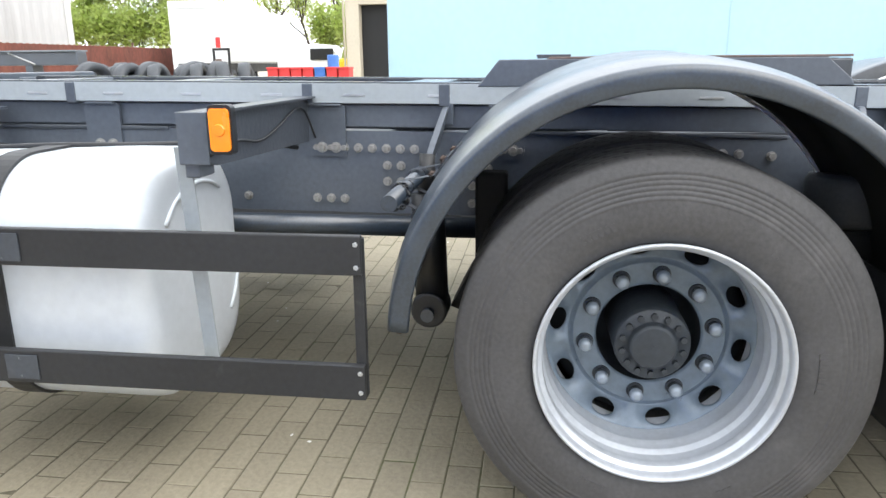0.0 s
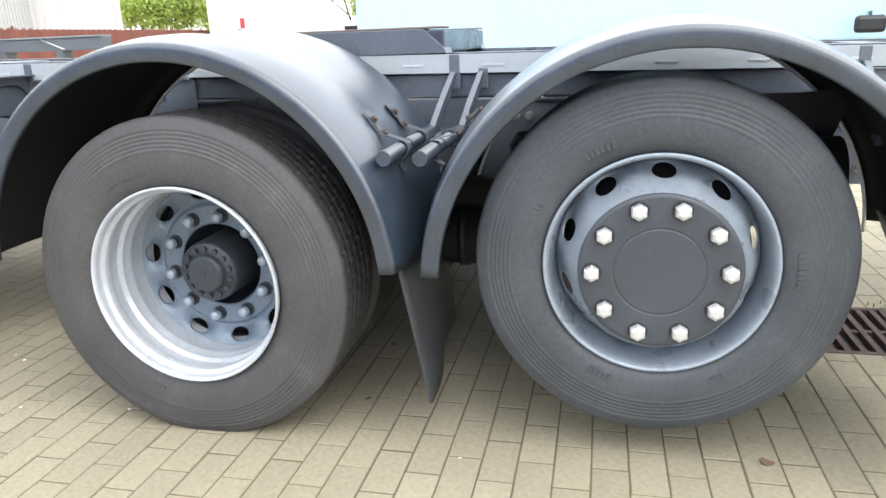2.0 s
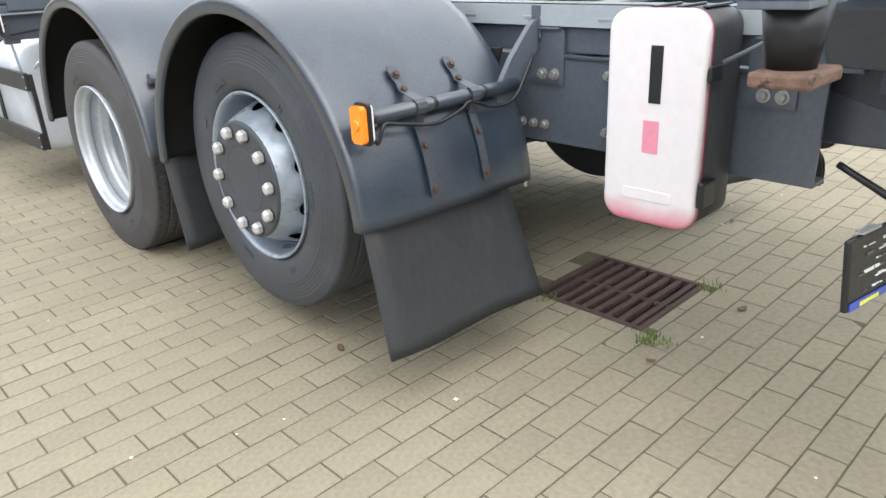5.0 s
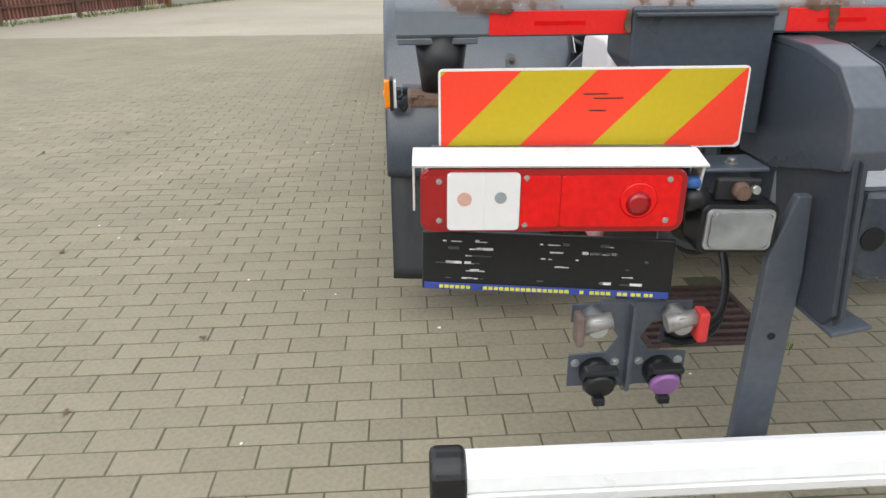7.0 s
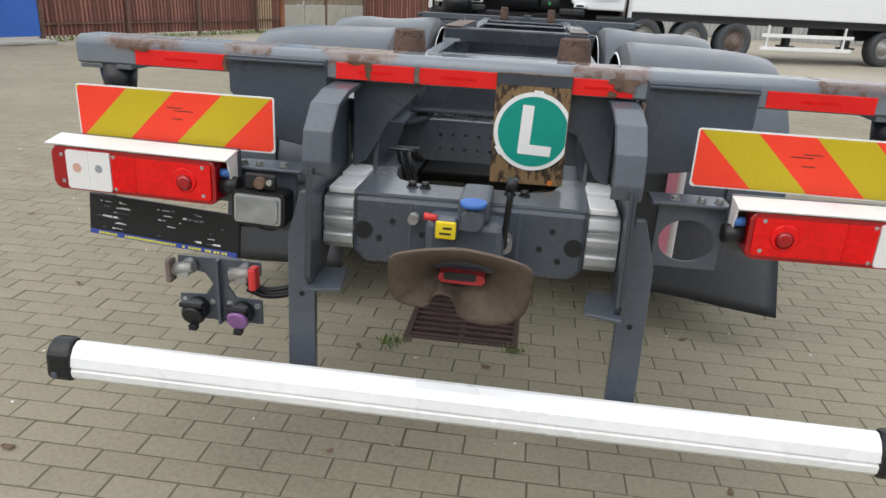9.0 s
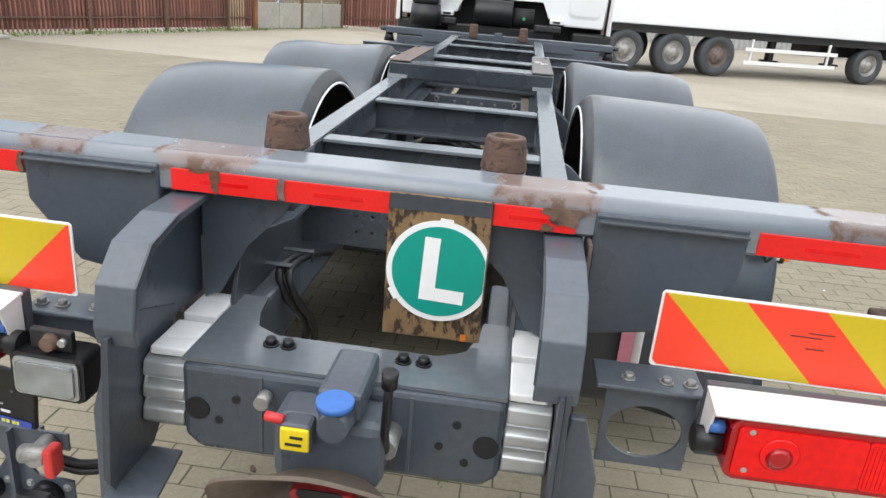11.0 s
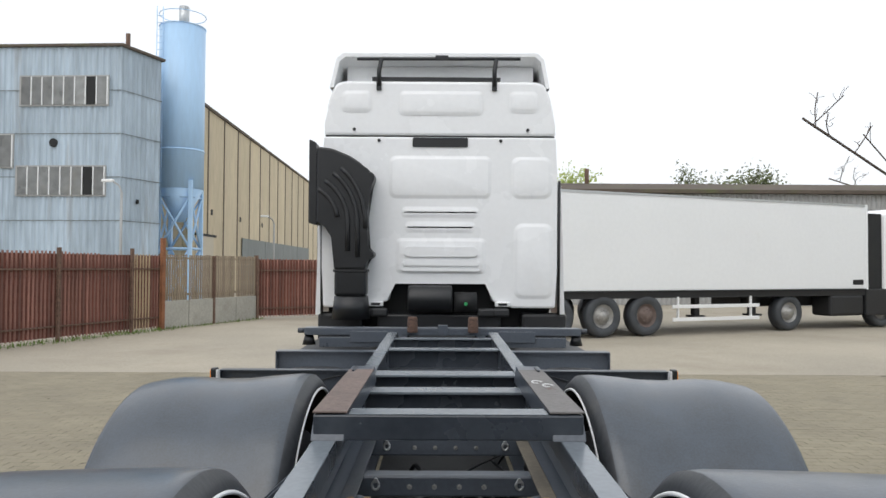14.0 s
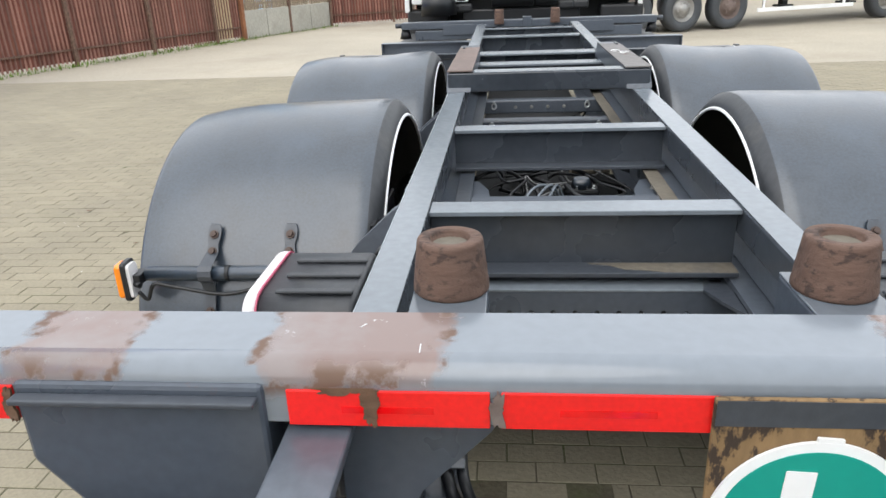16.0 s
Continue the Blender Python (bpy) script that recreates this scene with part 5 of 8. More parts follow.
# trailer sockets on a cross-shaped bracket
sk = empty("socket_bracket", Matrix.Translation((-0.714, -1.915, 0.552)), truck)
sk["label"] = "grey bracket with trailer sockets and air couplings"
bm = bmesh.new()
prism(bm, [(-0.125, -0.095), (-0.025, -0.095), (0.0, -0.10), (0.025, -0.095), (0.125, -0.095), (0.125, -0.02), (0.045, -0.015), (0.022, 0.02), (0.045, 0.055), (0.125, 0.06), (0.125, 0.10), (-0.125, 0.10), (-0.125, 0.06), (-0.045, 0.055), (-0.022, 0.02), (-0.045, -0.015), (-0.125, -0.02)], "y", 0, 0.006)
part("bracket_plate", bm, STEEL, sk)
quick("spine", STEEL, sk, box, -0.004, 0.004, -0.02, 0.0, -0.10, 0.10)
quick("hanger", STEEL, sk, box, -0.06, 0.06, 0.0065, 0.02, 0.05, 0.10)
for x, lidm, lab in ((-0.068, BLACK, ""), (0.068, PURPLE, "purple socket lid")):
    so = empty("socket", sk.matrix_basis @ Matrix.Translation((x, -0.0, -0.058)), truck)
    if lab:
        so["label"] = "trailer socket with purple lid"
    quick("socket_body", BLACK, so, cyl, (0, -0.002, 0), (0, -0.045, 0), 0.034, seg=20)
    quick("socket_lid", lidm, so, cyl, (0, -0.0455, -0.006), (0, -0.056, -0.010), 0.033 if lab else 0.036, 0.028, seg=20)
    quick("lid_hinge", BLACK, so, box, -0.034, 0.034, -0.062, -0.035, 0.022, 0.036, 0.004)
    quick("lid_catch", BLACK, so, box, -0.012, 0.012, -0.058, -0.035, -0.052, -0.034, 0.003)
    for dx in (-0.042, 0.042):
        bolt(so, (dx, 0, 0.02), (0, -1, 0), 0.007, 0.006, GALV)
for x, red in ((-0.085, False), (0.085, True)):
    co = empty("air_coupling", sk.matrix_basis @ Matrix.Translation((x, -0.0, 0.075)), truck)
    co["label"] = "red air coupling" if red else "weathered metal air coupling"
    quick("coupling_body", GALV if not red else BOLT, co, cyl, (0, -0.002, 0), (0.0, -0.06, 0), 0.024, 0.02, seg=16)
    quick("coupling_head", BOLT, co, cyl, (-0.03, -0.045, 0), (0.03, -0.045, 0.012), 0.02, 0.017, seg=14)
    quick("coupling_cap", REDK if red else RUSTPAD, co, box, 0.028 if red else -0.045, 0.05 if red else -0.028, -0.07, -0.03, -0.035, 0.032, 0.006)
bm = bmesh.new()
for k in range(2):
    hose(bm, [(-0.64, -1.90, 0.58 - 0.02 * k), (-0.58, -1.88, 0.555 - 0.02 * k), (-0.50, -1.85, 0.575 - 0.02 * k), (-0.46, -1.78, 0.64), (-0.42, -1.6, 0.72)], 0.009)
part("air_hose", bm, BLACK, truck)
bm = bmesh.new()
hose(bm, [(-0.66, -1.86, 0.79), (-0.60, -1.87, 0.745), (-0.54, -1.86, 0.75), (-0.50, -1.8, 0.8)], 0.006)
part("lamp_cable", bm, BLACK, truck)

BRASS = mat("dull_brass", (0.34, 0.22, 0.10), 0.45, 0.5, 0.3, 60, 9, 0.05)
# rear frame crossmember and tow fitting
rc = empty("end_crossmember", None, truck)
rc["label"] = "grey cast rear crossmember with towing fitting"
bm = bmesh.new()
prism(bm, [(0.307, 0.893), (-0.307, 0.893), (-0.307, 0.735), (-0.275, 0.708), (0.275, 0.708), (0.307, 0.735)], "y", -1.965, -1.86, 0.012)
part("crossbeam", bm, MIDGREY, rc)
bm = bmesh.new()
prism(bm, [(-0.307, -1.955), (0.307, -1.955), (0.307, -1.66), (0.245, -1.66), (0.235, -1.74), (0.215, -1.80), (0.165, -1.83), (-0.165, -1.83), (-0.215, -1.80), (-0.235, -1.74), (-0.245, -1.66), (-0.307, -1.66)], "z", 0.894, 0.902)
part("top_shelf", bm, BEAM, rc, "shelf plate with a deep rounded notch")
for s in (-1, 1):
    quick("side_arm", STEEL, rc, box, *span(s, 0.25, 0.305), -1.86, -1.40, 0.74, 0.89, 0.01)
quick("seam", STEEL, rc, box, -0.155, -0.148, -1.9675, -1.964, 0.72, 0.885, 0.001)
quick("seam", STEEL, rc, box, 0.13, 0.137, -1.9675, -1.964, 0.72, 0.885, 0.001)
for x in (-0.165, -0.13, 0.10, 0.14):
    bolt(rc, (x, -1.87, 0.902), (0, 0, 1), 0.012, 0.016, BLACK)
for x, z in ((-0.20, 0.83), (-0.235, 0.78), (0.19, 0.79), (0.22, 0.84), (0.05, 0.75), (0.24, 0.76), (-0.12, 0.80)):
    quick("plate_hole", NEARBLACK, rc, cyl, (x, -1.9655, z), (x, -1.968, z), 0.008, seg=12)
for x in (-0.277, 0.277):
    quick("side_opening", NEARBLACK, rc, cyl, (x, -1.9655, 0.80), (x, -1.9685, 0.80), 0.024, seg=14)
quick("coupling_head", STEEL, rc, box, -0.10, 0.10, -2.06, -1.96, 0.74, 0.875, 0.02)
quick("valve_body", STEEL, rc, cyl, (0.02, -2.05, 0.893), (0.02, -2.105, 0.893), 0.033, 0.026, seg=24)
quick("valve_cap", BLUECAP, rc, cyl, (0.02, -2.085, 0.926), (0.02, -2.085, 0.938), 0.032, seg=20)
quick("valve_arm", STEEL, rc, box, -0.02, 0.06, -2.06, -1.90, 0.88, 0.935, 0.01)
quick("tag_box", STEEL, rc, box, -0.07, -0.015, -2.105, -2.061, 0.842, 0.89, 0.008)
quick("tag", YELTAG, rc, box, -0.066, -0.016, -2.113, -2.1065, 0.845, 0.89, 0.004)
quick("tag_mark", BLACKM, rc, box, -0.056, -0.028, -2.1145, -2.1135, 0.857, 0.862)
quick("tag_mark", BLACKM, rc, box, -0.048, -0.026, -2.1145, -2.1135, 0.871, 0.876)
quick("stub", REDK, rc, cyl, (-0.066, -2.09, 0.889), (-0.098, -2.09, 0.893), 0.009, seg=10)
quick("stub_base", BOLT, rc, cyl, (-0.14, -1.97, 0.85), (-0.14, -2.0, 0.85), 0.014, seg=12)
bm = bmesh.new()
pipe(bm, [(0.10, -2.02, 0.80), (0.10, -2.05, 0.86), (0.105, -2.07, 0.94), (0.107, -2.075, 0.985)], 0.008)
cyl(bm, (0.107, -2.075, 0.97), (0.108, -2.076, 1.0), 0.014, seg=12)
part("lever", bm, BLACK, rc)
quick("lever_mount", BOLT, rc, cyl, (0.10, -1.96, 0.81), (0.10, -2.03, 0.81), 0.02, seg=12)

# brown rubber hood below
hd = empty("towing_hood", None, truck)
hd["label"] = "dirty brown funnel of the towing jaw"
bm = bmesh.new()
m = 7
front, back = [], []
# boxy mouth with a slightly arched top, a deeper offside lobe and a notch in the lower edge
corners = [(0.18, 0.735), (0.18, 0.80), (0.165, 0.822), (0.10, 0.838), (0.005, 0.85), (-0.09, 0.838), (-0.155, 0.822), (-0.17, 0.80), (-0.17, 0.70), (-0.155, 0.668), (-0.12, 0.655), (-0.075, 0.66),
           (-0.066, 0.70), (-0.04, 0.713), (-0.012, 0.70), (-0.002, 0.64), (0.035, 0.618), (0.085, 0.614), (0.135, 0.632), (0.168, 0.668)]
mouth = []
for i in range(len(corners)):
    a, b = Vector(corners[i]), Vector(corners[(i + 1) % len(corners)])
    mouth += [a.lerp(b, k / 5) for k in range(5)]
n = len(mouth)
for _ in range(3):
    mouth = [(mouth[i - 1] + 2 * mouth[i] + mouth[(i + 1) % n]) / 4 for i in range(n)]
for i in range(n):
    x, z = mouth[i][0] - 0.005, mouth[i][1]
    r = math.hypot(x, z - 0.735)
    c, d = x / r, (z - 0.735) / r
    y = -2.075 - 0.11 * min(1, max(0, (z - 0.59) / 0.22))
    tx, tz = 0.066 * c, 0.736 + 0.024 * d
    f, b = [], []
    for k in range(m):
        t = k / (m - 1)
        q = (0.005 + x + (tx - x) * t, y + (-2.035 - y) * t ** 1.25, z + (tz - z) * t)
        f.append(bm.verts.new(q))
        b.append(bm.verts.new((q[0], q[1] + 0.007, q[2] + 0.004 * d)))
    front.append(f)
    back.append(b)
for i in range(n):
    p = (i + 1) % n
    for k in range(m - 1):
        for g in (front, back):
            bm.faces.new((g[i][k], g[p][k], g[p][k + 1], g[i][k + 1])).smooth = True
    bm.faces.new((front[i][0], front[p][0], back[p][0], back[i][0]))
bm.faces.new([r[-1] for r in back])
part("hood_shell", bm, BROWNFLAP, hd)
bm = bmesh.new()
prism(bm, rounded(-0.056, 0.062, 0.722, 0.748, 0.011), "y", -2.088, -2.03, 0.003)
part("jaw_ring", bm, mat("faded_red_jaw_paint", (0.45, 0.035, 0.04), 0.45, 0, 0.3, 60, 12, 0.05, (0.12, 0.06, 0.05), 0.35, 14), hd, "worn red jaw rim")
bm = bmesh.new()
prism(bm, rounded(-0.043, 0.04, 0.732, 0.752, 0.008), "y", -2.0915, -2.0885, 0.001)
part("jaw_plate", bm, BLACKM, hd)

# green L sign on its rusty plate
ls = empty("sign", None, truck)
ls["label"] = "round green sign with white letter L on rusty plate"
quick("sign_plate", RUSTPLATE, ls, box, 0.037, 0.240, -1.7695, -1.7625, 0.909, 1.212, 0.002)
quick("plate_band", STEEL_WORN, ls, box, 0.039, 0.238, -1.7702, -1.7697, 1.180, 1.2105)
CX, CZ, CUTX = 0.146, 1.058, 0.237


def cut_disc(r, limit):
    """A disc outline whose side is trimmed flat at the plate's edge."""
    return [(min(CX + r * math.cos(2 * math.pi * k / 72), limit), CZ + r * math.sin(2 * math.pi * k / 72)) for k in range(72)]


bm = bmesh.new()
prism(bm, [p for k, p in enumerate(cut_disc(0.107, CUTX)) if p[0] < CUTX or abs(p[1] - CZ) > 0.05], "y", -1.774, -1.7705)
for a in (94, -32):
    box(bm, -0.013, 0.013, -0.0017, 0.0017, 0.10, 0.1115, 0.0, Matrix.Translation((CX, -1.7722, CZ)) @ Matrix.Rotation(radians(a - 90), 4, "Y"))
part("sign_rim", bm, SIGNW, ls)
bm = bmesh.new()
prism(bm, [p for k, p in enumerate(cut_disc(0.0955, CUTX - 0.001)) if p[0] < CUTX - 0.001 or abs(p[1] - CZ) > 0.02], "y", -1.7751, -1.7741)
part("sign_face", bm, GREEN, ls)
lm = Matrix.Translation((0.152, -1.7761, 1.062)) @ Matrix.Rotation(radians(2.5), 4, "Y")
quick("letter_stroke", SIGNW, ls, box, -0.041, -0.010, -0.0005, 0.0005, -0.067, 0.067, 0, lm)
quick("letter_foot", SIGNW, ls, box, -0.0098, 0.049, -0.0005, 0.0005, -0.067, -0.039, 0, lm)
quick("sticker", mat("orange_sticker", (0.7, 0.2, 0.02), 0.5), ls, box, 0.20, 0.212, -1.771, -1.77, 0.91, 0.925)

def pillow(bm, s, xa, xb, y0, y1, z0, z1, r, soft):
    """A shell from xa to xb with rounded corners whose face at xb is softened all round."""
    way = 1 if xb > xa else -1
    loops = []
    for x, ins in ((xa, 0.0), (xb - way * soft, 0.0), (xb - way * soft * 0.62, soft * 0.08), (xb - way * soft * 0.3, soft * 0.3), (xb - way * soft * 0.08, soft * 0.62), (xb, soft), (xb, soft * 1.6)):
        loops.append([bm.verts.new((s * x, b, c)) for b, c in rounded(y0 + ins, y1 - ins, z0 + ins, z1 - ins, max(0.006, r - ins), 8)])
    for a, b in zip(loops, loops[1:]):
        for i in range(len(a)):
            j = (i + 1) % len(a)
            bm.faces.new((a[i], a[j], b[j], b[i])).smooth = True
    bm.faces.new(loops[0])
    bm.faces.new(loops[-1])


# extinguisher boxes beside the frame
def toolbox(s):
    t = empty("toolbox", pose(s * 0.0, 0, 0), truck)
    t["label"] = "pinkish white plastic box with dark back and latches"
    out = 0.0 if s < 0 else 0.032
    bm = bmesh.new()
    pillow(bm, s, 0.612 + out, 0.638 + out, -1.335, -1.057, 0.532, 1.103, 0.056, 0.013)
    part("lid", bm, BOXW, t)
    bm = bmesh.new()
    pillow(bm, s, 0.608, 0.435, -1.334, -1.059, 0.531, 1.100, 0.055, 0.012)
    part("box_back", bm, FLAP, t, "dark plastic back shell")
    bm = bmesh.new()
    prism(bm, rounded(-1.3365, -1.0565, 0.529, 1.104, 0.058, 8), "x", *span(s, 0.6085, 0.6115 + out))
    part("seal_edge", bm, PINK if s < 0 else LABELPINK, t, "faded red rim")
    quick("window", BLACK, t, box, *span(s, 0.6382 + out, 0.6405 + out), -1.222, -1.187, 0.868, 1.015, 0.001)
    quick("label_patch", LABELPINK, t, box, *span(s, 0.6382 + out, 0.6395 + out), -1.222, -1.176, 0.735, 0.822, 0.001)
    bm = bmesh.new()
    prism(bm, rounded(-1.27, -1.12, 0.60, 0.632, 0.008, 3), "x", *span(s, 0.6365 + out, 0.6405 + out), 0.0015)
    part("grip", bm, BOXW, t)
    for z in (0.66, 0.80, 0.98):
        for k in range(3):
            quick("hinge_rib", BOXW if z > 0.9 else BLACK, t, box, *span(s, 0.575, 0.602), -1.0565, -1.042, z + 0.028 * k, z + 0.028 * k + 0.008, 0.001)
    if s < 0:
        quick("latch", BLACK, t, box, -0.632, -0.56, -1.356, -1.3375, 0.605, 0.675, 0.006)
        quick("latch", BLACK, t, box, -0.63, -0.57, -1.350, -1.3375, 0.93, 0.97, 0.005)
    for k in range(3):
        quick("back_rib", FLAP, t, box, *span(s, 0.44, 0.58), -1.30 + 0.07 * k, -1.285 + 0.07 * k, 1.1005, 1.107, 0.003)
    bm = bmesh.new()
    pipe(bm, [(s * 0.62, -1.37, 0.98), (s * 0.52, -1.5, 1.06), (s * 0.45, -1.58, 1.10)], 0.006)
    part("stay_rod", bm, STEEL, t)


both(toolbox)

# lower cross tubes, perforated plate, hoses inside the frame
pp = empty("perforated_crossmember", None, truck)
pp["label"] = "dark perforated crossmember with two rows of holes"
bm = bmesh.new()
box(bm, -0.402, -0.2445, -0.888, -0.880, 0.75, 0.912)
box(bm, 0.2655, 0.402, -0.888, -0.880, 0.75, 0.912)
for k in range(10):
    x = -0.219 + 0.051 * k
    for z0, z1, zc in ((0.8285, 0.912, 0.857), (0.75, 0.8285, 0.800)):
        hole_cell(bm, x - 0.0255, x + 0.0255, z0, z1, x, zc, 0.0068, 0.0072, -0.888, -0.880, 12)
bmesh.ops.remove_doubles(bm, verts=bm.verts[:], dist=0.0004)
part("holed_plate", bm, MIDGREY, pp, "dark plate with two rows of holes")
bm = bmesh.new()
back = [(0.30 - 0.565 * k / 12, -0.75 - 0.06 * math.sin(math.pi * k / 12)) for k in range(13)]
prism(bm, [(-0.265, -0.8905), (0.30, -0.8905)] + back, "z", 0.9125, 0.9195, 0.002)
part("top_flange", bm, RAIL, pp, "light flange with a hollowed edge")
for s in (-1, 1):
    bm = bmesh.new()
    prism(bm, [(-0.8785, 0.905), (-0.76, 0.905), (-0.80, 0.80), (-0.8785, 0.75)], "x", *span(s, 0.318, 0.33))
    part("corner_gusset", bm, STEEL, pp)
    bm = bmesh.new()
    prism(bm, [(s * 0.334, -1.02), (s * 0.334, -0.75), (s * 0.302, -0.75), (s * 0.272, -0.89), (s * 0.30, -0.96)], "z", 0.9125, 0.9205)
    cg = part("corner_gusset", bm, STEEL_WORN, pp)
    quick("slot", NEARBLACK, cg, box, *span(s, 0.296, 0.322), -0.852, -0.840, 0.9206, 0.9214)
    quick("dust_strip", DUST if s > 0 else STEEL_WORN, truck, box, *span(s, 0.285, 0.334), -0.74, 3.2, 0.951, 0.9585, 0.002)
for y in (-0.34, 0.40, 0.88, 1.40):
    ct = empty("lower_crossmember", None, truck)
    quick("channel", STEEL, ct, box, -0.333, 0.333, y, y + 0.07, 0.88, 0.952, 0.008)
    for x in (-0.245, 0.245):
        bm = bmesh.new()
        sweep(bm, [Vector((x + 0.012 * math.cos(radians(q)), y - 0.007, 0.922 + 0.015 * math.sin(radians(q)))) for q in range(0, 361, 30)], 0.0045, 8)
        cyl(bm, (x, y + 0.002, 0.938), (x, y - 0.012, 0.938), 0.008, seg=8)
        part("eye_bolt", bm, GALV, ct)
    for k in range(4):
        bolt(ct, (-0.13 + 0.085 * k, y, 0.915), (0, -1, 0), 0.007, 0.008, BOLT)
for s in (-1, 1):
    bm = bmesh.new()
    prism(bm, [(s * 0.333, -0.265), (s * 0.333, -0.03), (s * 0.27, -0.05), (s * 0.235, -0.15), (s * 0.225, -0.265)], "z", 0.926, 0.934, 0.001)
    cpl = part("corner_web", bm, STEEL, truck, "grey corner web plate")
    for y in (-0.24, -0.15):
        bolt(cpl, (s * 0.30, y, 0.934), (0, 0, 1), 0.010, 0.014, BOLT)
# pale air lines looped beside the valves
for k in range(3):
    bm = bmesh.new()
    hose(bm, [(-0.16 + 0.03 * k, -0.28, 0.80), (-0.135 + 0.035 * k, -0.22, 0.88), (-0.09 + 0.03 * k, -0.12, 0.925 - 0.01 * k), (-0.04 + 0.018 * k, -0.06, 0.92), (0.0 + 0.012 * k, -0.02, 0.86)], 0.0048)
    part("air_hose", bm, RAIL, truck, "pale grey air line")
random.seed(8)
for y0, y1 in ((-0.5, 0.0), (0.0, 0.6), (0.85, 1.5)):
    for k in range(9):
        bm = bmesh.new()
        p0 = Vector((random.uniform(-0.28, 0.28), y0 + 0.05, random.uniform(0.70, 0.85)))
        p1 = Vector((random.uniform(-0.25, 0.25), y1 - 0.05, random.uniform(0.70, 0.85)))
        mid = (p0 + p1) / 2 + Vector((random.uniform(-0.14, 0.14), random.uniform(-0.1, 0.1), random.uniform(-0.02, 0.1)))
        if k % 3 == 0:
            # some lines run across the frame
            p0, p1 = Vector((-0.31, random.uniform(y0, y1), random.uniform(0.68, 0.82))), Vector((0.31, random.uniform(y0, y1), random.uniform(0.68, 0.82)))
            mid = (p0 + p1) / 2 + Vector((0, random.uniform(-0.1, 0.1), random.uniform(0.0, 0.08)))
        wob = [Vector((random.uniform(-0.09, 0.09), random.uniform(-0.09, 0.09), random.uniform(-0.03, 0.05))) for _ in range(4)]
        hose(bm, [p0, p0.lerp(mid, 0.4) + wob[0], p0.lerp(mid, 0.75) + wob[1], mid, mid.lerp(p1, 0.35) + wob[2], mid.lerp(p1, 0.7) + wob[3], p1], random.choice((0.0035, 0.005, 0.006, 0.009)))
        part("air_hose", bm, random.choice((HOSE, BLACK, BLACK, BLACK, BLACK, BLACK, BLACK, BLACKM)), truck)
for y, x in ((-0.28, 0.1), (-0.25, -0.17), (0.35, 0.12), (0.95, -0.1), (0.95, 0.18)):
    vb = empty("brake_valve", Matrix.Translation((x, y, 0.74)), truck)
    quick("valve_block", BLACK, vb, box, -0.07, 0.07, -0.05, 0.05, -0.05, 0.05, 0.012)
    quick("valve_dome", PLASTIC, vb, cyl, (0, 0, 0.05), (0, 0, 0.085), 0.045, 0.03, seg=20)
    for k in range(4):
        bolt(vb, (-0.05 + 0.033 * k, -0.03, 0.05), (0, 0, 1), 0.008, 0.012, GALV)
for x in (0.028, 0.044):
    quick("blue_fitting", BLUECAP, truck, cyl, (x, -0.255, 0.87), (x, -0.255, 0.905), 0.006, seg=10)
# added sheet, not a known part; keeps the view through the frame dark
quick("belly_plate", NEARBLACK, truck, box, -0.333, 0.333, -0.6, 4.3, 0.62, 0.63)
for s in (-1, 1):
    quick("air_tank", NEARBLACK, truck, cyl, (s * 0.62, -0.15, 0.72), (s * 0.62, -0.55, 0.72), 0.12, seg=24)
# cable loom clamped along the inner side of the frame
lo = empty("cable_loom", None, truck)
lo["label"] = "black cable loom held by steel clamps"
for dx, r in ((0.0, 0.010), (0.024, 0.009)):
    bm = bmesh.new()
    hose(bm, [(-0.285 + dx, -1.06, 0.785), (-0.280 + dx, -1.20, 0.835), (-0.275 + dx, -1.34, 0.878), (-0.270 + dx, -1.45, 0.905), (-0.262 + dx, -1.54, 0.912), (-0.245 + dx, -1.555, 0.872),
              (-0.232 + dx, -1.52, 0.815), (-0.222 + dx, -1.475, 0.762), (-0.218 + dx, -1.46, 0.71), (-0.222 + dx, -1.49, 0.66), (-0.235 + dx, -1.50, 0.60)], r)
    part("cable", bm, BLACK, lo)
for y, z in ((-1.335, 0.890), (-1.525, 0.924)):
    bm = bmesh.new()
    box(bm, -0.333, -0.236, y - 0.011, y + 0.011, z + 0.001, z + 0.004, 0.001)
    box(bm, -0.239, -0.236, y - 0.011, y + 0.011, z - 0.026, z + 0.001)
    part("clamp", bm, STEEL_WORN, lo, "grey steel clamp")
for s in (-1, 1):
    # slanting stays from the rear arms to the frame
    bm = bmesh.new()
    prism(bm, [(-1.66, 1.04), (-1.30, 0.97), (-1.30, 0.94), (-1.72, 0.82), (-1.74, 0.86)], "x", *span(s, 0.30, 0.312), 0.002)
    part("diagonal_stay", bm, STEEL_WORN, truck)

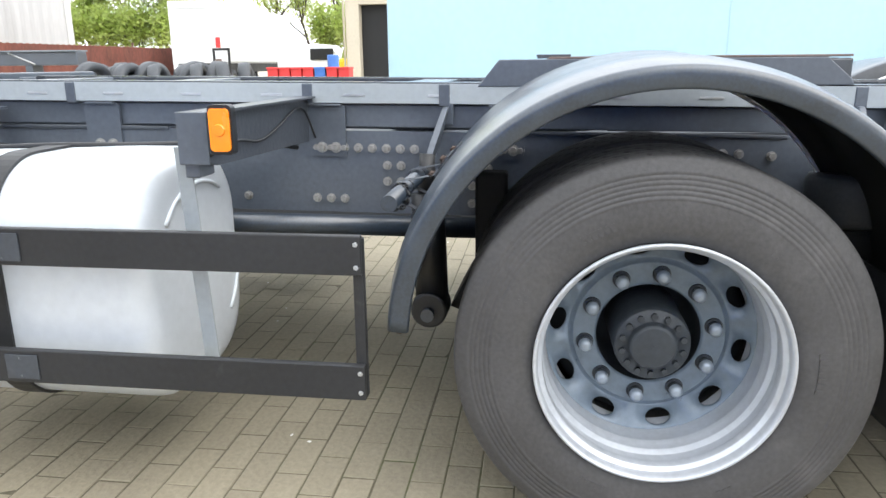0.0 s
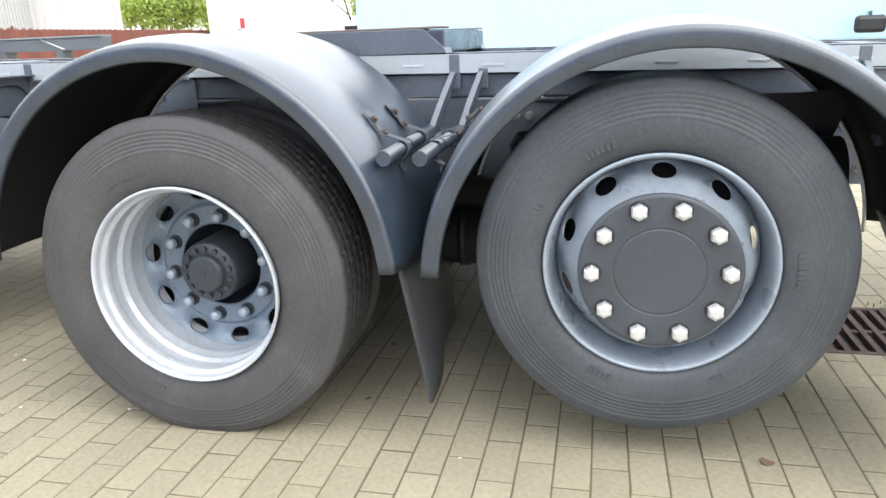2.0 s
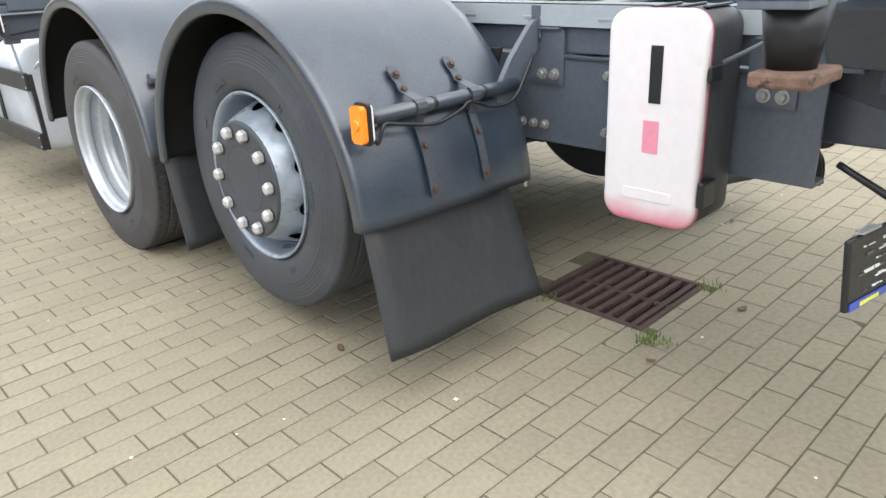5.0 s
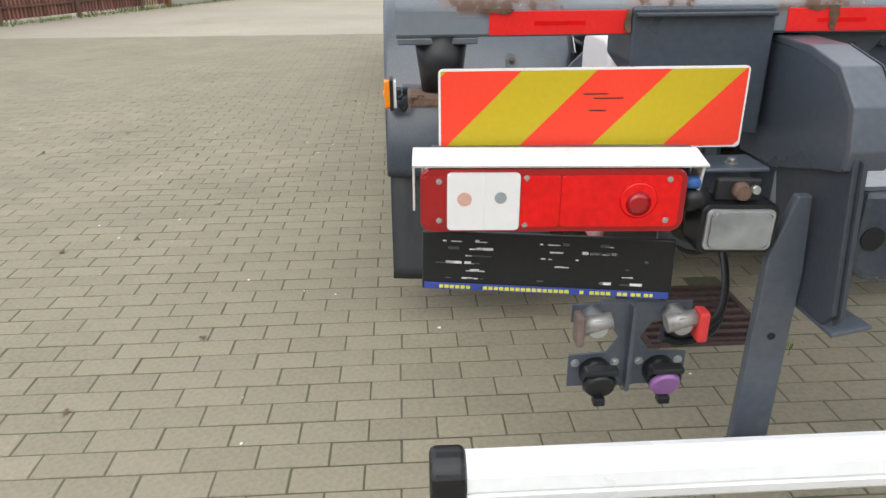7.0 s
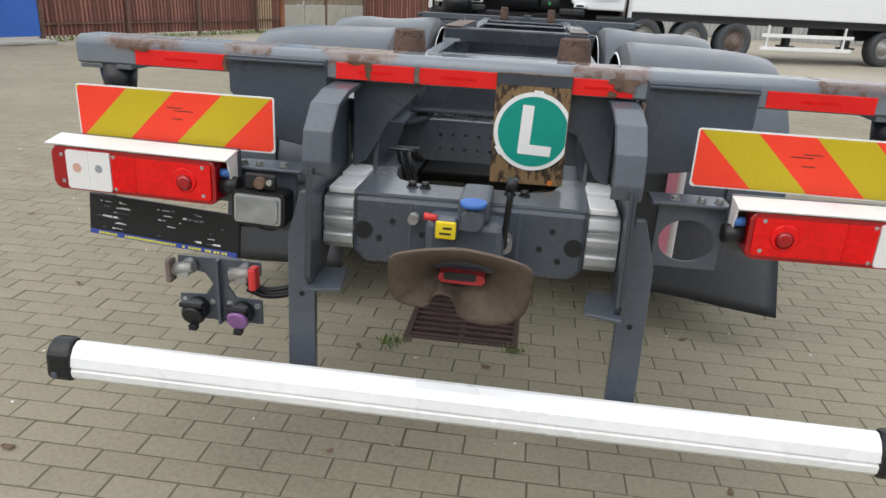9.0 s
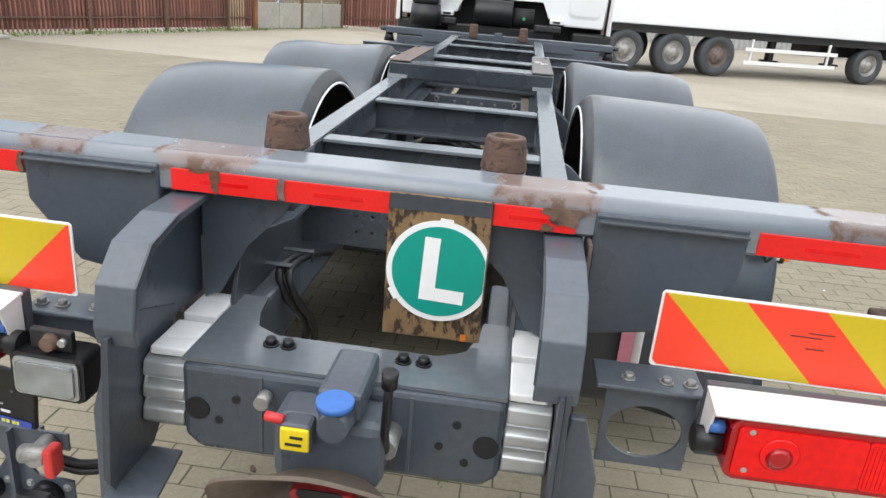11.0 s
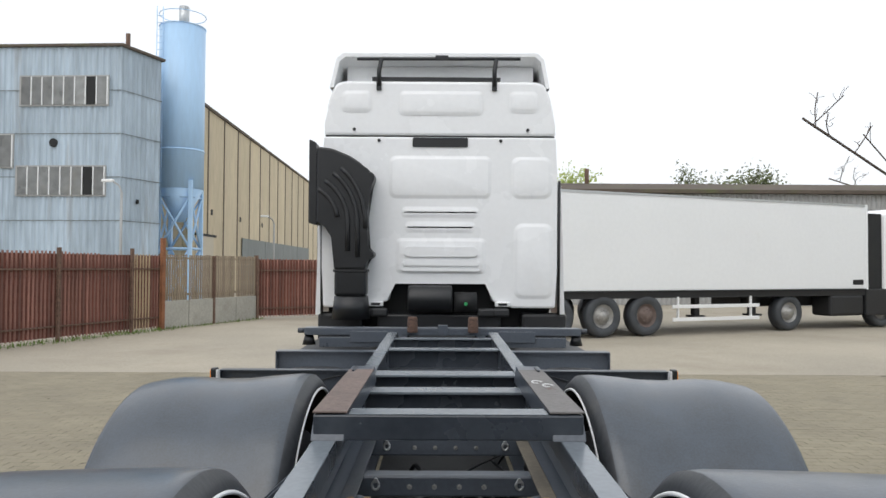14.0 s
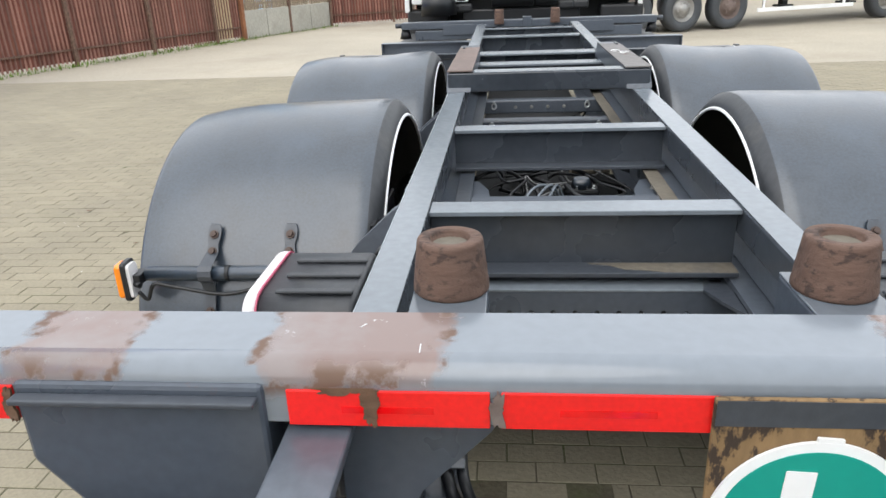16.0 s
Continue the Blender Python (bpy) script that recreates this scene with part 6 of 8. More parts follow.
# ---- front beam ----
fb = empty("front_beam", Matrix.Translation((0, 0.18, -0.008)), truck)
fb["label"] = "grey front crossbeam with two rusty cones"
quick("beam", STEEL, fb, box, -1.13, 1.13, 4.04, 4.17, 1.112, 1.172, 0.006)
quick("beam_shelf", STEEL, fb, box, -1.0, 1.0, 4.0, 4.04, 1.02, 1.10, 0.004)
for s in (-1, 1):
    quick("end_pin", STEEL_WORN, fb, cyl, (s * 1.13, 4.1, 1.145), (s * 1.19, 4.1, 1.145), 0.022, seg=14)
    quick("lock_foot", BLACK, fb, cyl, (s * 1.10, 4.1, 1.11), (s * 1.10, 4.1, 1.03), 0.035, 0.055, seg=16)
    bm = bmesh.new()
    lathe(bm, [(-0.04, 0.042), (0.0, 0.043), (0.07, 0.04), (0.085, 0.036), (0.085, 0.001)], 24)
    part("guide_cone", bm, CONERUST, fb, "rusty guide cone", at=Matrix.Translation((s * 0.247, 4.03, 1.18)) @ Matrix.Rotation(radians(-90), 4, "Y"))
    quick("cheek", STEEL, fb, box, *span(s, 0.45, 0.75), 3.985, 3.999, 1.06, 1.15, 0.003)
quick("centre_post", STEEL, fb, box, -0.04, 0.04, 4.02, 4.039, 1.112, 1.20, 0.005)

# ---- cab ----
cab = empty("cab", Matrix.Translation((-0.02, 5.5, 0.035)), truck)
cab["label"] = "white sleeper cab with roof spoiler and black air intake"
bm = bmesh.new()
outline = [(-1.17, 1.22), (-1.185, 1.6), (-1.19, 2.6), (-1.175, 2.935), (1.155, 2.935), (1.17, 2.6), (1.165, 1.6), (1.15, 1.22), (0.70, 1.22), (0.70, 1.28), (0.52, 1.28), (0.50, 1.40), (0.46, 1.48), (-0.46, 1.48), (-0.50, 1.40), (-0.52, 1.28), (-0.74, 1.28), (-0.74, 1.22)]
prism(bm, outline, "y", 0.0, 1.95, 0.02)
part("cab_shell", bm, WHITE, cab)
bm = bmesh.new()
prism(bm, [(-1.175, 2.943), (-1.17, 3.05), (-1.12, 3.35), (-1.06, 3.47), (-0.98, 3.50), (0.96, 3.50), (1.04, 3.47), (1.10, 3.35), (1.15, 3.05), (1.155, 2.943)], "y", 0.004, 1.8, 0.03)
part("high_roof", bm, WHITE, cab)
quick("roof_seam", BLACK, cab, box, -1.16, 1.14, 0.01, 1.7, 2.934, 2.944)
bm = bmesh.new()
sp = [(-1.13, 3.44), (-1.06, 3.74), (-0.99, 3.79), (0.97, 3.80), (1.04, 3.74), (1.10, 3.44)]
spi = [(-1.09, 3.44), (-1.03, 3.71), (-0.97, 3.755), (0.95, 3.765), (1.01, 3.71), (1.06, 3.44)]
for y, q in ((0.05, sp),):
    lo = [bm.verts.new((p[0], 0.05, p[1])) for p in sp]
    hi = [bm.verts.new((p[0] * 0.98, 1.6, 3.40 + (p[1] - 3.44) * 0.5)) for p in sp]
    li = [bm.verts.new((p[0], 0.05, p[1])) for p in spi]
    hi2 = [bm.verts.new((p[0] * 0.98, 1.55, 3.40 + (p[1] - 3.44) * 0.45)) for p in spi]
    for i in range(len(sp) - 1):
        bm.faces.new((lo[i], lo[i + 1], hi[i + 1], hi[i]))
        bm.faces.new((li[i], li[i + 1], hi2[i + 1], hi2[i]))
        bm.faces.new((lo[i], lo[i + 1], li[i + 1], li[i]))
part("roof_spoiler", bm, WHITE, cab)
# added white panel; brightens the hollow under the spoiler
quick("spoiler_back", WHITE, cab, box, -0.98, 0.96, 0.28, 0.30, 3.50, 3.72)
for x in (-0.625, 0.535):
    bm = bmesh.new()
    pipe(bm, [(x, -0.01, 3.44), (x, -0.015, 3.60), (x + 0.02, 0.02, 3.72)], 0.022, 8)
    box(bm, x - 0.025, x + 0.025, -0.025, 0.005, 3.40, 3.50, 0.004)
    part("spoiler_strut", bm, BLACK, cab)
bm = bmesh.new()
pipe(bm, [(-0.85, 0.03, 3.725), (0.8, 0.03, 3.735)], 0.016, 8)
box(bm, -0.06, 0.07, 0.0, 0.04, 3.715, 3.76, 0.004)
part("spoiler_rail", bm, BLACK, cab)
quick("ledge", BLACK, cab, box, -0.70, 0.60, 0.05, 0.09, 3.515, 3.55)
quick("roof_beacon", RUSTPAD, cab, cyl, (0.36, 0.6, 3.70), (0.36, 0.6, 3.86), 0.02, seg=12)
bm = bmesh.new()
prism(bm, rounded(-0.285, 0.27, 2.83, 2.925, 0.012), "y", -0.012, -0.0005, 0.003)
part("vent_panel", bm, BLACK, cab, "dark rectangular vent")
for x, z in ((-0.87, 3.005), (0.87, 3.005), (-0.62, 2.895), (0.60, 2.895)):
    quick("plug", BLACK, cab, cyl, (x, -0.001, z), (x, -0.012, z), 0.017, seg=14)


def emboss(x0, x1, z0, z1, r, depth=0.014):
    bm = bmesh.new()
    rows = []
    for ins, out in ((0.0, 0.0004), (0.012, 0.18 * depth), (0.03, 0.8 * depth), (0.042, depth)):
        rows.append([bm.verts.new((a, -out, b)) for a, b in rounded(x0 + ins, x1 - ins, z0 + ins, z1 - ins, max(0.004, r - ins * 0.6), 6)])
    for a, b in zip(rows, rows[1:]):
        for k in range(len(a)):
            bm.faces.new((a[k], a[(k + 1) % len(a)], b[(k + 1) % len(a)], b[k])).smooth = True
    bm.faces.new(rows[-1]).smooth = True
    part("pressed_panel", bm, WHITE, cab)


emboss(-0.52, 0.51, 2.31, 2.745, 0.07)
emboss(-0.40, 0.39, 2.115, 2.235, 0.05, 0.010)
emboss(-0.36, 0.35, 1.965, 2.085, 0.05, 0.010)
emboss(-0.45, 0.46, 1.56, 1.92, 0.05, 0.012)
emboss(0.70, 1.12, 2.31, 2.74, 0.09)
emboss(0.73, 1.13, 1.31, 2.07, 0.09)
emboss(-0.42, 0.42, 3.15, 3.40, 0.05, 0.010)
emboss(-1.0, -0.70, 3.18, 3.40, 0.06, 0.010)
emboss(0.68, 0.98, 3.18, 3.40, 0.06, 0.010)
for x0, x1, z0, z1, r, bev in ((-0.38, 0.39, 1.64, 1.685, 0.02, 0.008), (-0.36, 0.37, 1.73, 1.83, 0.03, 0.008), (-0.38, 0.39, 1.585, 1.615, 0.012, 0.006)):
    bm = bmesh.new()
    prism(bm, rounded(x0, x1, z0, z1, r), "y", -0.032, -0.019, bev)
    part("pressed_rib", bm, WHITE, cab)
for x in (-0.64, 0.62):
    quick("tow_eye", WHITE, cab, box, x - 0.075, x + 0.075, -0.04, 0.05, 1.235, 1.285, 0.01)
    quick("tow_slot", BLACK, cab, box, x - 0.045, x + 0.045, -0.0425, -0.0405, 1.247, 1.27)
# side fairings
for s in (-1, 1):
    bm = bmesh.new()
    prism(bm, [(s * 1.20, 1.14), (s * 1.255, 1.14), (s * 1.235, 1.9), (s * 1.215, 2.5), (s * 1.195, 2.5), (s * 1.20, 1.9)], "y", 0.06, 0.6, 0.006)
    part("side_fairing", bm, WHITE, cab)
    bm = bmesh.new()
    pipe(bm, [(s * 1.185, 0.03, 1.15), (s * 1.19, 0.03, 1.7), (s * 1.195, 0.03, 2.5)], 0.014)
    part("seal", bm, BLACK, cab)
    quick("door_edge", BLACK, cab, box, *span(s, 1.188, 1.20), 0.3, 0.34, 2.35, 2.75)
# black intake stack
it = empty("air_intake", Matrix.Translation((-0.02, 5.5, 0.035)), truck)
it["label"] = "black plastic air intake stack behind the cab"
shape = [(-1.20, 2.79), (-1.05, 2.77), (-0.88, 2.70), (-0.76, 2.62), (-0.72, 2.56), (-0.645, 2.53), (-0.64, 2.48), (-0.70, 2.36), (-0.715, 2.1), (-0.715, 1.80), (-0.64, 1.77), (-0.64, 1.72), (-0.715, 1.70), (-0.72, 1.60),
         (-1.03, 1.60), (-1.035, 1.92), (-1.10, 2.02), (-1.20, 2.05)]
bm = bmesh.new()
prism(bm, shape, "y", -0.26, -0.03, 0.02)
part("intake_body", bm, BLACK, it)
bm = bmesh.new()
prism(bm, [(-1.285, 2.87), (-1.22, 2.84), (-1.22, 2.76), (-1.202, 2.74), (-1.202, 2.03), (-1.285, 2.05)], "y", -0.20, 0.02, 0.01)
part("intake_mouth", bm, BLACK, it)
bm = bmesh.new()
for r in (0.40, 0.52, 0.64, 0.74):
    line = []
    cx, cz = -1.30, 2.03
    for a in range(int(84 - r * 40), 4, -8):
        t = radians(a)
        line.append(Vector((cx + r * 0.78 * math.cos(t), -0.262, cz + r * 0.92 * math.sin(t))))
    if r > 0.45:
        line.append(Vector((cx + r * 0.78, -0.262, 2.0)))
    if 0.5 < r < 0.7:
        line.append(Vector((cx + r * 0.78 + 0.0, -0.262, 1.72 if r > 0.6 else 1.78)))
    sweep(bm, line, 0.024, 8)
part("intake_rib", bm, BLACKM, it)
quick("intake_joint", BLACK, it, box, -1.025, -0.715, -0.24, -0.04, 1.34, 1.595, 0.03)
quick("joint_ring", BLACKM, it, box, -1.035, -0.705, -0.25, -0.03, 1.575, 1.60, 0.006)
quick("intake_foot", BLACK, it, cyl, (-0.87, -0.14, 1.12), (-0.87, -0.14, 1.34), 0.19, 0.165, seg=24)
# machinery below the cab rear wall
mc = empty("cab_suspension", Matrix.Translation((-0.02, 5.5, 0.035)), truck)
mc["label"] = "black cab air springs and brackets"
quick("air_bellows", BLACK, mc, cyl, (-0.32, -0.05, 1.31), (0.12, -0.05, 1.31), 0.135, seg=28, bev=0.02)
quick("damper", NEARBLACK, mc, cyl, (0.14, -0.05, 1.28), (0.36, -0.05, 1.28), 0.10, seg=24)
quick("bracket", BLACK, mc, box, -0.62, 0.60, -0.05, 0.1, 1.0, 1.16, 0.02)
quick("filler_cap", mat("green_cap_plastic", (0.04, 0.36, 0.12), 0.4), mc, cyl, (0.25, -0.16, 1.27), (0.25, -0.175, 1.27), 0.017, seg=12)
for x in (-0.75, -0.6, 0.45, 0.6):
    quick("bracket_arm", BLACKM, mc, box, x - 0.08, x + 0.08, -0.12, 0.0, 1.14, 1.22, 0.02)
# added near-black sheet stands in for the dark hollow under the cab
quick("dark_recess", NEARBLACK, mc, box, -1.15, 1.13, 0.25, 0.3, 0.9, 1.48)
quick("gearbox", NEARBLACK, truck, box, -0.33, 0.33, 4.25, 5.4, 0.6, 1.02, 0.05)
for s in (-1, 1):
    quick("step_box", BLACKM, truck, box, *span(s, 0.6, 1.2), 4.25, 5.35, 0.4, 0.98, 0.03)
    quick("front_guard", BLACKM, truck, box, *span(s, 0.8, 1.25), 5.55, 5.75, 0.45, 1.2, 0.03)

# brake chambers and axle gear between the wheels
for s in (-1, 1):
    bc = empty("brake_chamber", Matrix.Translation((s * 0.60, 0.62, 0.50)), truck)
    bc["label"] = "black spring brake chamber between the wheels"
    quick("chamber", NEARBLACK, bc, cyl, (0, -0.16, 0), (0, 0.10, 0), 0.10, seg=24, bev=0.015)
    quick("clamp_ring", BLACKM, bc, cyl, (0, -0.03, 0), (0, 0.0, 0), 0.108, seg=24)
    quick("push_rod", BLACKM, bc, cyl, (0, 0.10, 0), (0, 0.30, 0.01), 0.02, seg=10)
    quick("spring_seat", NEARBLACK, truck, box, *span(s, 0.42, 0.62), 0.45, 0.95, 0.60, 0.70, 0.02)
    quick("air_spring", RUBBER, truck, cyl, (s * 0.53, 0.70, 0.70), (s * 0.53, 0.70, 0.86), 0.13, seg=24, bev=0.03)
    # added plain dark panels that close the space between the wheels
    quick("cross_shield", NEARBLACK, truck, box, *span(s, 0.0, 0.56), 0.76, 0.775, 0.24, 0.60, 0.004)

# bolted corner plates and a dusty cover inside the frame
for s in (-1, 1):
    cp = empty("corner_plate", None, truck)
    cp["label"] = "grey corner plate with brass-coloured bolts"
    bm = bmesh.new()
    prism(bm, [(s * 0.333, 0.46), (s * 0.333, 0.72), (s * 0.27, 0.70), (s * 0.21, 0.60), (s * 0.20, 0.46)], "z", 0.936, 0.944, 0.001)
    part("plate", bm, STEEL, cp)
    for x, y in ((0.30, 0.62), (0.25, 0.62), (0.30, 0.54), (0.25, 0.54)):
        bolt(cp, (s * x, y, 0.944), (0, 0, 1), 0.013, 0.018, BRASS)
quick("dust_cover", DUST, truck, box, 0.09, 0.26, 0.56, 0.74, 0.78, 0.80, 0.006)

# ---- yard and surroundings ----
CONCRETE = mat("dusty_yard_concrete", (0.385, 0.345, 0.275), 0.85, 0, 0.24, 30, 0.35, 0.12, (0.265, 0.224, 0.168), 0.46, 0.30)
PAVER = mat("weathered_concrete_paver", (0.272, 0.240, 0.172), 0.82, 0, 0.22, 55, 1.1, 0.25, (0.208, 0.184, 0.142), 0.40, 1.3, random_tint=0.06)
JOINT = mat("mossy_joint_sand", (0.112, 0.097, 0.064), 0.95, 0, 0.40, 40, 1.5, 0.3, (0.068, 0.110, 0.018), 0.56, 1.8)
RUSTSHEET = mat("rusty_red_sheet", (0.250, 0.128, 0.100), 0.75, 0, 0.5, 14, 1.6, 0.1, (0.42, 0.30, 0.25), 0.46, 2.2, 0.36, 4.0, random_tint=0.4, tall=3.0)
RUSTDARK = mat("dark_red_sheet", (0.135, 0.043, 0.030), 0.8, 0, 0.5, 14, 1.6, 0.1, (0.20, 0.085, 0.05), 0.42, 1.8, tall=3.0)
RUSTORANGE = mat("orange_rusted_post", (0.25, 0.105, 0.05), 0.85, 0, 0.4, 30, 4, 0.15, (0.12, 0.05, 0.03), 0.4, 5)
TANSHEET = mat("tan_fence_sheet", (0.44, 0.34, 0.22), 0.7, 0, 0.25, 14, 2, 0.05, (0.33, 0.17, 0.07), 0.42, 2.4, tall=3.0)
BEIGESLAT = mat("faded_beige_sheet", (0.27, 0.215, 0.155), 0.7, 0, 0.3, 14, 2, 0.1, (0.2, 0.12, 0.09), 0.3, 1.5, random_tint=0.15)
CONBLOCK = mat("pale_concrete_block", (0.42, 0.41, 0.36), 0.85, 0, 0.2, 20, 1.5, 0.12, (0.28, 0.26, 0.22), 0.35, 1.2, random_tint=0.1)
BLUESHEET = mat("weathered_pale_blue_sheet", (0.40, 0.485, 0.56), 0.55, 0.1, 0.3, 6, 1.2, 0.03, (0.30, 0.27, 0.24), 0.38, 1.3, random_tint=0.08, tall=9.0)
SILOBLUE = mat("silo_blue_paint", (0.43, 0.64, 0.88), 0.45, 0, 0.08, 8, 0.8, 0.01, (0.36, 0.47, 0.58), 0.2, 1.2, tall=6.0)
HALLBEIGE = mat("beige_hall_panel", (0.57, 0.49, 0.345), 0.8, 0, 0.16, 6, 0.8, 0.05, (0.33, 0.28, 0.2), 0.35, 0.8, random_tint=0.08, tall=5.0)
DARKWIN = mat("dirty_window_glass", (0.21, 0.22, 0.22), 0.3, 0, 0.4, 3, 0.9, 0.02, (0.28, 0.27, 0.24), 0.45, 0.8, random_tint=0.4)
ROOF = mat("mossy_roof_edge", (0.105, 0.085, 0.068), 0.9, 0, 0.35, 12, 0.8, 0.2, (0.12, 0.14, 0.05), 0.45, 0.7)
DARKCLAD = mat("grey_green_cladding", (0.17, 0.19, 0.185), 0.6, 0, 0.3, 5, 0.8, 0.03, (0.30, 0.31, 0.30), 0.4, 1.5, tall=5.0)
GREYSHEET = mat("grey_corrugated_sheet", (0.38, 0.385, 0.38), 0.6, 0.1, 0.12, 8, 0.7, 0.03, (0.28, 0.25, 0.22), 0.25, 0.8)
TRAILERW = mat("off_white_trailer_panel", (0.83, 0.85, 0.86), 0.4, 0, 0.03, 10, 0.6, 0.005, (0.72, 0.71, 0.68), 0.26, 0.7)
BLUEBODY = mat("light_blue_body_paint", (0.40, 0.60, 0.75), 0.35, 0, 0.05, 10, 0.6, 0.01, (0.26, 0.56, 0.76), 0.2, 0.7)
BLUEWALL = mat("strong_blue_wall_paint", (0.035, 0.13, 0.50), 0.55, 0, 0.12, 12, 0.8, 0.03, (0.06, 0.14, 0.4), 0.3, 1.0)
CREAM = mat("cream_wall_plaster", (0.55, 0.50, 0.40), 0.8, 0, 0.1, 12, 0.6, 0.05, (0.42, 0.37, 0.29), 0.3, 0.6)
LEAF = mat("spring_leaf", (0.36, 0.44, 0.15), 0.6, 0, 0.4, 3, 0.5, 0.0, random_tint=0.4)


def see_through(m, tone):
    """Thin leaves let part of the daylight through."""
    n, l = m.node_tree.nodes, m.node_tree.links
    t, x = n.new("ShaderNodeBsdfTranslucent"), n.new("ShaderNodeMixShader")
    t.inputs["Color"].default_value = (*tone, 1)
    x.inputs["Fac"].default_value = 0.6
    l.new(n["Principled BSDF"].outputs[0], x.inputs[1])
    l.new(t.outputs[0], x.inputs[2])
    l.new(x.outputs[0], n["Material Output"].inputs["Surface"])


see_through(LEAF, (0.62, 0.70, 0.24))
LEAF_DRY = mat("grey_green_leaf", (0.11, 0.13, 0.05), 0.6, 0, 0.4, 3, 0.5, 0.0, random_tint=0.4)
BARK = mat("tree_bark", (0.10, 0.08, 0.065), 0.9, 0, 0.35, 14, 2, 0.3)
GRASS = mat("weed_grass", (0.12, 0.19, 0.03), 0.8, 0, 0.4, 6, 1, 0.0, random_tint=0.3)

HOLE = (-0.303, 0.153, -1.013, -0.557)


def pierced(bm, x0, x1, y0, y1, z):
    """A level sheet with a square hole for the drain."""
    a, b, c, d = HOLE
    o = [bm.verts.new((x, y, z)) for x, y in ((x0, y0), (x1, y0), (x1, y1), (x0, y1))]
    i = [bm.verts.new((x, y, z)) for x, y in ((a, c), (b, c), (b, d), (a, d))]
    for k in range(4):
        q = (k + 1) % 4
        bm.faces.new((o[k], o[q], i[q], i[k]))


tagged(quick("ground", CONCRETE, None, pierced, -400, 400, -400, 400, -0.012), "dusty pale concrete yard with damp patches", "ground", kind="structure")


def local(x, y, dx, dy):
    """A pose at (x, y) on the ground whose x axis points along (dx, dy)."""
    return Matrix.Translation((x, y, 0)) @ Matrix.Rotation(math.atan2(dy, dx), 4, "Z")


def wave_sheet(bm, x0, x1, z0, z1, pitch, amp, y=0.0, thick=0.004, per=6):
    n = max(2, int((x1 - x0) / pitch * per))
    cols = []
    for i in range(n + 1):
        x = x0 + (x1 - x0) * i / n
        w = amp * max(-0.6, min(0.6, math.sin(2 * math.pi * (x - x0) / pitch))) / 0.6
        cols.append([bm.verts.new((x, y + w + o, z)) for o in (0, thick) for z in (z0, z1)])
    for a, b in zip(cols, cols[1:]):
        bm.faces.new((a[0], b[0], b[1], a[1]))
        bm.faces.new((a[2], a[3], b[3], b[2]))
        bm.faces.new((a[1], b[1], b[3], a[3]))
        bm.faces.new((a[0], a[2], b[2], b[0]))
    bm.faces.new((cols[0][0], cols[0][1], cols[0][3], cols[0][2]))
    bm.faces.new((cols[-1][0], cols[-1][2], cols[-1][3], cols[-1][1]))


random.seed(21)


def fence_run(p, q, label, height=1.95, style="rust", panel=1.0, patched=False):
    L = math.hypot(q[0] - p[0], q[1] - p[1])
    f = tagged(empty("fence", local(p[0], p[1], q[0] - p[0], q[1] - p[1])), label, "fence")
    n = max(1, round(L / panel))
    w = L / n
    if style == "rust":
        pitch = L / max(1, round(L / (0.10 if panel < 1.2 else 0.3)))
        bm = bmesh.new()
        prism(bm, [(0.10 * pitch, 0.012), (0.24 * pitch, -0.010), (0.46 * pitch, -0.010), (0.60 * pitch, 0.012)], "z", 0.06, height)
        rib = mesh_of("slat", bm, RUSTSHEET)
        pale = rib.copy()
        pale.materials[0] = TANSHEET
        count = round(L / pitch)
        drop = 0.0
        for i in range(count):
            if i % 9 == 0:
                drop = random.uniform(-0.035, 0.03)
            part("slat", pale if patched and 4 <= count - i <= 9 else rib, None, f, at=Matrix.Translation((i * pitch, random.uniform(-0.002, 0.002), drop + random.uniform(-0.006, 0.006))) @ Matrix.Rotation(random.uniform(-0.004, 0.004), 4, "Y"))
        quick("backing_sheet", RUSTDARK, f, box, 0.0, L, 0.013, 0.018, 0.08, height - 0.04)
        for z in (0.30, height - 0.40):
            quick("rail", RUSTY, f, box, 0, L, -0.05, -0.012, z, z + 0.035)
        if patched:
            quick("end_post", RUSTORANGE, f, box, L - 0.06, L + 0.05, -0.14, -0.055, 0, height + 0.42)
    else:
        for i in range(n):
            quick("concrete_panel", CONBLOCK, f, box, i * w + 0.012, (i + 1) * w - 0.012, -0.03, 0.05, 0.0, 0.72, 0.008)
            m2 = 11
            bm = bmesh.new()
            box(bm, 0, 0.55 * (w - 0.06) / m2, -0.012, 0.012, 0.73, height)
            slat = mesh_of("slat", bm, BEIGESLAT)
            for k in range(m2):
                part("slat", slat, None, f, at=Matrix.Translation((i * w + 0.03 + k * (w - 0.06) / m2, 0, random.uniform(-0.01, 0.01))))
        for z in (0.85, height - 0.12):
            quick("rail", BEIGESLAT, f, box, 0, L, 0.014, 0.05, z, z + 0.05)
    for i in range(0, n + 1, 2):
        quick("post", RUSTY, f, box, i * w - 0.035, i * w + 0.035, -0.13 if style == "rust" else -0.06, -0.061 if style == "rust" else 0.06, 0, height + random.uniform(-0.05, 0.18))
    return f


fence_run((-9.9, 10.0), (-7.30, 16.85), "rusty red corrugated sheet fence with one tan sheet", patched=True)
fence_run((-7.28, 16.9), (-5.80, 20.75), "beige slatted fence on a concrete plinth", style="beige", panel=1.0)
fence_run((-5.78, 20.8), (2.5, 25.2), "rusty red corrugated sheet fence along the yard", height=1.9)

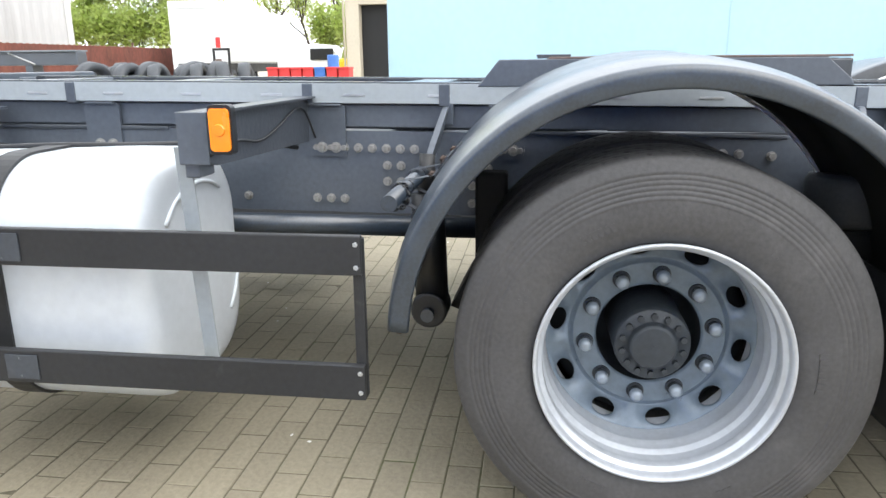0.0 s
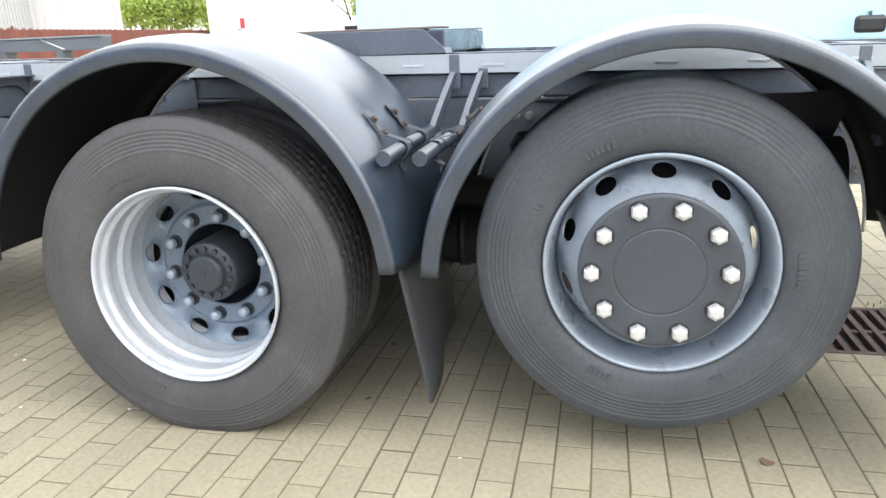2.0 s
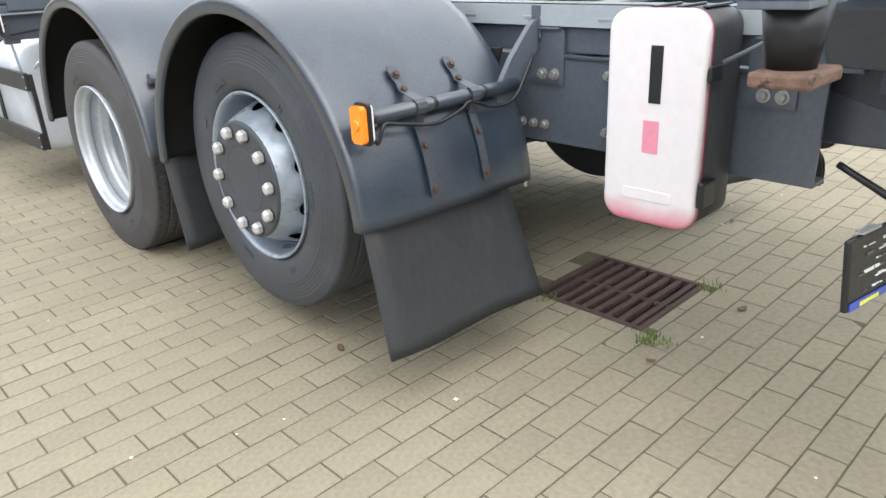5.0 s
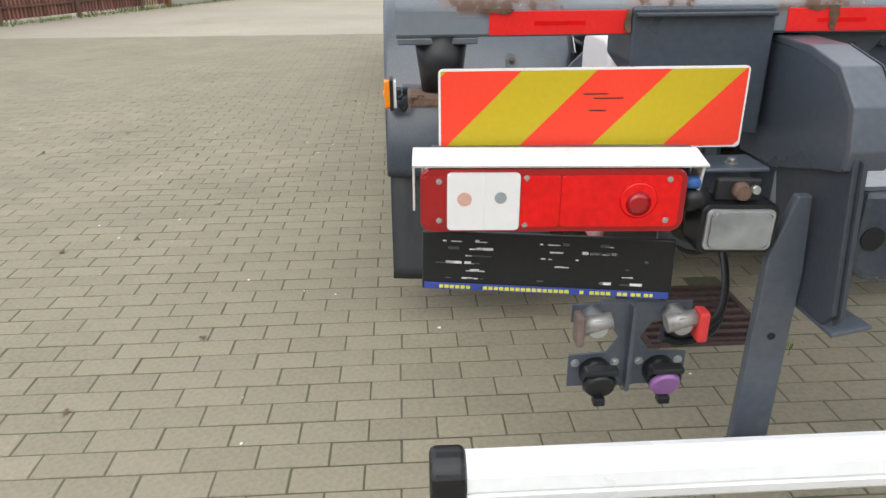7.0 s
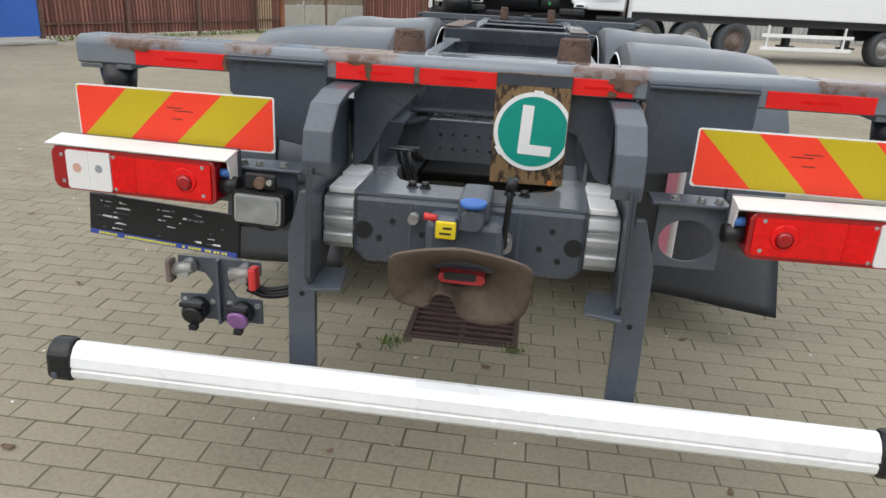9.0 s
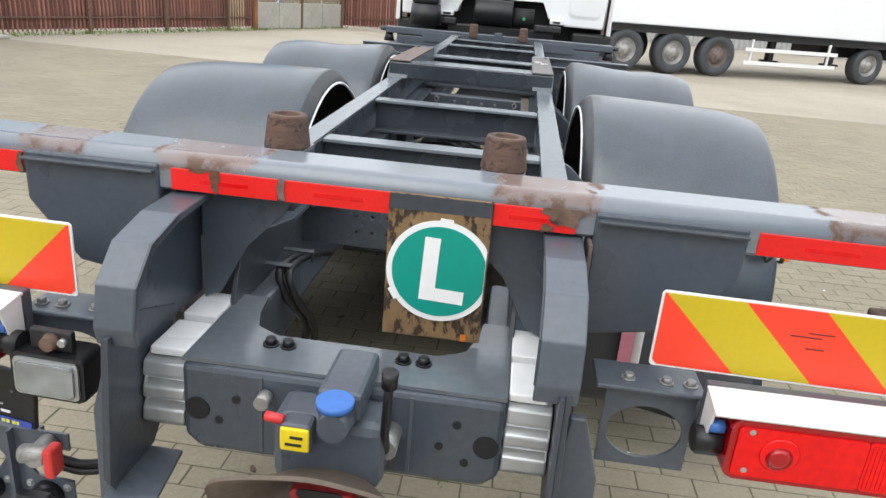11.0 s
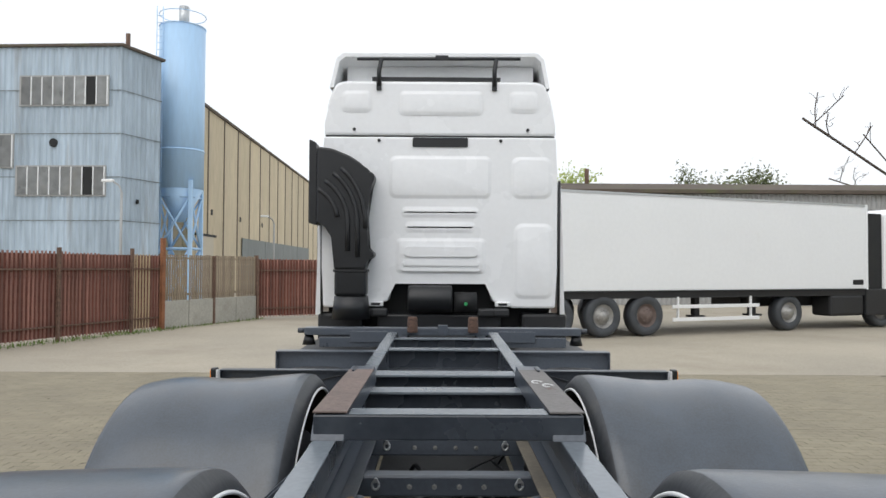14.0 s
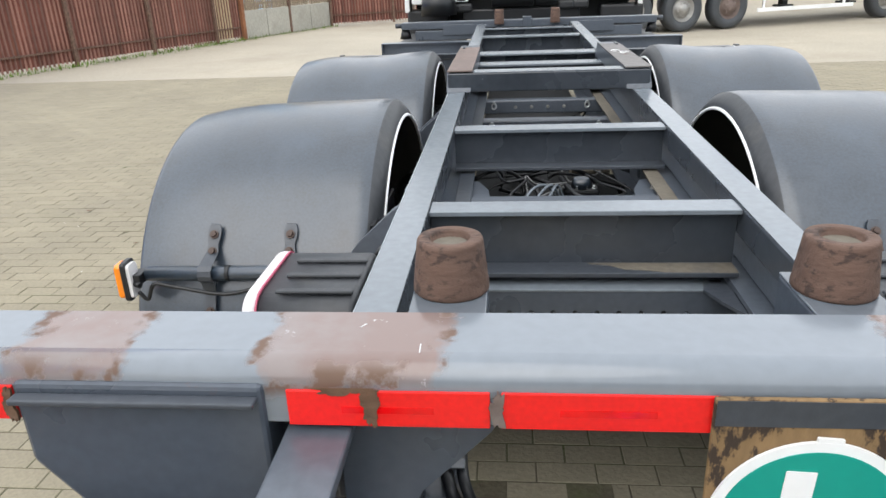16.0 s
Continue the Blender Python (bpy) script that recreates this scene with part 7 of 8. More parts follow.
# blue wall beside the fence
bw = tagged(empty("blue_wall", local(-9.95, 9.9, -2.6, -6.8)), "strong blue painted wall with pale base", "wall", kind="structure")
quick("wall_panel", BLUEWALL, bw, box, 0, 14, 0, 0.25, 0.10, 3.2, 0.01)
quick("plinth", CONBLOCK, bw, box, 0, 14, 0.252, 0.75, 0.0, 0.06, 0.01)
for k in range(7):
    quick("seam", BLUEWALL, bw, box, 2 * k + 1.0, 2 * k + 1.05, 0.25, 0.262, 0.12, 3.2)

# unseen wall added behind the camera; darkens what rear-facing surfaces mirror
UNSEENWALL = mat("unseen_dark_wall", (0.085, 0.082, 0.08), 0.85, 0, 0.25, 10, 0.8, 0.05, (0.06, 0.055, 0.05), 0.4, 0.9)
yw = tagged(empty("unseen_wall", Matrix.Translation((0, -14.0, 0))), "unseen dark wall added behind the camera to darken reflections", "wall", kind="structure")
quick("wall_panel", UNSEENWALL, yw, box, -22, 22, -0.3, 0.0, 0.0, 3.6, 0.02)
quick("coping", CONBLOCK, yw, box, -22.1, 22.1, -0.4, 0.1, 3.6, 3.75, 0.02)

# corrugated factory building
fac = tagged(empty("factory_building", local(-12.5, 26.0, -0.972, 0.05)), "tall pale blue corrugated factory building with grimy windows", "building")
fac.matrix_basis = Matrix.Translation((-12.5, 26.0, 0)) @ Matrix.Rotation(radians(-3), 4, "Z")
HT = 10.25
for r in range(6):
    z0, z1 = HT * r / 6, HT * (r + 1) / 6 - 0.006
    for c in range(8):
        bm = bmesh.new()
        wave_sheet(bm, -2.0 * (c + 1) + 0.002, -2.0 * c - 0.002, z0, z1, 0.25, 0.02, -0.004 * (r % 2), 0.01, 6)
        part("wall_sheet", bm, BLUESHEET, fac)
    bm = bmesh.new()
    wave_sheet(bm, 0, 2.1, z0, z1, 0.25, 0.02, 0.0, 0.01, 6)
    part("wall_sheet", bm, BLUESHEET, fac, at=Matrix.Rotation(radians(72), 4, "Z"))
for r in range(1, 6):
    quick("sheet_lap", DARKCLAD, fac, box, -16, 0.0, -0.034, -0.024, HT * r / 6 - 0.035, HT * r / 6 - 0.005)
    quick("sheet_lap", DARKCLAD, fac, box, 0.0, 2.1, -0.034, -0.024, HT * r / 6 - 0.035, HT * r / 6 - 0.005, at=Matrix.Rotation(radians(72), 4, "Z"))
quick("core", BLUESHEET, fac, box, -16, -0.05, 0.05, 1.9, 0, HT - 0.05)
quick("roof_edge", ROOF, fac, box, -16.2, 0.1, -0.12, 1.9, HT, HT + 0.10)
quick("roof_edge", ROOF, fac, box, 0.0, 2.2, -0.12, 0.15, HT - 0.02, HT + 0.08, at=Matrix.Rotation(radians(72), 4, "Z"))
quick("roof_unit", GREYSHEET, fac, box, -2.2, -0.6, 2, 5, HT + 0.16, HT + 0.55)
quick("roof_pipe", RUSTY, fac, cyl, (-0.4, 1.2, HT), (-0.4, 1.2, HT + 0.9), 0.09, seg=12)
for wx0, wx1, wz0, wz1 in ((-4.05, -0.55, 7.95, 9.05), (-4.15, -0.62, 4.4, 5.5), (-6.0, -4.35, 5.5, 6.75)):
    wd = empty("window", None, fac)
    n = 8 if wx1 - wx0 > 3 else 3
    quick("window_frame", GREYSHEET, wd, box, wx0 - 0.06, wx1 + 0.06, -0.06, -0.02, wz0 - 0.06, wz1 + 0.06)
    for k in range(n):
        a, b = wx0 + (wx1 - wx0) * k / n, wx0 + (wx1 - wx0) * (k + 1) / n
        quick("pane", DARKWIN if k != n - 2 else NEARBLACK, wd, box, a + 0.03, b - 0.03, -0.085, -0.062, wz0, wz1)
        quick("mullion", TRAILERW, wd, box, b - 0.02, b + 0.02, -0.10, -0.061, wz0, wz1)
quick("round_vent", NEARBLACK, fac, cyl, (-2.7, -0.02, 6.45), (-2.7, -0.06, 6.45), 0.17, seg=20)
quick("wall_hook", NEARBLACK, fac, cyl, (0.35, 0.75, 4.2), (0.30, 0.70, 4.2), 0.09, seg=12)

# yard lamps
def yard_lamp(x, y, z):
    l = tagged(empty("street_lamp", Matrix.Translation((x, y, 0))), "grey pole yard lamp with white head", "lamp")
    quick("pole", GREYSHEET, l, cyl, (0, 0, 0), (0, 0, z), 0.06, 0.045, seg=12)
    bm = bmesh.new()
    hose(bm, [(0, 0, z), (-0.1, 0, z + 0.25), (-0.35, 0, z + 0.42)], 0.035)
    part("arm", bm, GREYSHEET, l)
    quick("lamp_head", SIGNW, l, box, -0.75, -0.30, -0.09, 0.09, z + 0.38, z + 0.50, 0.04)


yard_lamp(-12.0, 25.0, 4.4)
yard_lamp(-9.3, 38.0, 4.0)

# silo on its legs
si = tagged(empty("silo", Matrix.Translation((-11.62, 30.0, 0))), "pale blue steel silo on a lattice stand", "silo")
quick("shell", SILOBLUE, si, cyl, (0, 0, 5.05), (0, 0, 12.3), 0.98, seg=48)
quick("shell_band", SILOBLUE, si, cyl, (0, 0, 6.72), (0, 0, 6.80), 1.0, seg=48)
quick("hopper", SILOBLUE, si, cyl, (0, 0, 3.6), (0, 0, 5.05), 0.20, 0.97, seg=40)
quick("top_pipe", GALV, si, cyl, (0.05, 0, 12.3), (0.05, 0, 13.3), 0.22, seg=20)
for a in (45, 135, 225, 315):
    t = radians(a)
    x, y = 0.98 * math.cos(t), 0.98 * math.sin(t)
    quick("leg", SILOBLUE, si, box, x - 0.08, x + 0.08, y - 0.08, y + 0.08, 0, 5.4)
for k, (z0, z1) in enumerate(((0.3, 2.4), (2.4, 4.7))):
    for a in (45, 135, 225, 315):
        t, u = radians(a), radians(a + 90)
        p, q = (0.98 * math.cos(t), 0.98 * math.sin(t)), (0.98 * math.cos(u), 0.98 * math.sin(u))
        quick("brace", SILOBLUE, si, cyl, (*p, z0), (*q, z1), 0.055, seg=6)
        quick("brace", SILOBLUE, si, cyl, (*q, z0), (*p, z1), 0.055, seg=6)
        quick("brace", SILOBLUE, si, cyl, (*p, z1), (*q, z1), 0.06, seg=6)
bm = bmesh.new()
for x in (-0.82, -0.55):
    cyl(bm, (x, -0.86, 2.5), (x, -0.86, 13.0), 0.02, seg=6)
for k in range(34):
    cyl(bm, (-0.82, -0.86, 2.7 + 0.3 * k), (-0.55, -0.86, 2.7 + 0.3 * k), 0.014, seg=5)
part("ladder", bm, SILOBLUE, si)
for z in (12.3, 12.85):
    bm = bmesh.new()
    pts = [Vector((1.0 * math.cos(radians(a)), 1.0 * math.sin(radians(a)), z + 0.02)) for a in range(0, 361, 20)]
    sweep(bm, pts, 0.018, 6)
    part("guard_rail", bm, SILOBLUE, si)

SEAM = mat("dark_seam_strip", (0.16, 0.13, 0.10), 0.8)
# long beige hall
ha = tagged(empty("long_hall", local(-12.42, 33.0, -0.75, 33.0)), "long beige panelled industrial hall", "building")
for k in range(14):
    quick("wall_panel", HALLBEIGE, ha, box, 3.0 * k + 0.03, 3.0 * k + 2.97, -0.10, 0.2, 0, 10.0, 0.02)
for k in range(15):
    quick("panel_seam", SEAM, ha, box, 3.0 * k - 0.07, 3.0 * k + 0.07, -0.14, -0.101, 0, 10.0)
quick("core", HALLBEIGE, ha, box, 0, 42, 0.21, 14, 0, 9.95)
quick("roof_edge", ROOF, ha, box, -0.1, 42.1, -0.2, 14, 10.0, 10.15)
for k in range(4):
    quick("grey_cladding", DARKCLAD, ha, box, 10.0 + 6.5 * k, 16.4 + 6.5 * k, -0.2, -0.145, 0.0, 3.4)
quick("gate", CREAM, ha, box, 1.0, 4.0, -0.16, -0.105, 0.0, 3.2)
quick("gate_rail", NEARBLACK, ha, box, 0.8, 4.4, -0.2, -0.105, 3.2, 3.32)
for k in range(3):
    quick("wall_vent", NEARBLACK, ha, box, 3.6 + 6 * k, 3.9 + 6 * k, -0.13, -0.102, 4.4, 4.7)


# ---- parked trailer with tractor ----
def far_wheel(parent, x, y, s, r=0.5, rimm=None):
    w = empty("wheel", Matrix.Translation((x, y, r)), parent)
    me_t = bmesh.new()
    lathe(me_t, [(0.04, r * 0.56), (0.0, r * 0.7), (0.0, r * 0.9), (0.04, r * 0.99), (0.3, r * 0.99), (0.34, r * 0.8), (0.34, r * 0.5)], 36)
    rot = Matrix.Rotation(radians(90 if s > 0 else -90), 4, "Z")
    part("tyre", me_t, RUBBER, w, at=rot)
    bm = bmesh.new()
    lathe(bm, [(0.03, r * 0.57), (0.05, r * 0.54), (0.10, r * 0.46), (0.09, r * 0.38), (0.03, r * 0.36), (0.0, r * 0.22), (-0.02, r * 0.2), (-0.02, 0.001)], 32)
    for i in range(10):
        t = 2 * math.pi * i / 10
        cyl(bm, (0.03, r * 0.3 * math.sin(t), r * 0.3 * math.cos(t)), (-0.0, r * 0.3 * math.sin(t), r * 0.3 * math.cos(t)), 0.022, seg=6)
    part("rim", bm, rimm or BOLT, w, at=rot)


TL = local(3.91, 15.15, 0.932, 0.363)
tr = tagged(empty("semi_trailer", TL), "white box semi-trailer with three axles", "trailer")
bm = bmesh.new()
box(bm, -3.3, 8.75, 0.0, 2.5, 1.10, 3.47, 0.03)
part("box_body", bm, TRAILERW, tr)
quick("chassis", BLACKM, tr, box, -3.2, 8.8, 0.06, 2.44, 0.92, 1.098)
quick("corner_post", TRAILERW, tr, box, 8.7, 8.79, -0.02, 0.2, 1.08, 3.48, 0.01)
quick("top_rail", GALV, tr, box, -3.3, 8.75, -0.015, 0.0, 3.42, 3.475)
quick("bottom_rail", NEARBLACK, tr, box, -3.3, 8.75, -0.02, 0.0, 1.06, 1.11)
for x in (-1.31, 0.0, 1.25):
    far_wheel(tr, x, 0.05, 1, 0.5, RUSTPAD if x > 1 else None)
    far_wheel(tr, x, 2.45, -1)
    quick("mudwing", BLACKM, tr, box, x - 0.5, x + 0.5, 0.04, 0.5, 1.04, 1.07)
sg = empty("side_rail", None, tr)
for z0 in (0.34, 0.66):
    quick("rail_bar", SIGNW, sg, box, 1.98, 4.78, 0.0, 0.03, z0, z0 + 0.09, 0.005)
for x in (2.15, 4.5):
    quick("upright", SIGNW, sg, box, x, x + 0.05, 0.032, 0.08, 0.34, 0.95)
for x in (3.0, 4.9):
    quick("landing_leg", BLACKM, tr, box, x, x + 0.16, 0.4, 0.56, 0.45, 0.92, 0.01)
    quick("foot", BLACKM, tr, box, x - 0.1, x + 0.26, 0.3, 0.62, 0.40, 0.45, 0.01)
quick("maker_plate", NEARBLACK, tr, box, 8.2, 8.6, -0.012, -0.002, 1.22, 1.36)
tt = tagged(empty("tractor_unit", TL), "white tractor unit coupled to the trailer", "truck")
far_wheel(tt, 5.95, 0.1, 1, 0.48)
far_wheel(tt, 9.5, 0.1, 1, 0.48)
quick("frame", BLACKM, tt, box, 4.8, 11.0, 0.7, 1.8, 0.62, 0.9, 0.02)
quick("wing", BLACKM, tt, box, 5.35, 6.65, 0.1, 0.7, 0.95, 1.04, 0.02)
quick("fuel_tank", BLACKM, tt, box, 7.4, 8.7, 0.05, 0.7, 0.35, 0.95, 0.08)
bm = bmesh.new()
prism(bm, [(9.5, 0.9), (9.5, 3.2), (9.8, 3.4), (10.9, 3.35), (11.4, 2.0), (11.4, 0.5), (9.9, 0.5)], "y", 0.03, 2.45, 0.05)
part("cab_body", bm, WHITE, tt)
quick("window", NEARBLACK, tt, box, 10.0, 10.9, 0.02, 0.029, 1.9, 2.7)
quick("skirt", BLACKM, tt, box, 8.75, 9.8, 0.02, 0.6, 0.35, 1.1, 0.03)
# added near-black block stands in for the dark gap behind the cab
quick("rear_panel", NEARBLACK, tt, box, 8.85, 9.49, 0.10, 2.3, 1.0, 3.25)

# low shed behind the trailer
sh = tagged(empty("shed", Matrix.Translation((4.0, 30.0, 0))), "low grey corrugated shed with a mossy roof edge", "building")
bm = bmesh.new()
wave_sheet(bm, 0, 28, 0, 5.0, 0.22, 0.03, 0, 0.02, 4)
part("wall", bm, GREYSHEET, sh)
quick("core", GREYSHEET, sh, box, 0, 28, 0.08, 8, 0, 4.95)
bm = bmesh.new()
prism(bm, [(-0.3, 5.01), (-0.3, 5.16), (1.5, 5.62), (8, 5.62), (8, 5.01)], "x", -0.3, 28.2)
part("roof", bm, ROOF, sh)
quick("chimney", RUSTY, sh, cyl, (2.9, 1.5, 5.3), (2.9, 1.5, 6.3), 0.10, seg=10)


# ---- trees ----
def tree(x, y, h, spread, leaves, leafm, label, seed, z0=0.0, bare=False, lean=(0, 0), leaf=0.16, gap=0.55):
    rnd = random.Random(seed)
    t = tagged(empty("tree", Matrix.Translation((x, y, z0))), label, "tree")
    bm = bmesh.new()
    tips = []

    def limb(p, d, ln, r, depth):
        steps = 5
        line, rad = [p.copy()], [r]
        for k in range(steps):
            d = (d + Vector((rnd.uniform(-0.16, 0.16), rnd.uniform(-0.16, 0.16), rnd.uniform(-0.04, 0.10)))).normalized()
            p = p + d * ln / steps
            line.append(p.copy())
            rad.append(r * (1 - 0.75 * (k + 1) / steps))
            if depth > 0 and k >= (1 if depth < 3 else 2):
                for _ in range(1 if rnd.random() < gap else 2):
                    nd = (d + Vector((rnd.uniform(-1, 1), rnd.uniform(-1, 1), rnd.uniform(-0.25, 0.8))) * 0.85).normalized()
                    limb(p, nd, ln * rnd.uniform(0.45, 0.7), rad[-1] * 0.72, depth - 1)
            elif depth == 0:
                tips.append(p.copy())
        sweep(bm, line, rad, 5 if depth < 2 else 8)

    limb(Vector((0, 0, 0)), Vector((lean[0], lean[1], 1)).normalized(), h * 0.72, h * 0.022, 3)
    part("trunk", bm, BARK, t)
    if not bare:
        V, F = [], []
        for i in range(leaves):
            c = rnd.choice(tips) + Vector((rnd.gauss(0, 1), rnd.gauss(0, 1), rnd.gauss(0, 1))) * spread * 0.085
            a = Vector((rnd.uniform(-1, 1), rnd.uniform(-1, 1), rnd.uniform(-1, 1))).normalized()
            b = a.orthogonal().normalized()
            s = leaf * rnd.uniform(0.6, 1.3)
            n = len(V)
            V += [tuple(c), tuple(c + a * s * 0.5 + b * s * 0.32), tuple(c + a * s), tuple(c + a * s * 0.5 - b * s * 0.32)]
            F.append((n, n + 1, n + 2, n + 3))
        me = bpy.data.meshes.new("crown")
        me.from_pydata(V, [], F)
        me.materials.append(leafm)
        part("crown", me, None, t)
    return t


tree(17.2, 40, 5.5, 3.0, 2600, LEAF_DRY, "bushy green tree behind the shed", 3, leaf=0.22)
tree(19.8, 41, 5.7, 3.2, 2600, LEAF_DRY, "bushy green tree behind the shed", 4, leaf=0.22)
tree(6.0, 38, 5.3, 2.6, 2200, LEAF, "bushy green tree behind the shed", 5, leaf=0.2)
bt = tagged(empty("bare_tree", None), "leafless grey branches above the shed roof", "tree")
rnd = random.Random(11)
bm = bmesh.new()


def twig(p, q, r, depth):
    p, q = Vector(p), Vector(q)
    mid = (p + q) / 2 + Vector((rnd.uniform(-0.15, 0.15), 0, rnd.uniform(-0.15, 0.15)))
    hose(bm, [p, mid, q], r, 6, 4)
    if depth:
        for k in range(4):
            a = p.lerp(q, rnd.uniform(0.25, 0.95))
            d = Vector((rnd.uniform(-0.6, 0.8), rnd.uniform(-0.5, 0.5), rnd.uniform(0.4, 1.0))) * (q - p).length * 0.3
            twig(a, a + d, r * 0.45, depth - 1)


twig((25, 34, 4.9), (18.4, 34, 9.3), 0.065, 2)
twig((25, 34, 4.5), (21.5, 34, 8.5), 0.035, 1)
twig((24.5, 34, 4.5), (20.0, 34.5, 6.3), 0.035, 2)
part("branch", bm, BARK, bt)

# ---- far side of the yard, beyond the truck ----
bb = tagged(empty("box_truck", Matrix.Translation((8.0, 0, 0))), "light blue box-bodied truck parked alongside", "truck")
bm = bmesh.new()
box(bm, 0.0, 2.5, -9.0, 3.92, 0.95, 3.75, 0.03)
part("box_body", bm, BLUEBODY, bb)
quick("chassis", BLACKM, bb, box, 0.3, 2.2, -9.0, 3.6, 0.6, 0.94)
for y in (-6.5, -5.2, 2.2):
    w = empty("wheel", Matrix.Translation((0.05, y, 0.5)), bb)
    bm = bmesh.new()
    lathe(bm, [(0.04, 0.29), (0.0, 0.36), (0.0, 0.45), (0.04, 0.5), (0.3, 0.5), (0.34, 0.4), (0.34, 0.25)], 32)
    part("tyre", bm, RUBBER, w)
    bm = bmesh.new()
    lathe(bm, [(0.03, 0.29), (0.09, 0.24), (0.05, 0.18), (0.02, 0.001)], 28)
    part("rim", bm, GALV, w)
quick("sign_panel", BLUEP, bb, box, -0.02, -0.002, -4.2, -3.05, 2.24, 2.62)
quick("sign_stripe", YELTAG, bb, box, -0.02, -0.002, -4.2, -3.02, 2.12, 2.235)
for y in (-8.5, -6, -3.5, -1, 1.5):
    quick("body_seam", BLUEBODY, bb, box, -0.008, 0.0, y, y + 0.03, 1.0, 3.7)
bm = bmesh.new()
pipe(bm, [(-0.01, -3.3, 1.30), (-0.25, -3.25, 1.30), (-0.39, -3.2, 1.25)], 0.018)
part("mirror_arm", bm, BLACK, bb)
quick("mirror", BLACK, bb, box, -0.44, -0.34, -3.40, -3.02, 1.04, 1.26, 0.05)

# stacked steel frames
fr = tagged(empty("spare_frame", Matrix.Translation((14.2, 13.9, 0))), "grey steel frames stacked in the yard", "steel frame")
quick("beam", STEEL, fr, box, -0.2, 0.2, -0.85, 3.0, 1.24, 1.57, 0.02)
quick("flange", RAIL, fr, box, -0.25, 0.25, -0.85, 3.0, 1.57, 1.61, 0.005)
quick("stand", STEEL, fr, box, -0.2, 0.2, 0.4, 0.6, 0, 1.24, 0.01)
quick("stand", STEEL, fr, box, -0.2, 0.2, 2.2, 2.4, 0, 1.24, 0.01)
quick("diagonal", GALV, fr, cyl, (-0.22, 0.3, 1.27), (-0.22, 1.0, 1.55), 0.02, seg=8)
# pile of tyres
random.seed(5)
bm = bmesh.new()
lathe(bm, [(0.04, 0.28), (0.0, 0.36), (0.0, 0.44), (0.04, 0.5), (0.26, 0.5), (0.3, 0.4), (0.26, 0.28)], 28, closed=True)
TY = mesh_of("old_tyre", bm, RUBBER)
for i in range(26):
    y = 9.0 + 0.36 * i * 0.42
    tagged(part("old_tyre", TY, None, None, at=Matrix.Translation((14 + random.uniform(-0.4, 0.6), 8.6 + 0.17 * i, 0.5 if i % 2 else 0.80)) @ Euler((0, random.uniform(-0.15, 0.25), 1.57 + random.uniform(-0.5, 0.5))).to_matrix().to_4x4()),
           "worn black tyre on a pile", "tyre", "old tyres")
# red crates, blue drum
for i in range(7):
    c = tagged(empty("crate", Matrix.Translation((14.0, 7.95 - 0.29 * i, 0.70))), "red plastic crate on a rack", "crate", "red crates")
    if i == 4:
        c["label"] = "blue plastic crate on a rack"
    mm = BLUECAP if i == 4 else REDK
    quick("crate_body", mm, c, box, -0.2, 0.2, -0.13, 0.13, 0.0, 0.42, 0.02)
    quick("crate_rim", mm, c, box, -0.22, 0.22, -0.14, 0.14, 0.40, 0.45, 0.01)
rk = tagged(empty("rack", Matrix.Translation((14.0, 7.1, 0.045))), "low steel rack that carries the crates", "rack")
quick("shelf", RUSTY, rk, box, -0.3, 0.3, -1.3, 1.15, 0.60, 0.655)
for y in (-1.25, 1.1):
    quick("leg", RUSTY, rk, box, -0.28, 0.28, y - 0.03, y + 0.03, -0.045, 0.60)
dr = tagged(empty("drum", Matrix.Translation((15.5, 6.94, 0))), "blue plastic drum behind the crates", "drum")
quick("drum_body", BLUECAP, dr, cyl, (0, 0, 0), (0, 0, 1.45), 0.15, seg=20, bev=0.03)
# warning post
po = tagged(empty("sign_post", Matrix.Translation((20.0, 12.0, 0))), "small red sign on a dark frame", "sign")
bm = bmesh.new()
for y in (-0.26, 0.26):
    box(bm, -0.03, 0.03, y - 0.035, y + 0.035, 0, 1.75)
box(bm, -0.03, 0.03, -0.29, 0.29, 1.68, 1.76)
part("frame", bm, BLACKM, po)
quick("plate", REDK, po, box, -0.03, 0.0, 0.0, 0.16, 1.77, 2.10)
quick("brown_plate", RUSTPAD, po, box, -0.03, 0.0, 0.0, 0.25, 1.18, 1.42)
# van
vn = tagged(empty("van", Matrix.Translation((34.0, 12.6, 0))), "white van parked in the distance", "van")
bm = bmesh.new()
prism(bm, [(-1.6, 0.4), (-1.6, 1.3), (-0.9, 1.5), (-0.4, 2.2), (2.4, 2.25), (2.4, 0.4)], "x", -0.9, 0.9, 0.08)
part("body", bm, WHITE, vn)
for y in (-1.0, 1.6):
    for x in (-0.88, 0.68):
        quick("wheel", RUBBER, vn, cyl, (x, y, 0.34), (x + 0.2, y, 0.34), 0.34, seg=24)
quick("windscreen", NEARBLACK, vn, box, -0.95, -0.905, -0.6, 0.6, 1.45, 2.0)
dg = tagged(empty("excavator", Matrix.Translation((32.0, 10.8, 0))), "small yellow-green machine beside the van", "machine")
quick("machine_body", YELTAG, dg, box, -0.7, 0.7, -0.4, 0.5, 0.4, 1.5, 0.15)
bm = bmesh.new()
hose(bm, [(0, 0.4, 1.4), (0, 0.1, 2.2), (0, -0.6, 2.0), (0, -0.9, 1.2)], 0.12)
part("arm", bm, LEAF, dg)
quick("track", BLACKM, dg, box, -0.8, 0.8, -0.7, 0.7, 0, 0.45, 0.12)
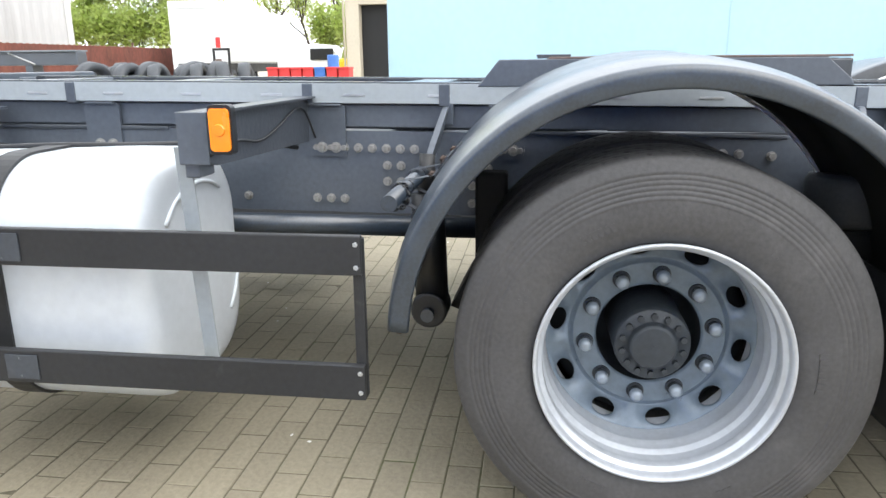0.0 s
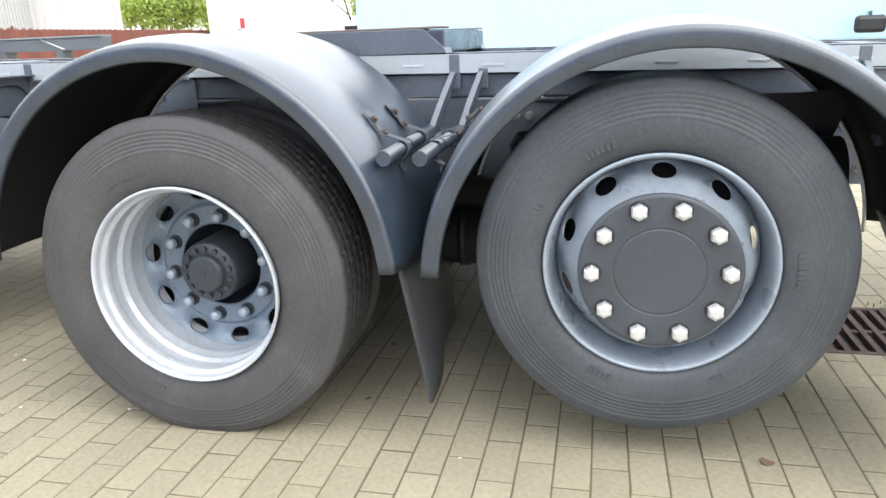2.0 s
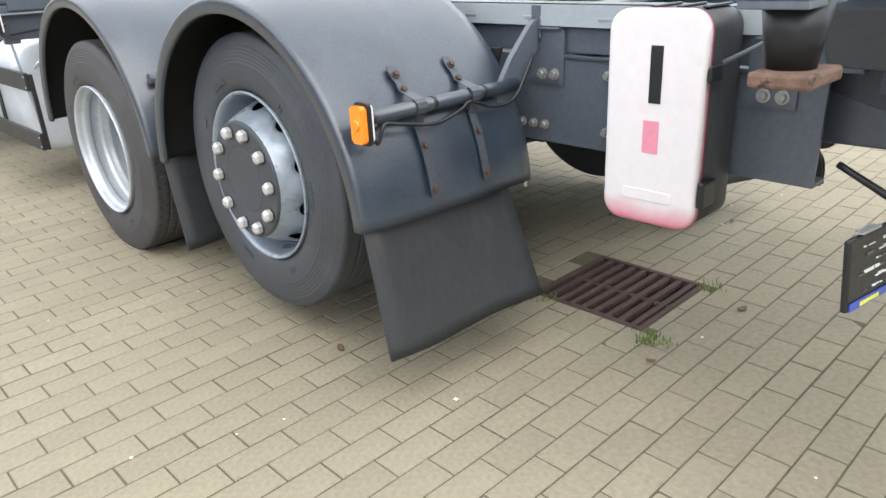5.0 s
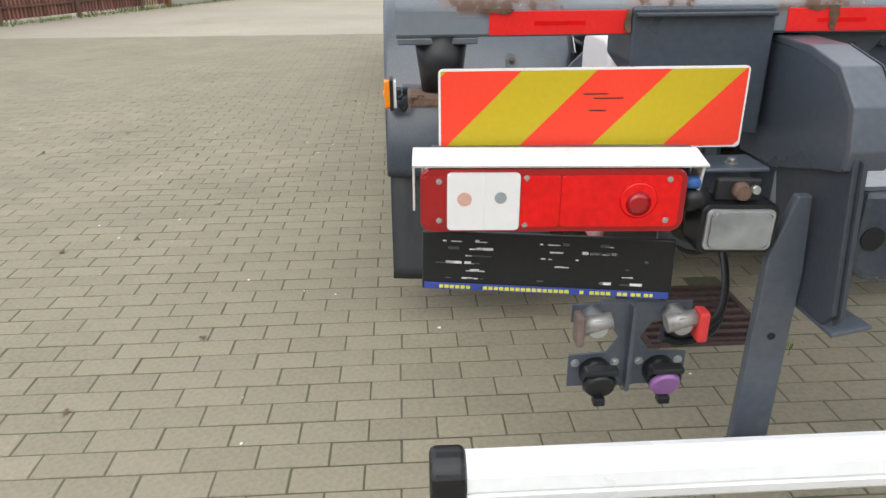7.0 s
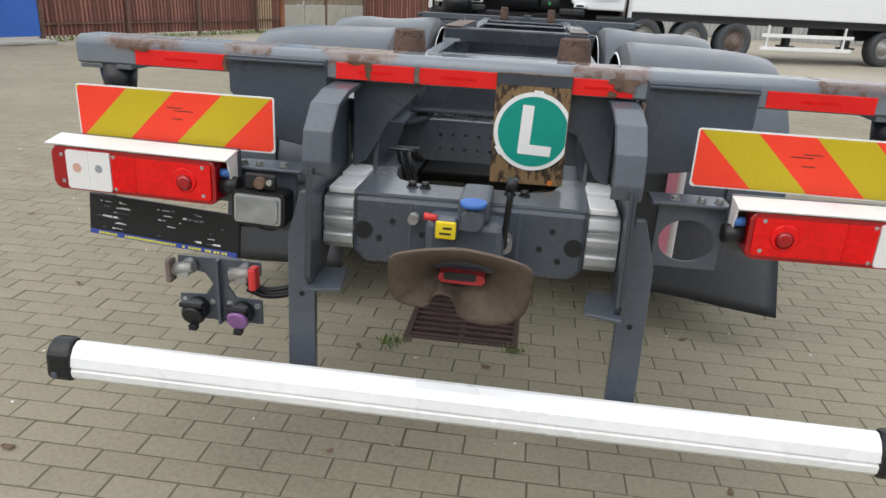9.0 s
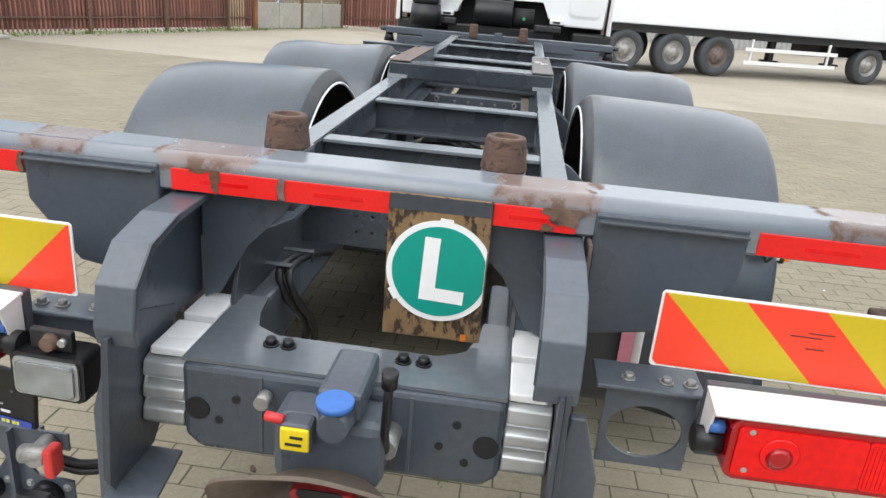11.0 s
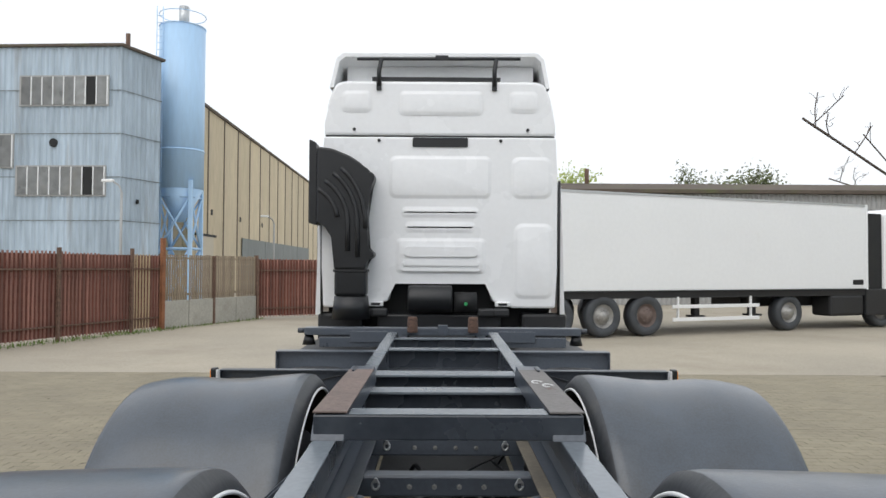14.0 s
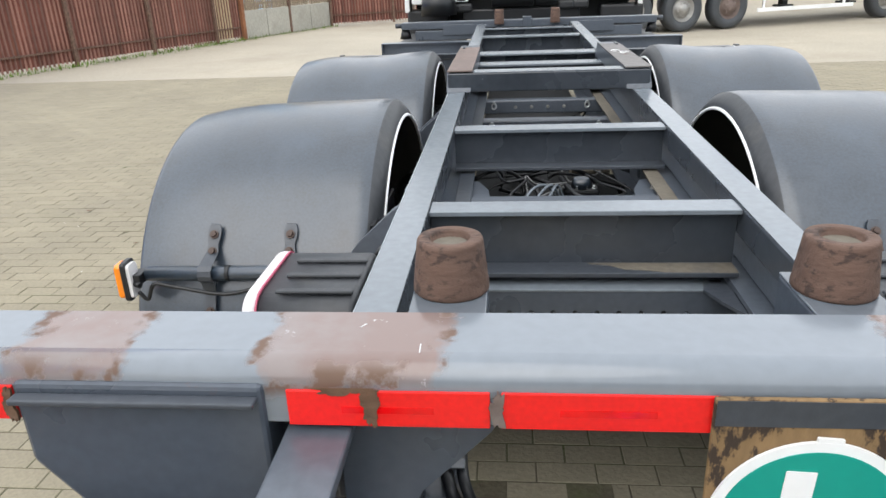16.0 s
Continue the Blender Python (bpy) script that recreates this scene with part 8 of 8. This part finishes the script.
# far white trailer
ft = tagged(empty("box_trailer", Matrix.Translation((28.4, 15.8, 0)) @ Matrix.Rotation(radians(3.4), 4, "Z")), "white box trailer standing under trees", "trailer")
bm = bmesh.new()
box(bm, 0, 11.4, 0.0, 2.3, 1.32, 4.0, 0.04)
part("box_body", bm, TRAILERW, ft)
quick("door_header", GREYSHEET, ft, box, -0.02, -0.002, 0.25, 2.2, 3.66, 3.69)
quick("bottom_rail", GREYSHEET, ft, box, 0.02, 11.38, -0.015, 0.0, 1.32, 1.40)
quick("chassis", BLACKM, ft, box, 0.2, 11, 0.15, 2.15, 0.9, 1.31)
for x in (1.6, 2.9, 4.2):
    far_wheel(ft, x, 0.05, 1)
    far_wheel(ft, x, 2.25, -1)
for y in (0.6, 1.6):
    quick("landing_leg", BLACKM, ft, box, 9.2, 9.36, y - 0.08, y + 0.08, 0.0, 0.9, 0.01)
# white storage body on the far side
STOREW = mat("pale_grey_store_sheet", (0.56, 0.55, 0.545), 0.6, 0, 0.10, 5, 0.7, 0.02, (0.36, 0.345, 0.335), 0.4, 0.9, tall=5.0)
ws = tagged(empty("white_store", Matrix.Translation((31.0, 25.0, 0))), "large white corrugated store building", "building")
bm = bmesh.new()
wave_sheet(bm, -14, 0.0, 2.0, 7.0, 0.5, 0.010, 0, 0.03, 4)
part("wall", bm, STOREW, ws, at=Matrix.Rotation(radians(-90), 4, "Z"))
quick("core", STOREW, ws, box, 0.1, 0.6, 0.0, 14, 0, 7.0)
quick("roof_edge", GREYSHEET, ws, box, -0.35, 0.9, -0.25, 14.2, 7.0, 7.22)
fence_run((30.0, 19.0), (14.0, 19.9), "rusty red corrugated sheet fence along the yard", height=2.05, panel=1.5)
# cream building edge with open gate
cr = tagged(empty("cream_building", Matrix.Translation((30.0, 10.48, 0))), "cream plastered building with a dark gateway", "building")
quick("pier", CREAM, cr, box, 0, 0.6, -0.64, 0.0, 0, 6.0, 0.02)
quick("lintel", CREAM, cr, box, 0.02, 0.6, -4.0, -0.642, 3.84, 6.0, 0.01)
quick("wall", CREAM, cr, box, 0.6, 9, -16, -0.1, 0, 6.0)
# near-black sheet stands in for the unlit opening
quick("gate_dark", NEARBLACK, cr, box, 0.50, 0.59, -3.9, -0.65, 0, 3.83)
quick("roof_edge", ROOF, cr, box, -0.4, 9, -16, 0.3, 6.0, 6.25)
quick("gutter", CREAM, cr, box, -0.45, -0.30, -16, 0.46, 4.62, 4.74, 0.03)
bm = bmesh.new()
prism(bm, [(0.46, 4.50), (0.46, 4.60), (-0.2, 5.2), (-0.2, 4.50)], "x", -0.28, 0.6, 0.01)
part("eave", bm, BEIGESLAT, cr, "brown boarded eave")
bm = bmesh.new()
pipe(bm, [(-0.37, 0.40, 4.62), (-0.2, 0.12, 4.35), (-0.07, 0.06, 4.2), (-0.07, 0.06, 0.0)], 0.05)
part("downpipe", bm, CREAM, cr, "pale downpipe")
for i, (x, y, h) in enumerate(((44, 30, 6.0), (43, 26.5, 4.5), (47, 25, 6.5), (50, 21, 7.0), (45, 34, 5.5), (46, 14.5, 6.5), (47, 12, 5.5), (44, 38, 5.0), (52, 17, 7.5), (44, 23, 4.5), (48, 17.5, 5.0), (43, 32, 4.0), (49, 28, 6.5))):
    tree(x, y, h * 1.45, 4.6, 4300, LEAF, "young green tree with open crown", 30 + i, leaf=0.25, gap=0.4)
for i, (x, y) in enumerate(((41.5, 25.2), (42, 27.3), (41.6, 29.2), (42, 31.2), (41.8, 33.2), (45, 14.2), (45.5, 16.0), (44, 12.8))):
    tree(x, y, 3.6, 4.0, 3000, LEAF, "low yellow-green bush behind the fence", 60 + i, leaf=0.24, gap=0.3)

# ---- drain grate ----
gr = tagged(empty("drain_grate", Matrix.Translation((-0.075, -0.785, -0.004))), "rusty cast iron drain grate in the paving", "drain grate")
G = 0.242
for a in ((-G, G, -G, -G + 0.022), (-G, G, G - 0.022, G), (-G, -G + 0.022, -G + 0.022, G - 0.022), (G - 0.022, G, -G + 0.022, G - 0.022)):
    quick("frame_bar", GRATE, gr, box, *a, -0.07, 0.006, 0.002)
for k in range(8):
    y = -G + 0.036 + k * 0.0535
    quick("grate_bar", GRATE, gr, box, -G + 0.022, G - 0.022, y, y + 0.024, -0.025, 0.004, 0.003)
quick("grate_web", GRATE, gr, box, -0.012, 0.012, -G + 0.022, G - 0.022, -0.02, -0.004)
# solid near-black block; the pit's darkness is its colour, not its depth
quick("pit", NEARBLACK, gr, box, -G + 0.002, G - 0.002, -G + 0.002, G - 0.002, -0.30, -0.06)

# ---- paving ----
PX, PY = 0.2035, 0.1024
X0, X1, Y0, Y1 = -9.441, 7.0, -8.0374, 9.5
bed = tagged(empty("pavement"), "weathered grey-beige concrete pavers with mossy joints", "pavement", kind="structure")
quick("joint_bed", JOINT, bed, pierced, X0, X1, Y0, Y1, -0.0020)
rng = np.random.RandomState(3)


def paver_corners(dx, dy):
    b = 0.0022
    hx, hy = dx / 2 - 0.0024, dy / 2 - 0.0022
    return [(-hx, -hy, -0.03), (hx, -hy, -0.03), (hx, hy, -0.03), (-hx, hy, -0.03), (-hx, -hy, -b), (hx, -hy, -b), (hx, hy, -b), (-hx, hy, -b),
            (-hx + b, -hy + b, 0), (hx - b, -hy + b, 0), (hx - b, hy - b, 0), (-hx + b, hy - b, 0)]


PF = [(0, 1, 5, 4), (1, 2, 6, 5), (2, 3, 7, 6), (3, 0, 4, 7), (4, 5, 9, 8), (5, 6, 10, 9), (6, 7, 11, 10), (7, 4, 8, 11), (8, 9, 10, 11)]
base = np.array(paver_corners(PX, PY))
pm = bpy.data.meshes.new("paver")
pm.from_pydata([tuple(v) for v in base], [], PF)
pm.materials.append(PAVER)
V, F, count, near = [], [], 0, 0
GX0, GX1, GY0, GY1 = -0.075 - G - 0.002, -0.075 + G + 0.002, -0.785 - G - 0.002, -0.785 + G + 0.002
ny = int((Y1 - Y0) / PY)
for j in range(ny):
    y = Y0 + (j + 0.5) * PY
    shift = (0.5 if j % 2 else 0.0) * PX + rng.uniform(-0.004, 0.004)
    for i in range(int((X1 - X0) / PX)):
        x = X0 + (i + 0.5) * PX + shift
        ax0, ax1, ay0, ay1 = x - PX / 2, x + PX / 2, y - PY / 2, y + PY / 2
        cut = ax0 < GX1 and ax1 > GX0 and ay0 < GY1 and ay1 > GY0
        if cut:
            # cut pavers butt against the grate frame
            if ax0 < GX0 - 0.02:
                ax1 = GX0
            elif ax1 > GX1 + 0.02:
                ax0 = GX1
            elif ay0 < GY0 - 0.02:
                ay1 = GY0
            elif ay1 > GY1 + 0.02:
                ay0 = GY1
            else:
                continue
        dz, tx, ty = rng.uniform(-0.0015, 0.0015), rng.uniform(-0.006, 0.006), rng.uniform(-0.008, 0.008)
        if near < 300 and -2.3 < x < -1.15 and -2.9 < y < 2.6 and abs(x + 1.7) < 0.56 and -2.2 < y < 0.35:
            part("paver", pm, None, bed, at=Matrix.Translation((x, y, dz)) @ Euler((ty, tx, rng.uniform(-0.006, 0.006))).to_matrix().to_4x4())
            near += 1
            continue
        q = np.array(paver_corners(ax1 - ax0, ay1 - ay0)) if cut else base.copy()
        q[:, 2] += dz + tx * q[:, 0] + ty * q[:, 1]
        q[:, 0] += (ax0 + ax1) / 2
        q[:, 1] += (ay0 + ay1) / 2
        V.append(q)
        F += [tuple(c + 12 * count for c in f) for f in PF]
        count += 1
me = bpy.data.meshes.new("pavers")
me.from_pydata([tuple(v) for v in np.concatenate(V)], [], F)
me.materials.append(PAVER)
tagged(part("pavers", me, None, bed), "field of weathered grey-beige pavers", kind="stuff")
# leaves and specks on the paving
random.seed(17)
DEAD = mat("dead_leaf", (0.16, 0.10, 0.06), 0.8, 0, 0.3, 20, 5, 0.05, random_tint=0.4)
CHIP = mat("white_chip", (0.75, 0.74, 0.7), 0.7, 0, 0.1)
bm = bmesh.new()
for i in range(150):
    x, y = random.uniform(-5, 3), random.uniform(-4.5, 4)
    s, a = random.uniform(0.004, 0.010), random.uniform(0, 6.3)
    vs = [bm.verts.new((x + s * math.cos(a + k * 1.57) * random.uniform(0.5, 1.2), y + s * math.sin(a + k * 1.57) * random.uniform(0.5, 1.2), 0.005 + random.uniform(0, 0.004))) for k in range(4)]
    bm.faces.new(vs)
tagged(part("grit", bm, CHIP, None), "tiny white chips scattered on the paving", "grit", kind="stuff")
for i in range(36):
    x, y, s, a = random.uniform(-4, 2), random.uniform(-3.8, 3), random.uniform(0.012, 0.028), random.uniform(0, 6.3)
    if i < 3:
        x, y = ((-1.105, -0.32), (-0.92, 0.9), (-1.38, -2.05))[i]
    bm = bmesh.new()
    ring = [bm.verts.new((s * math.cos(t) * (1 if k % 2 else 0.75), 0.5 * s * math.sin(t), 0.004 + 0.25 * s * math.cos(t) ** 2)) for k, t in enumerate([2 * math.pi * k / 8 for k in range(8)])]
    bm.faces.new(ring)
    tagged(part("fallen_leaf", bm, DEAD, None, at=Matrix.Translation((x, y, 0.003)) @ Matrix.Rotation(a, 4, "Z")), "small brown dead leaf on the paving", "leaf", "fallen leaves")
# weeds by the grate and along the fence foot
bm = bmesh.new()
def blades(cx, cy, n, sp, h):
    for i in range(n):
        x, y, a = cx + random.gauss(0, sp), cy + random.gauss(0, sp), random.uniform(0, 6.3)
        hh = h * random.uniform(0.4, 1.2)
        dx, dy = 0.12 * hh * math.cos(a), 0.12 * hh * math.sin(a)
        bm.faces.new([bm.verts.new(p) for p in ((x - dy, y + dx, 0), (x + dy, y - dx, 0), (x + 3 * dx, y + 3 * dy, hh))])
blades(-0.36, -1.10, 110, 0.03, 0.026)
blades(-0.34, -0.62, 50, 0.03, 0.02)
blades(0.17, -1.04, 60, 0.035, 0.022)
for k in range(26):
    t = k / 25
    blades(-9.9 + 2.6 * t + 0.2, 10.0 + 6.85 * t, 40, 0.16, 0.09)
    blades(-7.3 + 1.5 * t + 0.2, 16.9 + 3.85 * t, 16, 0.14, 0.07)
tagged(part("weeds", bm, GRASS, None), "thin green weeds at the fence foot and grate", "grass", kind="stuff")
